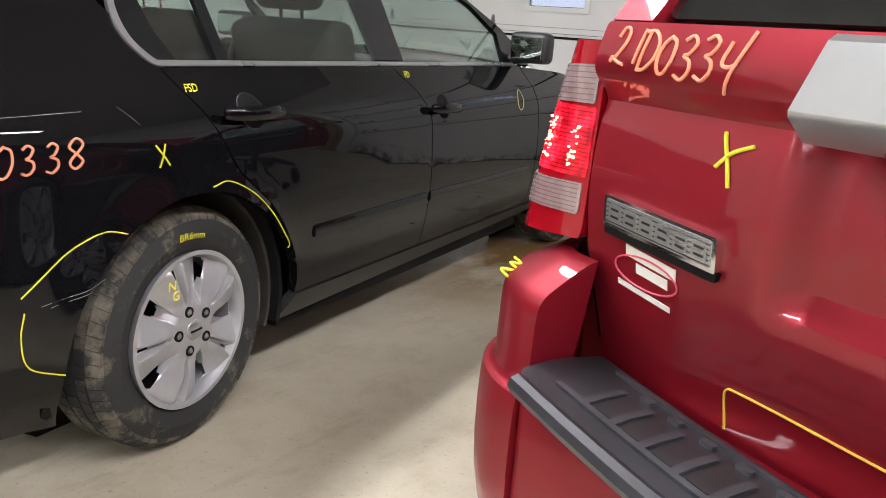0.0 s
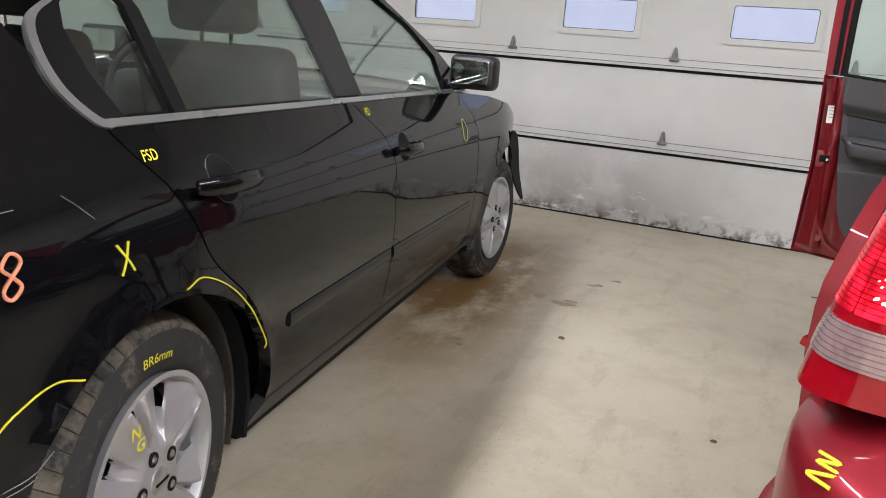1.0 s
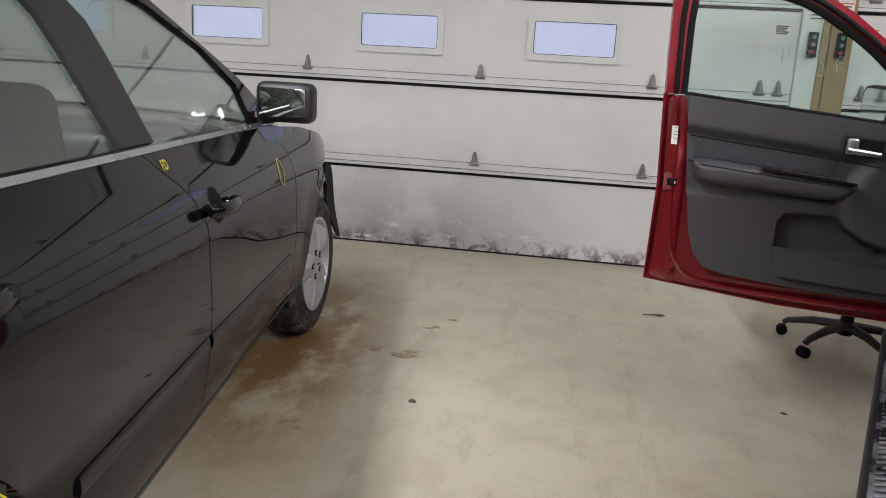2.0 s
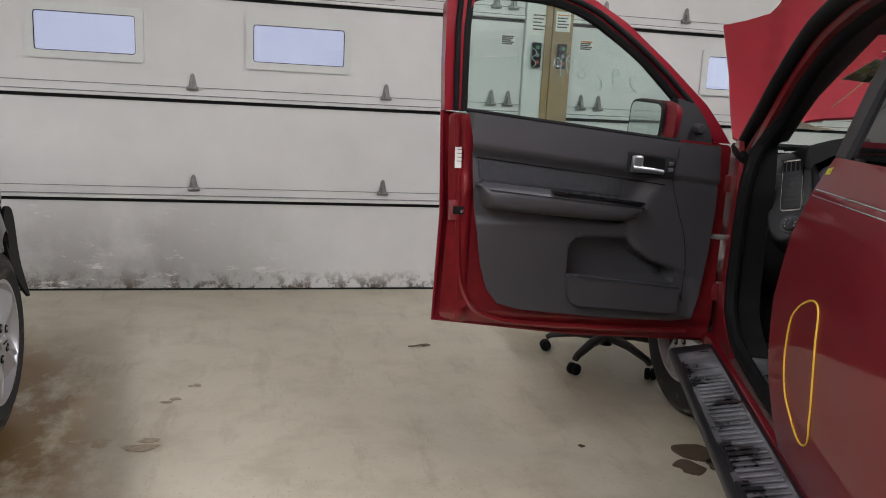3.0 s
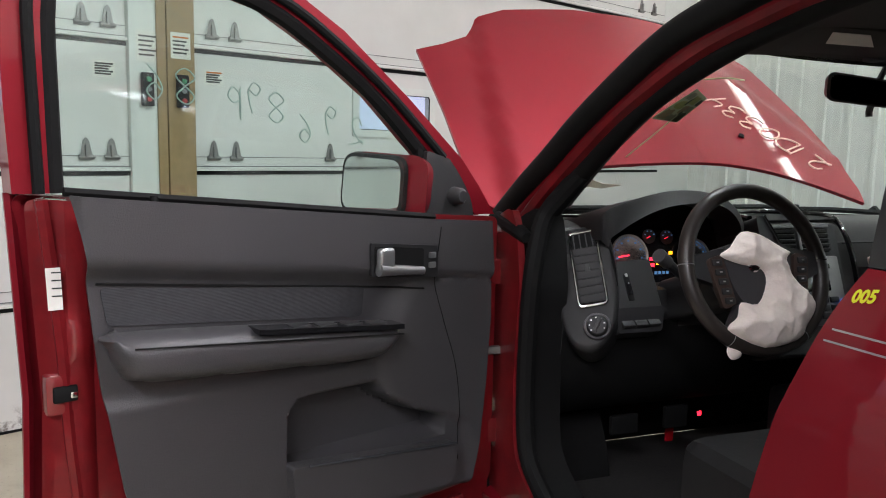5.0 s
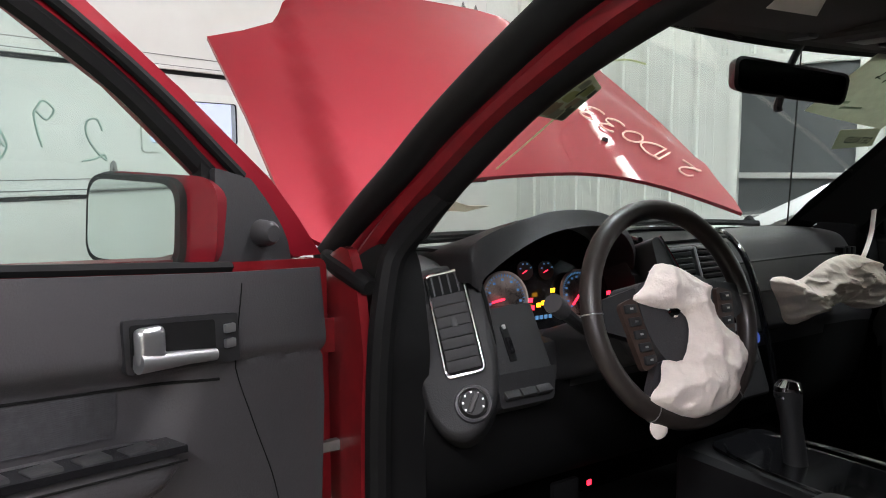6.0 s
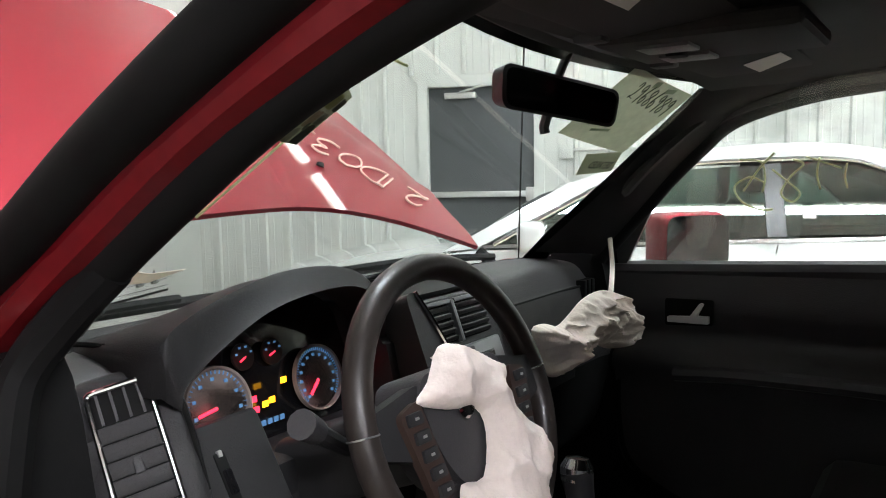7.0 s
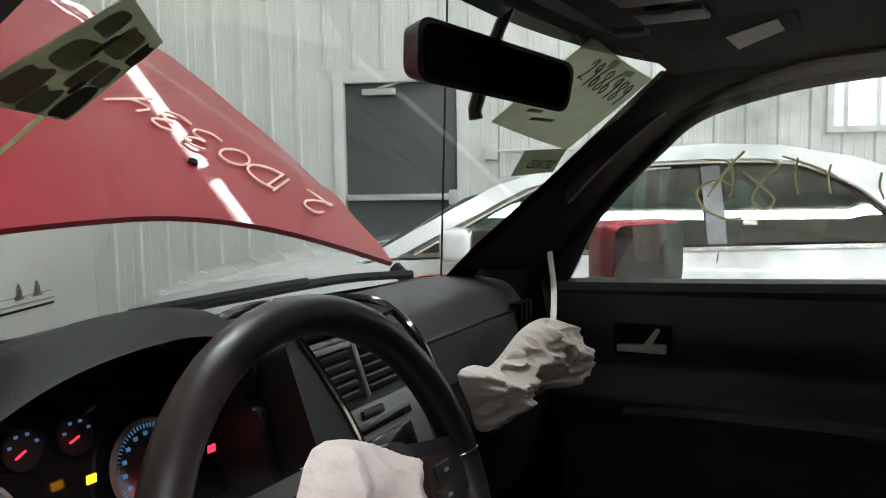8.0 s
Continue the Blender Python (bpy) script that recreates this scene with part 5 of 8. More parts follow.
part("door_inner_shell", panel(rounded([(0.004, 0.43), (0.5, 0.456), (0.972, 0.508), (0.962, 0.85), (0.973, 1.172), (0.60, 1.146), (0.004, 1.108)], 0.02), lambda u, z: (0.016 + 0.012 * ss((u - 0.885) / 0.02) - 0.014 * ss((u - 0.925) / 0.02) - 0.02 * ss((u - 0.955) / 0.015) + 0.006 * math.exp(-((u - 0.91) / 0.02) ** 2 - ((z - 0.95) / 0.03) ** 2) - 0.010 * ss((0.50 - z + 0.03 * u) / 0.03) - 0.05 * ss(min((PL + 0.02 - u) / 0.02, (u - PR + 0.03) / 0.02, (PT + 0.02 - z) / 0.02, (z - PB + 0.03) / 0.02)), -u, z), 0.0125, 0.022, (1, 0, 0)), REDIN_M, ddoor)
part("hem_flange", tube(bmesh.new(), [(-0.045, -u, z) for u, z in [(0.0, 0.415), (0.5, 0.442), (0.985, 0.495), (0.972, 0.85), (0.985, 1.178)]], 0.009, 6), RED_M, ddoor)
part("bottom_seal", tube(bmesh.new(), [(0.022, -u, z) for u, z in smooth_line([(0.10, 0.462), (0.5, 0.482), (0.80, 0.512), (0.90, 0.60), (0.925, 0.75), (0.935, 0.95), (0.955, 1.17)], 5)], 0.010, 6), REDIN_M, ddoor)
FO = [(0.0, 1.112), (0.05, 1.178), (0.101, 1.236), (0.247, 1.357), (0.408, 1.478), (0.517, 1.538), (0.65, 1.575), (0.85, 1.59), (0.96, 1.57), (0.997, 1.50), (0.995, 1.32), (0.989, 1.178)]
FI = [(0.93, 1.178), (0.932, 1.32), (0.93, 1.47), (0.90, 1.53), (0.70, 1.535), (0.564, 1.505), (0.451, 1.444), (0.328, 1.360), (0.200, 1.244), (0.085, 1.142), (0.06, 1.114)]
part("window_frame", prism(FO + FI, dn(-0.062), dn(0.0)), RED_M, ddoor, smooth=False)
part("glass_run", tube(bmesh.new(), [(-0.014, -u, z) for u, z in smooth_line(FI[:9], 4)], 0.017, 8), SEAL_M, ddoor)
part("frame_seal", tube(bmesh.new(), [(0.006, -u, z) for u, z in smooth_line([((a[0] * 0.6 + b[0] * 0.4), (a[1] * 0.6 + b[1] * 0.4)) for a, b in zip(FI[:9], [FO[11], FO[10], FO[9], FO[8], FO[6], FO[5], FO[4], FO[3], FO[2]])], 4)], 0.009, 8), SEAL_M, ddoor)
GLASS = [(0.940, 1.165), (0.940, 1.48), (0.905, 1.535), (0.70, 1.54), (0.56, 1.51), (0.447, 1.449), (0.325, 1.363), (0.204, 1.245), (0.204, 1.105)]
part("door_glass", panel(GLASS, dn(-0.02), 0.12, 0.005, (1, 0, 0)), GREENGLASS_M, ddoor, "clear green-tinted door glass with pen writing")
part("mirror_sail", panel(rounded([(0.212, 1.106), (0.212, 1.254)] + smooth_line([(0.150, 1.238), (0.116, 1.198), (0.086, 1.150), (0.076, 1.106)], 4), 0.006), dn(0.014), 0.05, 0.03, (1, 0, 0)), TRIMB_M, ddoor)
part("glass_post", panel([(0.204, 1.105), (0.226, 1.105), (0.226, 1.262), (0.204, 1.246)], dn(0.002), 0.06, 0.02, (1, 0, 0)), SEAL_M, ddoor)
part("mirror_knob", lathe(bmesh.new(), [(0.0, 0.032), (0.012, 0.032), (0.018, 0.024), (0.02, 0.0)], 20, pose(0.012, -0.135, 1.158)), TRIMB_M, ddoor)
ZB = lambda u: 0.991 + 0.105 * (u - 0.23)
UB = table([0.60, 0.66, 0.69, 0.72, 0.76, 0.80, 0.86, 1.0, 1.12], [0.13, 0.15, 0.20, 0.28, 0.345, 0.37, 0.375, 0.29, 0.23])


def trimfn(u, z):
    n = 0.050 + 0.030 * ss((z - ZB(u)) / 0.045 + 0.5)
    n += 0.012 * ss((0.86 - z) / 0.03)
    if z < ZB(u):
        n = max(n, 0.050 + 0.020 * ss((UB(z) - u) / 0.09 + 0.5))
    # pocket
    inside = min((PL - u) / 0.012, (u - PR) / 0.012, (PT - z) / 0.012, (z - PB) / 0.010, (math.hypot(0.05, 0.05) - math.hypot(max(0.0, u - PL + 0.05), max(0.0, z - PT + 0.05)) - 0.0207) / 0.012)
    right = (u - UB(z) + 0.002) / 0.016 if z > 0.67 else 1
    n -= 0.072 * ss(min(inside, right))
    edge = min((0.93 - u) / 0.03, (u - 0.045) / 0.03, (z - 0.505) / 0.03)
    return (n * (0.55 + 0.45 * ss(edge + 0.3)), -u, z)


TRIM = [(0.925, 1.178), (0.905, 1.061), (0.888, 0.878), (0.86, 0.70), (0.835, 0.62), (0.795, 0.573), (0.72, 0.553), (0.456, 0.527), (0.17, 0.504), (0.11, 0.515), (0.092, 0.60), (0.076, 0.75), (0.067, 0.90), (0.070, 1.0), (0.080, 1.106), (0.253, 1.117), (0.617, 1.150)]
trim = part("door_trim", panel(TRIM, trimfn, 0.0075, 0.004, (1, 0, 0)), TRIM_M, ddoor, "charcoal grained plastic door trim", angle=50)
part("belt_wiper", tube(bmesh.new(), [(0.03, -u, z + 0.004) for u, z in [(0.925, 1.178), (0.617, 1.150), (0.204, 1.112)]], 0.008, 6), SEAL_M, ddoor)
ARM = smooth_line([(0.872, 0.964), (0.60, 0.944), (0.36, 0.920), (0.338, 0.900), (0.352, 0.872), (0.41, 0.851), (0.62, 0.864), (0.83, 0.880), (0.866, 0.902), (0.880, 0.938)], 4, True)
ARM_E = [(Vector(a), Vector(b)) for a, b in zip(ARM, ARM[1:] + ARM[:1])]


def armfn(u, z):
    p = Vector((u, z))
    d = min(((p - a) - (b - a) * max(0.0, min(1.0, (p - a).dot(b - a) / max(1e-9, (b - a).length_squared)))).length for a, b in ARM_E)
    return (0.066 + 0.052 * (1 - (1 - min(1.0, d / 0.030)) ** 2) ** 0.5, -u, z)


part("armrest", panel(ARM, armfn, 0.011, 0.03, (1, 0, 0)), TRIM_M, ddoor, angle=60)
def insert_material():
    m, n, l, p = material("ribbed_door_insert")
    p.inputs["Base Color"].default_value, p.inputs["Roughness"].default_value = (0.030, 0.030, 0.033, 1), 0.7
    c, w, f = n.new("ShaderNodeTexCoord"), n.new("ShaderNodeTexWave"), noise_node(n, l, 90)
    w.bands_direction = "Z"
    w.inputs["Scale"].default_value, w.inputs["Distortion"].default_value = 130.0, 0.3
    l.new(c.outputs["Object"], w.inputs["Vector"])
    r = ramp(n, l, f.outputs[0], [(0.3, (0.026, 0.026, 0.029)), (0.7, (0.040, 0.040, 0.044))])
    l.new(r.outputs[0], p.inputs["Base Color"])
    bumped(n, l, p, w.outputs["Fac"], 0.25, 0.001)
    return m


part("cloth_insert", panel(rounded([(0.875, 0.972), (0.400, 0.930), (0.395, 0.985), (0.40, 0.988), (0.885, 1.034)], 0.01), lambda u, z: (trimfn(u, z)[0] + 0.0025, -u, z), 0.012, 0.002, (1, 0, 0)), insert_material(), ddoor)
part("trim_seam", tube(bmesh.new(), [(trimfn(u, ZB(u) - 0.02)[0] + 0.0012, -u, ZB(u) - 0.020) for u in [0.26 + 0.03 * k for k in range(22)]], 0.0022, 5), SEAL_M, ddoor)
part("trim_seam", tube(bmesh.new(), [(trimfn(u, z)[0] + 0.001, -u, z) for u, z in smooth_line([(0.225, 1.10), (0.235, 1.0), (0.205, 0.90), (0.17, 0.80), (0.155, 0.70), (0.15, 0.58)], 6)], 0.0008, 5), SEAL_M, ddoor)
part("pouch_edge", tube(bmesh.new(), [(0.0925, -u, 0.675 - (0.574 - u) * 0.107) for u in [0.18 + 0.04 * k for k in range(10)]], 0.003, 6), PADHI_M, ddoor)
part("armrest_seam", tube(bmesh.new(), [(0.1185, -u, 0.900 + 0.09 * (u - 0.34)) for u in [0.345 + 0.03 * i for i in range(18)]], 0.0016, 5), SEAL_M, ddoor)
swp = part("switch_plate", prism([(0.65, 0.949), (0.345, 0.920), (0.345, 0.911), (0.65, 0.940)], dn(0.075), dn(0.1200)), plain("gloss_black_plate", (0.01, 0.01, 0.011), 0.15, 0, 0.6), ddoor, "gloss black window switch plate")
for k in range(4):
    u = 0.40 + 0.055 * k
    part("window_switch", boxed(0.085, 0.114, -u - 0.018, -u + 0.018, 0.912 + 0.095 * (u - 0.345), 0.9235 + 0.095 * (u - 0.345), 0.003), TRIMB_M, swp)
part("door_pouch", panel(rounded([(0.574, 0.675), (0.173, 0.632), (0.182, 0.56), (0.20, 0.545), (0.54, 0.573), (0.564, 0.59)], 0.012), lambda u, z: (0.092, -u, z), 0.05, 0.035, (1, 0, 0)), TRIM_M, ddoor)
bez = part("handle_bezel", panel(rounded([(0.402, 1.078), (0.238, 1.063), (0.236, 0.998), (0.400, 1.012)], 0.006), dn(0.086), 0.06, 0.01, (1, 0, 0)), CLADB_M, ddoor)
part("handle_recess", panel(rounded([(0.394, 1.071), (0.275, 1.060), (0.275, 1.008), (0.394, 1.018)], 0.006), dn(0.0875), 0.06, 0.004, (1, 0, 0)), SEAL_M, bez)
lv = tube(bmesh.new(), [(0.098, -u, z) for u, z in ((0.392, 1.027), (0.36, 1.024), (0.32, 1.021), (0.284, 1.017))], [0.013, 0.011, 0.009, 0.008], 12)
box(lv, 0.088, 0.106, -0.394, -0.356, 1.020, 1.068, 0.010, None, 4)
part("chrome_lever", lv, SATIN_M, bez, "chrome pull lever")
for z in (1.025, 1.045):
    part("lock_button", boxed(0.086, 0.093, -0.262, -0.246, z - 0.006, z + 0.006, 0.002), SATIN_M, bez)
part("paper_label", panel([(0.956, 1.068), (0.935, 1.068), (0.933, 1.003), (0.954, 1.003)], dn(0.034), 0.04, 0.001, (1, 0, 0)), PAPER_M, ddoor)
for k in range(4):
    part("print_bar", panel([(0.948, 1.062 - 0.012 * k), (0.934, 1.0615 - 0.012 * k), (0.934, 1.0595 - 0.012 * k), (0.948, 1.06 - 0.012 * k)], dn(0.0352), 0.04, 0.0004, (1, 0, 0)), INK_M, ddoor)
lt = part("latch", boxed(0.0, 0.034, -0.952, -0.916, 0.856, 0.882, 0.004), SEAL_M, ddoor)
part("latch_claw", boxed(0.02, 0.036, -0.928, -0.917, 0.862, 0.872, 0.002), CHROME_M, lt)
part("latch_plate", boxed(0.0, 0.029, -0.962, -0.912, 0.835, 0.90, 0.008), REDIN_M, ddoor)
part("jamb_plug", lathe(bmesh.new(), [(0.0, 0.006), (0.014, 0.006), (0.018, 0.0)], 18, pose(0.022, -0.904, 0.564)), REDIN_M, ddoor)
part("lock_pin", lathe(bmesh.new(), [(0.0, 0.02), (0.006, 0.02), (0.008, 0.0)], 10, pose(0.06, -0.80, 1.155, 0, -90, 0)), SEAL_M, ddoor)
# outside mirror on the open door
mm = pose(-0.12, -0.215, 1.178, 0, 0, -80)
MIRO = rounded([(-0.108, -0.066), (0.100, -0.072), (0.110, 0.062), (-0.092, 0.072)], 0.038, 6)
mir = part("door_mirror", prism(MIRO, lambda u, v: tuple(mm @ Vector((0.036, u * 1.12 + 0.030, v * 1.02))), lambda u, v: tuple(mm @ Vector((-0.055, u * 0.85 + 0.02, v * 0.80)))), RED_M, ddoor, "red door mirror with black frame")
part("mirror_rim", prism(MIRO, lambda u, v: tuple(mm @ Vector((0.030, u * 0.97 - 0.008, v * 1.02))), lambda u, v: tuple(mm @ Vector((0.046, u * 0.93 - 0.009, v * 0.97)))), SEAL_M, mir)
part("mirror_glass", panel([(u * 0.86 - 0.009, v * 0.86) for u, v in MIRO], lambda u, v: tuple(mm @ Vector((0.0485, u, v))), 0.1, 0.003, (1, 0, 0)), MIRROR_M, mir)
part("mirror_foot", boxed(-0.10, 0.0, -0.20, -0.10, 1.115, 1.15, 0.012), CLADB_M, mir)
# looping pen figures on the glass, seen from their back
PENGLASS_M = thin_paper("pen_on_glass", (0.52, 0.60, 0.55))
for k, (g, u, z, h) in enumerate((("2", 0.345, 1.262, 0.055), ("9", 0.405, 1.285, 0.05), ("6", 0.462, 1.265, 0.05), ("8", 0.520, 1.300, 0.055), ("9", 0.566, 1.32, 0.05), ("p", 0.605, 1.315, 0.05), ("8", 0.69, 1.325, 0.06), ("6", 0.745, 1.33, 0.055))):
    stroke("pen_figure", ddoor, GLYPH[g], PENGLASS_M, lambda a, b, u=u, z=z, h=h: (-0.0268, -(u + a * h * 0.72), z + b * h), 0.0014, 5)

# ---- body openings of the SUV ----
body = suv
AO = [(-0.725, 2.86, 1.085), (-0.72, 2.72, 1.175), (-0.72, 2.593, 1.243), (-0.72, 2.44, 1.330), (-0.72, 2.214, 1.437), (-0.72, 2.06, 1.478), (-0.72, 1.90, 1.505), (-0.71, 1.60, 1.525)]
AI = [(-0.66, 2.64, 1.115), (-0.66, 2.56, 1.180), (-0.66, 2.455, 1.252), (-0.66, 2.279, 1.352), (-0.66, 2.10, 1.413), (-0.66, 1.95, 1.447), (-0.66, 1.80, 1.47), (-0.66, 1.60, 1.485)]
AO_R = [(-0.705, 2.78, 1.085), (-0.705, 2.65, 1.19), (-0.705, 2.535, 1.295), (-0.705, 2.45, 1.37), (-0.70, 2.37, 1.435), (-0.70, 2.20, 1.478), (-0.70, 2.05, 1.495), (-0.70, 1.60, 1.525)]
AI_R = [(-0.66, 2.61, 1.085), (-0.66, 2.507, 1.203), (-0.66, 2.452, 1.268), (-0.66, 2.385, 1.335), (-0.66, 2.315, 1.392), (-0.66, 2.20, 1.430), (-0.66, 2.04, 1.452), (-0.66, 1.60, 1.480)]
for s in (1, -1):
    ao, ai = smooth_line(AO if s > 0 else AO_R, 5), smooth_line(AI if s > 0 else AI_R, 5)
    blend = lambda t, dx=0.0, dz=0.0: [(s * (a[0] * (1 - t) + b[0] * t + dx), a[1] * (1 - t) + b[1] * t, a[2] * (1 - t) + b[2] * t + dz) for a, b in zip(ao, ai)]
    k0 = 0 if s > 0 else 6
    part("pillar", tube(bmesh.new(), blend(0.30, 0.01, 0.004)[k0:], 0.032, 18), RED_M, body)
    part("pillar_rim", tube(bmesh.new(), blend(0.0, 0.010, 0.006)[k0:], 0.009, 8), RED_M, body)
    part("outer_seal", tube(bmesh.new(), blend(0.12, -0.012, 0.0), 0.025, 18), SEAL_M, body)
    part("pillar_jamb", tube(bmesh.new(), blend(0.55, -0.008, 0.0), 0.022, 8), REDIN_M, body)
    part("opening_seal", tube(bmesh.new(), blend(0.86, -0.006, 0.002), 0.023, 18), SEAL_M, body)
    if s < 0:
        part("header_trim", tube(bmesh.new(), blend(0.5, 0.03, 0.012)[12:], 0.034, 10), LINER_M, body)
    # trim from the seal to the glass
    b = bmesh.new()
    A = [Vector(p) for p in blend(1.0, 0.0, 0.01)]
    zc = [p.z + 0.012 for p in A]
    XG = table([1.05, 1.277, 1.453, 1.48], [0.632, 0.587, 0.505, 0.48]) if s > 0 else table([1.05, 1.15, 1.277, 1.453, 1.48], [0.575, 0.575, 0.560, 0.505, 0.48])
    G = [Vector((s * -XG(z), 2.90 - (z - 1.08) * 1.262 - 0.33 * XG(z) ** 2 - 0.006, z)) if z < 1.465 else Vector((s * -0.60, A[i].y + 0.03, 1.475)) for i, z in enumerate(zc)]
    rows = [[b.verts.new(a), b.verts.new((a * 0.65 + g * 0.35) + Vector((s * 0.012, -0.012, 0.004))), b.verts.new((a * 0.3 + g * 0.7) + Vector((s * 0.008, -0.012, 0.0))), b.verts.new(g)] for a, g in zip(A, G)]
    for i in range(len(rows) - 1):
        for j in range(3):
            b.faces.new((rows[i][j], rows[i][j + 1], rows[i + 1][j + 1], rows[i + 1][j]))
    bmesh.ops.solidify(b, geom=b.faces[:], thickness=0.006)
    part("pillar_trim", b, TRIMB_M, body)
    # hinge post, sill and lower seal
    POST = smooth_line([(2.765, 1.085), (2.645, 1.125), (2.600, 0.98), (2.604, 0.90), (2.612, 0.80), (2.612, 0.68), (2.59, 0.575), (2.50, 0.515), (2.40, 0.475)], 4) + [(2.40, 0.42), (2.765, 0.42)]
    part("hinge_post", prism(POST, lambda u, v: (s * -0.778, u, v), lambda u, v: (s * -0.762, u, v)), REDIN_M, body)
    part("kick_panel", prism(off(POST, -0.004), lambda u, v: (s * (-0.758 + 0.35 * max(0.0, v - 1.0)), u, v), lambda u, v: (s * -0.66, u, v)), SEAL_M, body)
    part("door_sill", boxed(*sorted((s * 0.775, s * 0.66)), 1.60, 2.42, 0.41, 0.462, 0.012), SILL_M, body)
    part("sill_scuff", boxed(*sorted((s * 0.715, s * 0.60)), 1.62, 2.50, 0.45, 0.472, 0.006), WORN_M, body, "worn black sill plate with peeling edges")
    part("lower_seal", tube(bmesh.new(), [(s * x, y, z) for x, y, z in smooth_line([(-0.675, 2.525, 1.215), (-0.690, 2.575, 1.170), (-0.715, 2.610, 1.115), (-0.742, 2.592, 1.05), (-0.754, 2.590, 0.96), (-0.754, 2.600, 0.83), (-0.754, 2.600, 0.68), (-0.754, 2.575, 0.58), (-0.754, 2.49, 0.52), (-0.754, 2.38, 0.49), (-0.754, 2.1, 0.478), (-0.754, 1.8, 0.478)], 5)], 0.021, 10), SEAL_M, body)
    part("centre_post", prism([(1.56, 0.45), (1.70, 0.45), (1.69, 1.00), (1.645, 1.14), (1.525, 1.50), (1.43, 1.50), (1.54, 1.12), (1.56, 1.0)], lambda u, v: (s * 0.745 - s * 0.10 * max(0.0, v - 1.0), u, v), lambda u, v: (s * 0.64, u, v)), SEAL_M, body, smooth=False)
    for z in (0.60, 0.98):
        part("door_hinge", box(boxed(*sorted((s * 0.83, s * 0.77)), 2.70, 2.755, z - 0.03, z + 0.03, 0.006), *sorted((s * 0.845, s * 0.805)), 2.712, 2.735, z - 0.045, z + 0.045, 0.004), REDIN_M, body)
part("check_strap", box(boxed(-0.83, -0.70, 2.688, 2.704, 0.788, 0.806, 0.003), -0.775, -0.745, 2.672, 2.690, 0.783, 0.811, 0.003), STEEL_M, body)
part("cowl_boot", tube(bmesh.new(), smooth_line([(-0.772, 2.742, 1.108), (-0.770, 2.70, 1.094), (-0.768, 2.64, 1.082), (-0.764, 2.598, 1.070)], 4), [0.010, 0.013, 0.015, 0.016, 0.017, 0.018, 0.018, 0.018, 0.018, 0.018, 0.017, 0.016, 0.012], 10), SEAL_M, body)
# roof shell, headliner
def rooffn(u, y):
    return (u, y, 1.585 + 0.035 * (1 - (u / 0.62) ** 2) - 0.10 * max(0, y - 1.7) ** 2 * 1.6 - 0.02 * max(0, 0.8 - y) - 0.03 * (u / 0.62) ** 4)


part("roof", panel(rounded([(-0.62, 0.46), (0.62, 0.46), (0.60, 2.28), (-0.60, 2.28)], 0.08), rooffn, 0.1, 0.02, (0, 0, 1)), RED_M, body)
for s in (-1, 1):
    part("roof_edge", panel([(0.46, 0), (2.10, 0), (2.10, 1), (0.46, 1)], lambda y, t, s=s: (s * (0.60 + 0.115 * t), y, 1.575 - 0.055 * t - 0.10 * max(0, y - 1.7) ** 2 * 1.6), 0.15, 0.02, (0, 0, 1)), RED_M, body)
part("headliner", panel(rounded([(-0.63, 0.5), (0.63, 0.5), (0.62, 2.33), (-0.62, 2.33)], 0.05), lambda u, y: (u, y, 1.515 - 0.05 * max(0, y - 1.9) / 0.4 - 0.02 * (u / 0.62) ** 2), 0.08, 0.015, (0, 0, -1)), LINER_M, body)
# windscreen and header
wsf = lambda x, z: (x, 2.90 - (z - 1.08) * 1.262 - 0.33 * x * x, z)
wsx = lambda d: (lambda x, z: (lambda p: (p[0], p[1] - d * 0.6, p[2] - d * 0.8))(wsf(x, z)))
ws = part("windshield", panel(rounded([(-0.645, 1.075), (0.645, 1.075), (0.60, 1.482), (-0.60, 1.482)], 0.05), wsf, 0.08, 0.005, (0, 1, 1)), SCREEN_M, body)
part("header_trim", tube(bmesh.new(), [(x, wsf(x, 1.48)[1] - 0.01, 1.487 - 0.02 * (x / 0.6) ** 4) for x in [-0.62 + 0.062 * i for i in range(21)]], 0.024, 8), LINER_M, body)
part("glass_border", panel([(-0.60, 1.463), (0.60, 1.463), (0.60, 1.49), (-0.60, 1.49)], wsx(0.004), 0.08, 0.001, (0, -1, -1)), SEAL_M, ws)
for x0, x1 in ((-0.54, -0.10), (0.12, 0.56)):
    vis = part("sun_visor", box(bmesh.new(), x0, x1, -0.17, 0.0, -0.009, 0.009, 0.008, pose(0, 2.30, 1.466, -6, 0, 0)), LINER_M, body)
    part("visor_label", panel([(x0 + 0.185, -0.080), (x0 + 0.13, -0.148), (x0 + 0.215, -0.150), (x0 + 0.300, -0.082)], lambda u, v: tuple(pose(0, 2.30, 1.466, -6, 0, 0) @ Vector((u, v, -0.0105))), 0.1, 0.001, (0, 0, -1)), PAPER_M, vis)
    part("visor_clip", boxed(x0 + 0.02 if x0 > 0 else x1 - 0.05, x0 + 0.05 if x0 > 0 else x1 - 0.02, 2.285, 2.325, 1.452, 1.475, 0.005), TRIMB_M, vis)
ovh = part("overhead_console", boxed(-0.11, 0.11, 2.06, 2.32, 1.452, 1.478, 0.014, None, 3), LINER_M, body)
part("map_light", boxed(-0.075, -0.02, 2.20, 2.27, 1.447, 1.454, 0.003), TRIM_M, ovh)
part("map_light", boxed(0.02, 0.075, 2.20, 2.27, 1.447, 1.454, 0.003), TRIM_M, ovh)
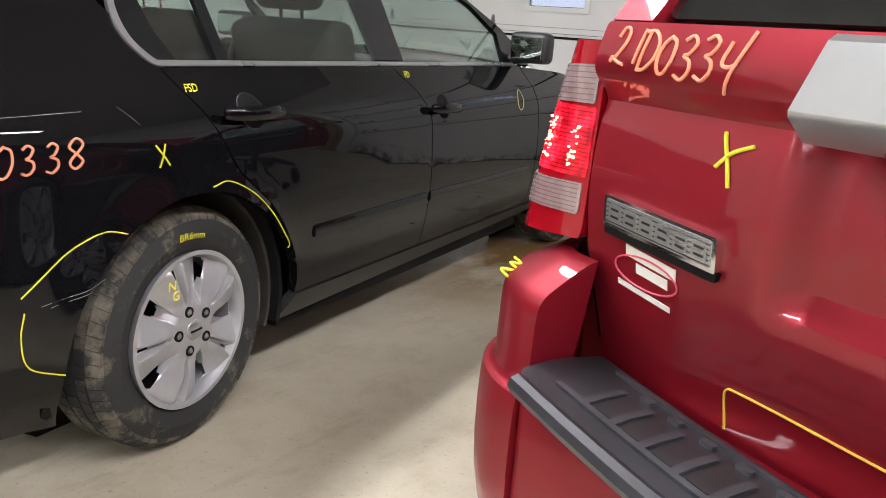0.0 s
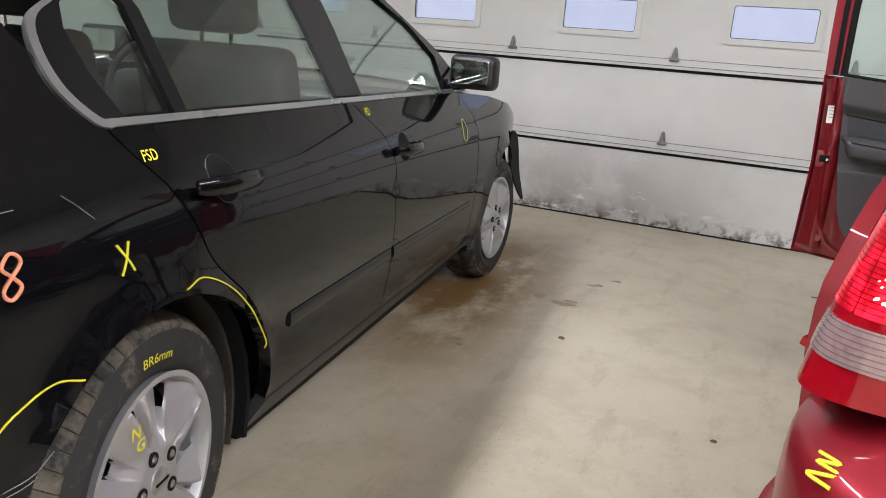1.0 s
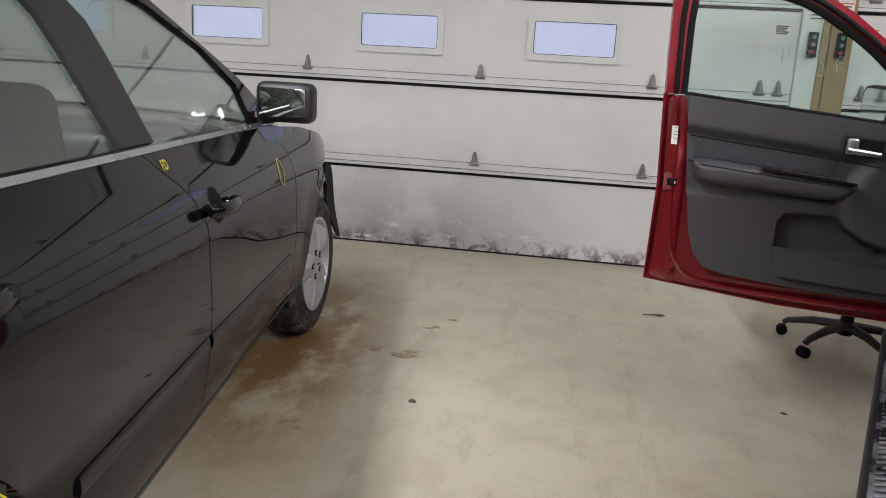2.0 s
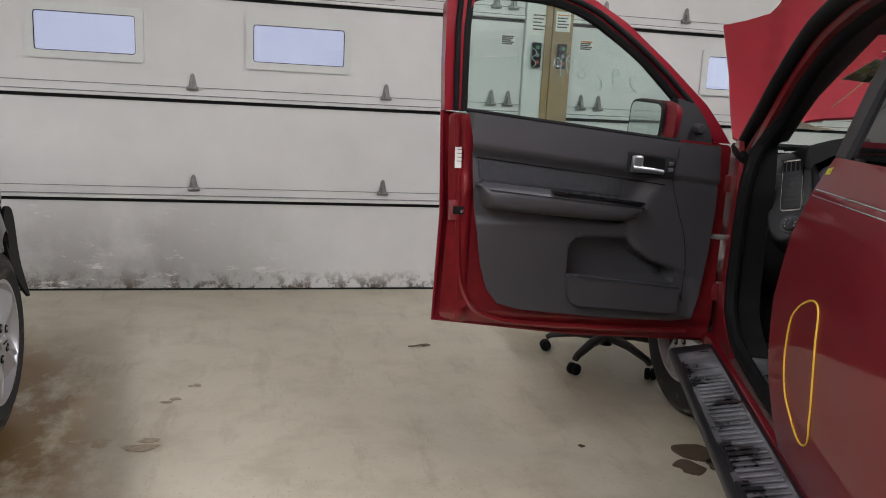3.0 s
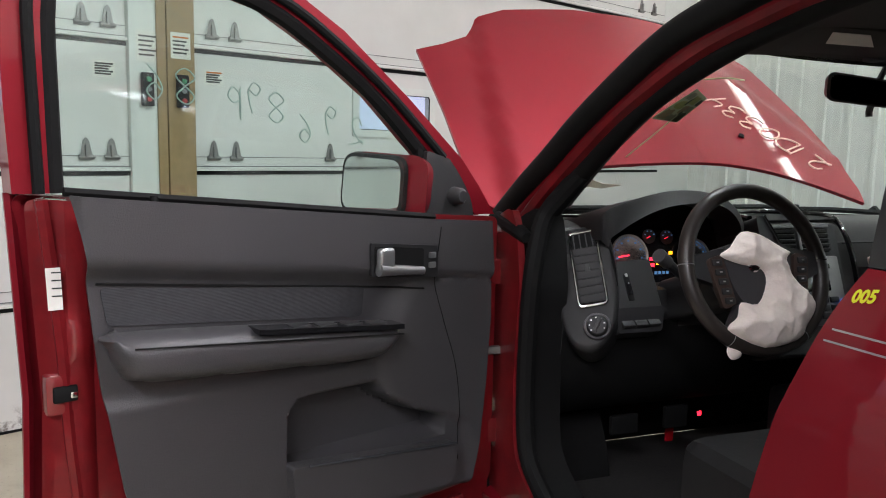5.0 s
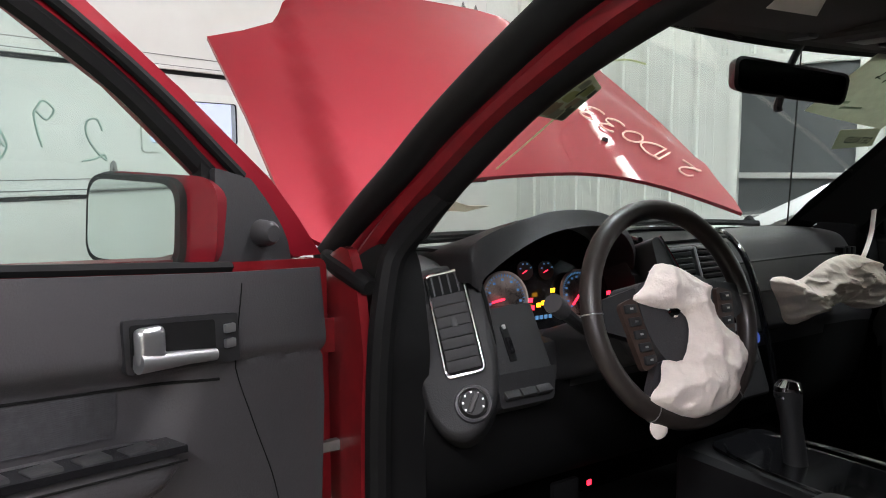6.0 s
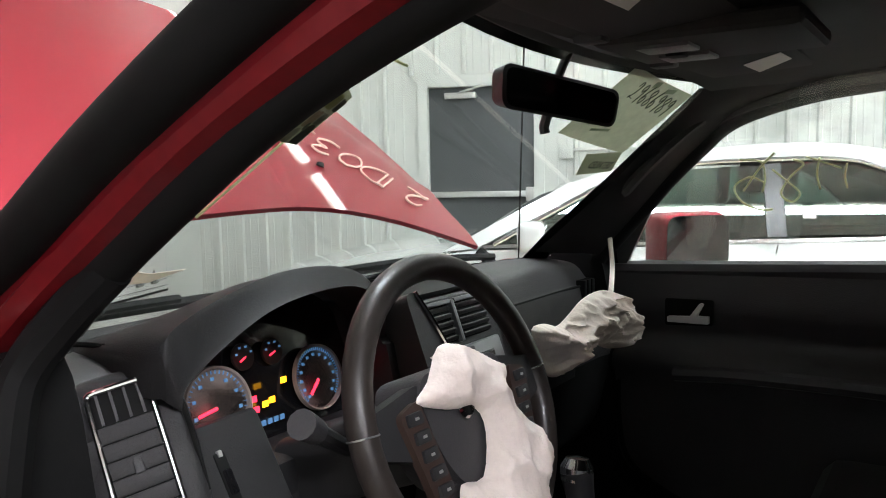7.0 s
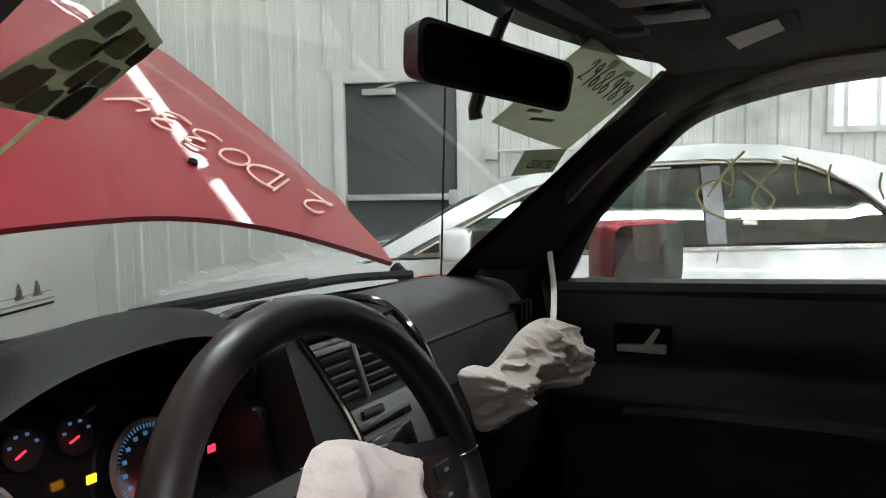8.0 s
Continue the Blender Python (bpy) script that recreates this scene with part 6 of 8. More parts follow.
part("dome_switch", boxed(-0.014, 0.014, 2.225, 2.25, 1.444, 1.454, 0.003), SEAL_M, ovh)
part("glass_border", panel([(0.565, 1.08), (0.54, 1.16), (0.53, 1.277), (0.495, 1.455), (0.61, 1.455), (0.643, 1.08)], wsx(0.004), 0.06, 0.001, (0, -1, -1)), SEAL_M, ws)
part("glass_border", panel([(-0.64, 1.074), (0.64, 1.074), (0.63, 1.094), (-0.63, 1.094)], wsx(0.004), 0.06, 0.001, (0, -1, -1)), SEAL_M, ws)
# papers and pen on the glass
part("printed_sticker", panel([(-0.545, 1.335), (-0.475, 1.395), (-0.422, 1.380), (-0.455, 1.330)], wsx(0.006), 0.05, 0.001, (0, -1, -1)), GREENPAPER_M, ws, "green printed sticker")
rng = random.Random(3)
Q4 = [Vector(p) for p in ((-0.545, 1.335), (-0.455, 1.330), (-0.422, 1.380), (-0.475, 1.395))]
on4 = lambda a, b: (Q4[0] * (1 - a) * (1 - b) + Q4[1] * a * (1 - b) + Q4[2] * a * b + Q4[3] * (1 - a) * b)
PRINT_M = [thin_paper("faded_" + n_ + "_print", c) for n_, c in (("grey", (0.34, 0.35, 0.29)), ("olive", (0.40, 0.41, 0.22)), ("brown", (0.38, 0.31, 0.24)), ("dark", (0.15, 0.16, 0.14)))]
for a, b, w, h, k in ((0.05, 0.08, 0.30, 0.30, 2), (0.40, 0.05, 0.25, 0.22, 0), (0.70, 0.06, 0.22, 0.30, 3), (0.10, 0.45, 0.35, 0.22, 1), (0.50, 0.34, 0.18, 0.25, 2), (0.72, 0.42, 0.20, 0.18, 0), (0.08, 0.74, 0.25, 0.18, 0), (0.42, 0.68, 0.30, 0.22, 1), (0.78, 0.70, 0.16, 0.20, 3), (0.36, 0.62, 0.06, 0.20, 3), (0.62, 0.30, 0.07, 0.10, 3)):
    ring4 = [tuple(on4(x, y)) for x, y in smooth_line([(a, b), (a + w * 0.5, b - rng.uniform(0, 0.04)), (a + w, b), (a + w * rng.uniform(0.85, 1.0), b + h), (a + w * 0.4, b + h * rng.uniform(0.8, 1.1)), (a, b + h * rng.uniform(0.7, 1.0))], 3, True)]
    part("print_block", panel(ring4, wsx(0.0075 + 0.0003 * k), 0.05, 0.0005, (0, -1, -1)), PRINT_M[k], ws)
part("paper_sheet", panel([(0.216, 1.368), (0.241, 1.476), (0.492, 1.444), (0.482, 1.335)], wsx(0.006), 0.05, 0.001, (0, -1, -1)), thin_paper("thin_backlit_paper", (0.55, 0.57, 0.47)), ws, "paper sheet stuck behind the glass")
for k, g in enumerate("98968692"):
    x, z = 0.450 - 0.021 * k, 1.408 + 0.0032 * k
    stroke("pen_figure", ws, GLYPH[g], INK_M, lambda a, b, x=x, z=z: wsx(0.0075)(x + a * 0.018, z + b * 0.026), 0.0010, 4)
for x, z, w, h in ((0.40, 1.443, 0.03, 0.007), (0.345, 1.450, 0.02, 0.009), (0.27, 1.385, 0.04, 0.004), (0.30, 1.375, 0.06, 0.004)):
    part("print_block", panel([(x, z), (x + w, z), (x + w, z + h), (x, z + h)], wsx(0.0075), 0.05, 0.0005, (0, -1, -1)), plain("grey_green_print", (0.22, 0.27, 0.18), 0.7), ws)
part("status_label", panel([(0.416, 1.291), (0.377, 1.332), (0.479, 1.337), (0.514, 1.298)], wsx(0.006), 0.05, 0.001, (0, -1, -1)), thin_paper("grey_label", (0.40, 0.42, 0.33)), ws)
lettering("label_text", "DETAILED", 0.019, INK_M, ws, lambda u, v: wsx(0.0078)(0.493 - u * 0.82 - 0.002 + v * -0.3, 1.305 + v + u * 0.02), stroke=0.0006)
for p in ([(-0.521, 1.246), (-0.49, 1.29), (-0.462, 1.336)], [(-0.464, 1.407), (-0.40, 1.414), (-0.342, 1.413)]):
    stroke("pen_line", ws, p, thin_paper("thin_pale_pen", (0.70, 0.72, 0.45)), wsx(-0.003), 0.0017)
part("torn_paper", panel([(-0.640, 1.192), (-0.60, 1.203), (-0.54, 1.190), (-0.47, 1.186), (-0.53, 1.178), (-0.60, 1.184)], wsx(0.006), 0.03, 0.001, (0, -1, -1)), thin_paper("torn_paper_white", (0.85, 0.80, 0.70)), ws, "torn strip of white paper")
# inside mirror
im = pose(0.0, 2.416, 1.403, 6, 6, -24)
imr = part("inside_mirror", prism(rounded([(-0.108, -0.030), (0.112, -0.032), (0.114, 0.026), (-0.116, 0.034)], 0.018, 5), lambda u, v: tuple(im @ Vector((u, -0.012, v))), lambda u, v: tuple(im @ Vector((u * 0.92, 0.026, v * 0.86)))), TRIMB_M, body, "black inside rear-view mirror")
part("mirror_glass", panel(rounded([(-0.101, -0.025), (0.105, -0.027), (0.107, 0.021), (-0.109, 0.029)], 0.015), lambda u, v: tuple(im @ Vector((u, -0.0135, v))), 0.1, 0.001, (0, -1, 0)), plain("dim_mirror", (0.05, 0.05, 0.05), 0.08, 1.0), imr)
part("mirror_stem", tube(bmesh.new(), [(0.012, 2.430, 1.415), (0.020, 2.415, 1.455), (0.026, 2.395, 1.492)], 0.007, 8), TRIMB_M, imr)
part("dim_lever", tube(bmesh.new(), [(0.018, 2.44, 1.385), (0.022, 2.45, 1.362), (0.022, 2.448, 1.352)], 0.008, 8), TRIMB_M, imr)

# ---- raised hood ----
def hoodfn(x, y):
    z = 1.111 + (y - 2.90) * 0.68
    c = max(0.0, 1 - (x / 0.70) ** 2)
    dome = ss((abs(x) - 0.565 + 0.25 * (y - 3.26)) / -0.030 + 0.5)
    return (x, y - 0.02 * c, z + 0.026 * c + 0.020 * dome)


HOOD = [(x, 3.015 - (0.62 if x > 0 else 0.10) * x * x - 2.1 * max(0.0, -x - 0.42) ** 2) for x in [-0.66 + 0.06 * i for i in range(20)] if x < 0.46] + [(0.495, 2.868), (0.530, 2.92), (0.560, 3.00), (0.634, 3.143), (0.665, 3.30), (0.675, 3.50), (0.672, 3.62), (0.62, 3.70), (0.538, 3.79), (0.30, 3.84), (0.0, 3.855), (-0.30, 3.82), (-0.436, 3.76), (-0.500, 3.675), (-0.60, 3.63), (-0.702, 3.600), (-0.716, 3.28), (-0.736, 3.05), (-0.742, 2.93)]
hood = part("hood", panel(HOOD, hoodfn, 0.03, 0.010, (0, -1, 1)), RED_M, body, "raised glossy red hood with penned numbers", angle=60)
HD = Vector((-0.567, 0.824))
HU = Vector((-0.824, -0.567))


def hoodtext(u, v):
    p = Vector((0.525, 3.030)) + HD * (u * 0.92) + HU * v
    q = hoodfn(p.x, p.y)
    return (q[0], q[1] - 0.003, q[2] + 0.004)


pen_text("pen_number", "21D0334", 0.098, 0.066, plain("pale_orange_pen", (0.80, 0.52, 0.42), 0.6), hood, hoodtext, 0.0028)
part("washer_jet", lathe(bmesh.new(), [(0.0, 0.01), (0.008, 0.009), (0.01, 0.0)], 10, pose(*hoodfn(0.242, 3.14), 0, -70, 0)), SEAL_M, hood)
part("hood_hinge", tube(bmesh.new(), [(0.60, 2.84, 1.03), (0.60, 2.92, 1.10)], 0.014, 6), SEAL_M, body)
part("hood_hinge", tube(bmesh.new(), [(-0.60, 2.84, 1.03), (-0.60, 2.92, 1.10)], 0.014, 6), SEAL_M, body)
part("cowl", panel(rounded([(-0.66, 2.79), (0.66, 2.79), (0.62, 2.86), (0.3, 2.98), (-0.3, 2.98), (-0.62, 2.86)], 0.02), lambda u, y: (u, y, 1.062 - 0.03 * (u / 0.66) ** 2), 0.08, 0.02, (0, 0, 1)), CLADB_M, body)
part("engine_bay", box(boxed(-0.60, 0.60, 2.98, 3.55, 0.55, 0.86, 0.03), -0.25, 0.30, 3.08, 3.45, 0.86, 0.96, 0.03), SEAL_M, body)
part("front_panel", boxed(-0.66, 0.66, 3.56, 3.66, 0.42, 0.88, 0.05, None, 3), RED_M, body)
for s, x0 in ((1, 0.08), (-1, -0.52)):
    P = smooth_line([(x0 + 0.48, 2.855, 1.092), (x0 + 0.30, 2.905, 1.100), (x0 + 0.0, 2.930, 1.100), (x0 - 0.12, 2.918, 1.102)], 5)
    wp = part("wiper", tube(bmesh.new(), P, 0.009, 6), SEAL_M, body)
    part("wiper_blade", tube(bmesh.new(), [(p[0] - 0.05, p[1] - 0.015, p[2] + 0.010) for p in P[6:]], 0.007, 6), SEAL_M, wp)
part("antenna", tube(bmesh.new(), [(0.71, 2.87, 0.99), (0.71, 2.84, 1.72)], 0.0025, 6), SEAL_M, body)
part("antenna_base", lathe(bmesh.new(), [(0.0, 0.03), (0.01, 0.028), (0.02, 0.0)], 12, pose(0.71, 2.87, 0.985, 0, -90, 0)), SEAL_M, body)

# ---- SUV cabin ----
BLUE_M = glowing("blue_dial_print", (0.10, 0.24, 0.46), 0.30)
NEEDLE_M = glowing("red_needle", (1.0, 0.02, 0.05), 2.2)
WARNY_M = glowing("amber_warning", (1.0, 0.42, 0.01), 2.4)
GLOSS_M = plain("gloss_black_plastic", (0.008, 0.008, 0.009), 0.14, 0, 0.5)
LEATHER_M = plain("worn_wheel_leather", (0.030, 0.024, 0.021), 0.38, 0, 0.1, vary=0.35, grain=60, bump=0.15)
# darker than the dash: shade on the pod and switch faces is in the colour
SHADEFASCIA_M = plain("dark_shade_toned_fascia", (0.024, 0.0235, 0.024), 0.55, vary=0.12, grain=350, bump=0.25, spec=0.35)
DIALFACE_M = plain("brown_black_dial_face", (0.018, 0.013, 0.011), 0.6, spec=0.3)
SILVERP_M = plain("silver_dash_plastic", (0.20, 0.20, 0.205), 0.35, 0.5, vary=0.08)

part("cabin_floor", boxed(-0.66, 0.66, 0.5, 2.95, 0.40, 0.43, 0.005), plain("dark_carpet", (0.018, 0.017, 0.016), 0.95, vary=0.3, grain=120, bump=0.4), body)
part("firewall", boxed(-0.68, 0.68, 2.95, 2.98, 0.43, 1.04), SEAL_M, body)
part("rear_trim", boxed(-0.66, 0.66, 0.42, 0.5, 0.45, 1.12, 0.02), TRIMB_M, body)
for s in (-1, 1):
    part("quarter_trim", boxed(*sorted((s * 0.72, s * 0.69)), 0.5, 1.60, 0.45, 1.12, 0.01), TRIMB_M, body)
DASH = [(2.90, 1.075), (2.80, 1.092), (2.72, 1.092), (2.675, 1.082), (2.650, 1.055), (2.635, 1.035), (2.628, 1.030), (2.615, 0.97), (2.585, 0.90), (2.59, 0.87), (2.60, 0.80), (2.63, 0.70), (2.72, 0.62), (2.90, 0.60)]
b = bmesh.new()
rows = []
XS = [-0.665, -0.60, -0.562, -0.555, -0.36, -0.165, -0.158, -0.10, 0.0, 0.15, 0.30, 0.45, 0.58, 0.64, 0.67]
PR2 = smooth_line(DASH, 3)
for x in XS:
    e = max(0.0, abs(x) - 0.5)
    deep = 0.13 if -0.56 < x < -0.16 else 0.0
    rows.append([b.verts.new((x, y - 0.10 * e * e * 4 if y > 2.75 else y + 0.35 * e * e + (deep if z > 0.93 else 0.0), z - 0.5 * e * e)) for y, z in PR2])
for i in range(len(rows) - 1):
    for j in range(len(PR2) - 1):
        b.faces.new((rows[i][j], rows[i][j + 1], rows[i + 1][j + 1], rows[i + 1][j]))
b.faces.new(rows[0]), b.faces.new(rows[-1])
bmesh.ops.recalc_face_normals(b, faces=b.faces)
# near-black on faces below 0.86 m puts the under-dash shade into the colour
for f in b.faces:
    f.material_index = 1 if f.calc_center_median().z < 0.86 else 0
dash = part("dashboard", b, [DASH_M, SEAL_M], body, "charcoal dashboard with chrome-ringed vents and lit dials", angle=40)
# left pod with vent and lamp knob
VZ = Vector((0.07, 0.50, 0.86)).normalized()
VX = (Vector((0.80, -0.60, 0.0)) - VZ * Vector((0.80, -0.60, 0.0)).dot(VZ)).normalized()
VY = VZ.cross(VX)
vp = Matrix.Translation((-0.606, 2.604, 0.996)) @ Matrix((VX, VY, VZ)).transposed().to_4x4()
colm = pose(-0.615, 2.588, 0.995, -30, 0, 0)
POD = smooth_line([(-0.066, 0.106), (-0.020, 0.109), (0.026, 0.106), (0.054, 0.086), (0.064, 0.048), (0.060, -0.041), (0.044, -0.125), (0.016, -0.170), (-0.020, -0.189), (-0.054, -0.176), (-0.074, -0.135), (-0.080, -0.05), (-0.080, 0.05), (-0.078, 0.09)], 4, True)


def domed(poly, m):
    """A raised panel with softly rounded shoulders over the outline, in the plane of m."""
    bm = bmesh.new()
    cx, cz = sum(p[0] for p in poly) / len(poly), sum(p[1] for p in poly) / len(poly)
    rings = []
    for d, y in ((0.016, 0.003), (0.010, 0.0045), (0.005, 0.008), (0.0015, 0.014), (0.0, 0.022), (0.0, 0.11)):
        row = []
        for u, v in poly:
            r = math.hypot(u - cx, v - cz)
            row.append(bm.verts.new(m @ Vector((u - (u - cx) / r * d, y, v - (v - cz) / r * d))))
        rings.append(row)
    for a, b in zip(rings, rings[1:]):
        for j in range(len(poly)):
            q = (j + 1) % len(poly)
            bm.faces.new((a[j], a[q], b[q], b[j]))
    bm.faces.new(rings[0][::-1])
    bmesh.ops.recalc_face_normals(bm, faces=bm.faces)
    return bm


pod = part("vent_pod", domed(POD, vp), SHADEFASCIA_M, dash, angle=60)
part("vent_well", boxed(-0.030, 0.030, -0.001, 0.02, -0.085, 0.088, 0.006, vp), SEAL_M, pod)


R4 = lambda w, h, r: rounded([(-w, -h), (w, -h), (w, h), (-w, h)], r)
part("vent_ring", tube(bmesh.new(), [tuple(vp @ Vector((u, -0.003, v))) for u, v in R4(0.0315, 0.088, 0.010)], 0.0036, 10, closed=True), CHROME_M, pod, "chrome vent surround")
for k in range(7):
    part("vent_slat", boxed(-0.028, 0.028, -0.001, 0.004, -0.0085, 0.0085, 0.001, vp @ pose(0, -0.004, -0.072 + 0.0188 * k, 9)), SHADEFASCIA_M, pod)
for k in range(4):
    part("vent_fin", boxed(-0.0015, 0.0015, -0.004, 0.004, 0.052, 0.085, 0.0, vp @ pose(-0.021 + 0.014 * k, 0, 0)), TRIMB_M, pod)
part("vent_tab", boxed(-0.005, 0.005, -0.006, 0.004, -0.008, 0.012, 0.002, vp), TRIMB_M, pod)
kp = vp @ pose(0, 0, -0.137)
knob = part("lamp_knob", lathe(bmesh.new(), [(0.0, 0.010), (0.019, 0.010), (0.022, 0.006), (0.023, 0.0)], 28, kp @ pose(0, 0, 0, 0, 0, -90)), SHADEFASCIA_M, pod)
part("knob_ring", lathe(bmesh.new(), [(0.024, -0.001), (0.025, 0.004), (0.029, 0.005), (0.031, -0.001)], 32, kp @ pose(0, 0, 0, 0, 0, -90)), TRIM_M, knob)
part("knob_mark", boxed(-0.004, 0.004, -0.0160, -0.008, -0.017, 0.017, 0.002, kp @ pose(0, 0, 0, 0, 35, 0)), DASH_M, knob)
for k in range(7):
    a = radians(-120 + 40 * k)
    part("knob_print", boxed(-0.0014, 0.0014, -0.0108, -0.0095, -0.0014, 0.0014, 0.0, kp @ pose(0.0165 * math.sin(a), 0, 0.0175 * math.cos(a))), ALU_M, knob)
# switch panels beside the column
sp = colm @ pose(0.115, 0.026, -0.012)
pn = part("switch_panel", boxed(-0.070, 0.075, -0.002, 0.05, -0.094, 0.045, 0.010, sp, 3), SHADEFASCIA_M, dash)
part("dimmer_slot", boxed(-0.008, 0.008, -0.004, 0.004, -0.048, 0.016, 0.003, sp @ pose(-0.004, 0, -0.010)), SEAL_M, pn)
part("dimmer_wheel", boxed(-0.005, 0.005, -0.009, 0.004, -0.030, 0.000, 0.003, sp @ pose(-0.004, 0, -0.015)), GLOSS_M, pn)
part("dimmer_mark", boxed(-0.003, 0.003, -0.006, 0.0, -0.004, 0.004, 0.001, sp @ pose(-0.004, 0, 0.004)), ALU_M, pn)
lp = colm @ pose(0.115, 0.022, -0.118)
pn = part("button_panel", prism(rounded([(-0.056, -0.026), (0.058, -0.026), (0.066, 0.026), (-0.062, 0.026)], 0.008), lambda u, v: tuple(lp @ Vector((u, 0.010 - 0.45 * v - 0.016, v))), lambda u, v: tuple(lp @ Vector((u, 0.05, v)))), TRIMB_M, dash)
for k in range(3):
    bm_ = lp @ pose(-0.034 + 0.034 * k, -0.002, -0.006, -24)
    bt = part("dash_button", boxed(-0.0155, 0.0155, -0.006, 0.004, -0.011, 0.011, 0.002, bm_), SHADEFASCIA_M, pn)
    part("button_mark", boxed(-0.0035, 0.0035, -0.0066, -0.0055, -0.0006, 0.0006, 0.0, bm_ @ pose(0, 0, 0.002)), TRIM_M, bt)
# instrument binnacle: an arched hood with a deep dark face
b = bmesh.new()
LIP = smooth_line([(-0.562, 2.592, 1.045), (-0.557, 2.592, 1.065), (-0.535, 2.600, 1.076), (-0.490, 2.600, 1.102), (-0.428, 2.600, 1.128), (-0.36, 2.600, 1.141), (-0.27, 2.605, 1.141), (-0.21, 2.615, 1.122), (-0.165, 2.63, 1.085), (-0.152, 2.64, 1.045)], 4)
RIDGE = smooth_line([(-0.582, 2.590, 1.060), (-0.576, 2.590, 1.117), (-0.528, 2.605, 1.138), (-0.450, 2.615, 1.157), (-0.375, 2.620, 1.169), (-0.29, 2.620, 1.168), (-0.215, 2.627, 1.150), (-0.160, 2.638, 1.115), (-0.132, 2.648, 1.075), (-0.126, 2.655, 1.045)], 4)
mix = lambda P, Q, t: [tuple(p[k] * (1 - t) + q[k] * t for k in range(3)) for p, q in zip(P, Q)]
BACK = [(-0.36 + (x + 0.36) * 1.02, y + 0.06, 1.09 + (z - 1.09) * 0.85 if z > 1.09 else z) for x, y, z in RIDGE]
FAR = [(-0.36 + (x + 0.36) * 0.95, 2.80, 1.086 + (z - 1.086) * 0.22 if z > 1.086 else z - 0.01) for x, y, z in RIDGE]
ROOT = [(-0.36 + (x + 0.36) * 0.96, 2.70, z - 0.006) for x, y, z in LIP]
rows = [[b.verts.new(p) for p in row] for row in (ROOT, mix(ROOT, LIP, 0.8), [(x, y - 0.003, z) for x, y, z in LIP], mix(LIP, RIDGE, 0.12), mix(LIP, RIDGE, 0.88), [(x, y + 0.005, z + 0.002) for x, y, z in RIDGE], mix(RIDGE, BACK, 0.3), BACK, mix(BACK, FAR, 0.5), FAR)]
for i in range(len(rows) - 1):
    for j in range(len(LIP) - 1):
        b.faces.new((rows[i][j], rows[i + 1][j], rows[i + 1][j + 1], rows[i][j + 1]))
bmesh.ops.solidify(b, geom=b.faces[:], thickness=0.006)
bin_ = part("binnacle_hood", b, DASH_M, dash, angle=50)
part("dash_seam", tube(bmesh.new(), smooth_line([(-0.600, 2.78, 1.098), (-0.578, 2.76, 1.102), (-0.570, 2.70, 1.104), (-0.562, 2.65, 1.098), (-0.557, 2.622, 1.084), (-0.561, 2.598, 1.066), (-0.553, 2.585, 1.02), (-0.552, 2.565, 0.96)], 4), 0.0035, 6), SEAL_M, dash)
b = bmesh.new()
face = [(-0.36 - 0.195 * math.cos(math.pi * i / 24), 2.72, 1.035 + 0.105 * math.sin(math.pi * i / 24) ** 0.75) for i in range(25)] + [(-0.17, 2.665, 0.945), (-0.545, 2.665, 0.945)]
b.faces.new([b.verts.new(p) for p in face])
part("cluster_face", b, GLOSS_M, bin_)
part("cluster_base", boxed(-0.555, -0.165, 2.585, 2.70, 0.885, 0.945, 0.015), TRIMB_M, bin_)


def dial(x, z, r, a0, a1, marks, needle, y=2.672, ring=True):
    m = pose(x, y, z, -14)
    d = part("dial", prism([(r * 0.95 * math.cos(math.pi * k / 20), r * 0.95 * math.sin(math.pi * k / 20)) for k in range(40)], lambda u, v: tuple(m @ Vector((u, 0.0, v))), lambda u, v: tuple(m @ Vector((u, 0.004, v)))), DIALFACE_M, bin_, smooth=False)
    if ring:
        part("dial_ring", lathe(bmesh.new(), [(r * 0.93, 0.0), (r * 0.94, 0.006), (r, 0.007), (r * 1.02, 0.0)], 40, m @ pose(0, 0, 0, 0, 0, -90)), plain("dial_ring_silver", (0.36, 0.29, 0.25), 0.5, 0.3), d)
    for k in range(marks):
        a = radians(a0 + (a1 - a0) * k / (marks - 1))
        w = r * (0.06 if ring else 0.10)
        part("dial_mark", boxed(-w * 0.75, w * 0.75, -0.003, -0.0012, -w * 0.7, w * 0.7, 0.0, m @ pose(r * 0.70 * math.cos(a), 0, r * 0.70 * math.sin(a))), BLUE_M, d)
    if ring:
        for k in range(marks * 4 - 3):
            a = radians(a0 + (a1 - a0) * k / (marks * 4 - 4))
            part("dial_tick", boxed(-r * 0.045, r * 0.045, -0.003, -0.0012, -r * 0.008, r * 0.008, 0.0, m @ pose(r * 0.86 * math.cos(a), 0, r * 0.86 * math.sin(a), 0, -math.degrees(a), 0)), BLUE_M, d)
    part("needle", boxed(0.1 * r, 0.66 * r, -0.0075, -0.005, -r * 0.035, r * 0.035, 0.0, m @ pose(0, 0, 0, 0, -needle, 0)), NEEDLE_M, d)
    return d


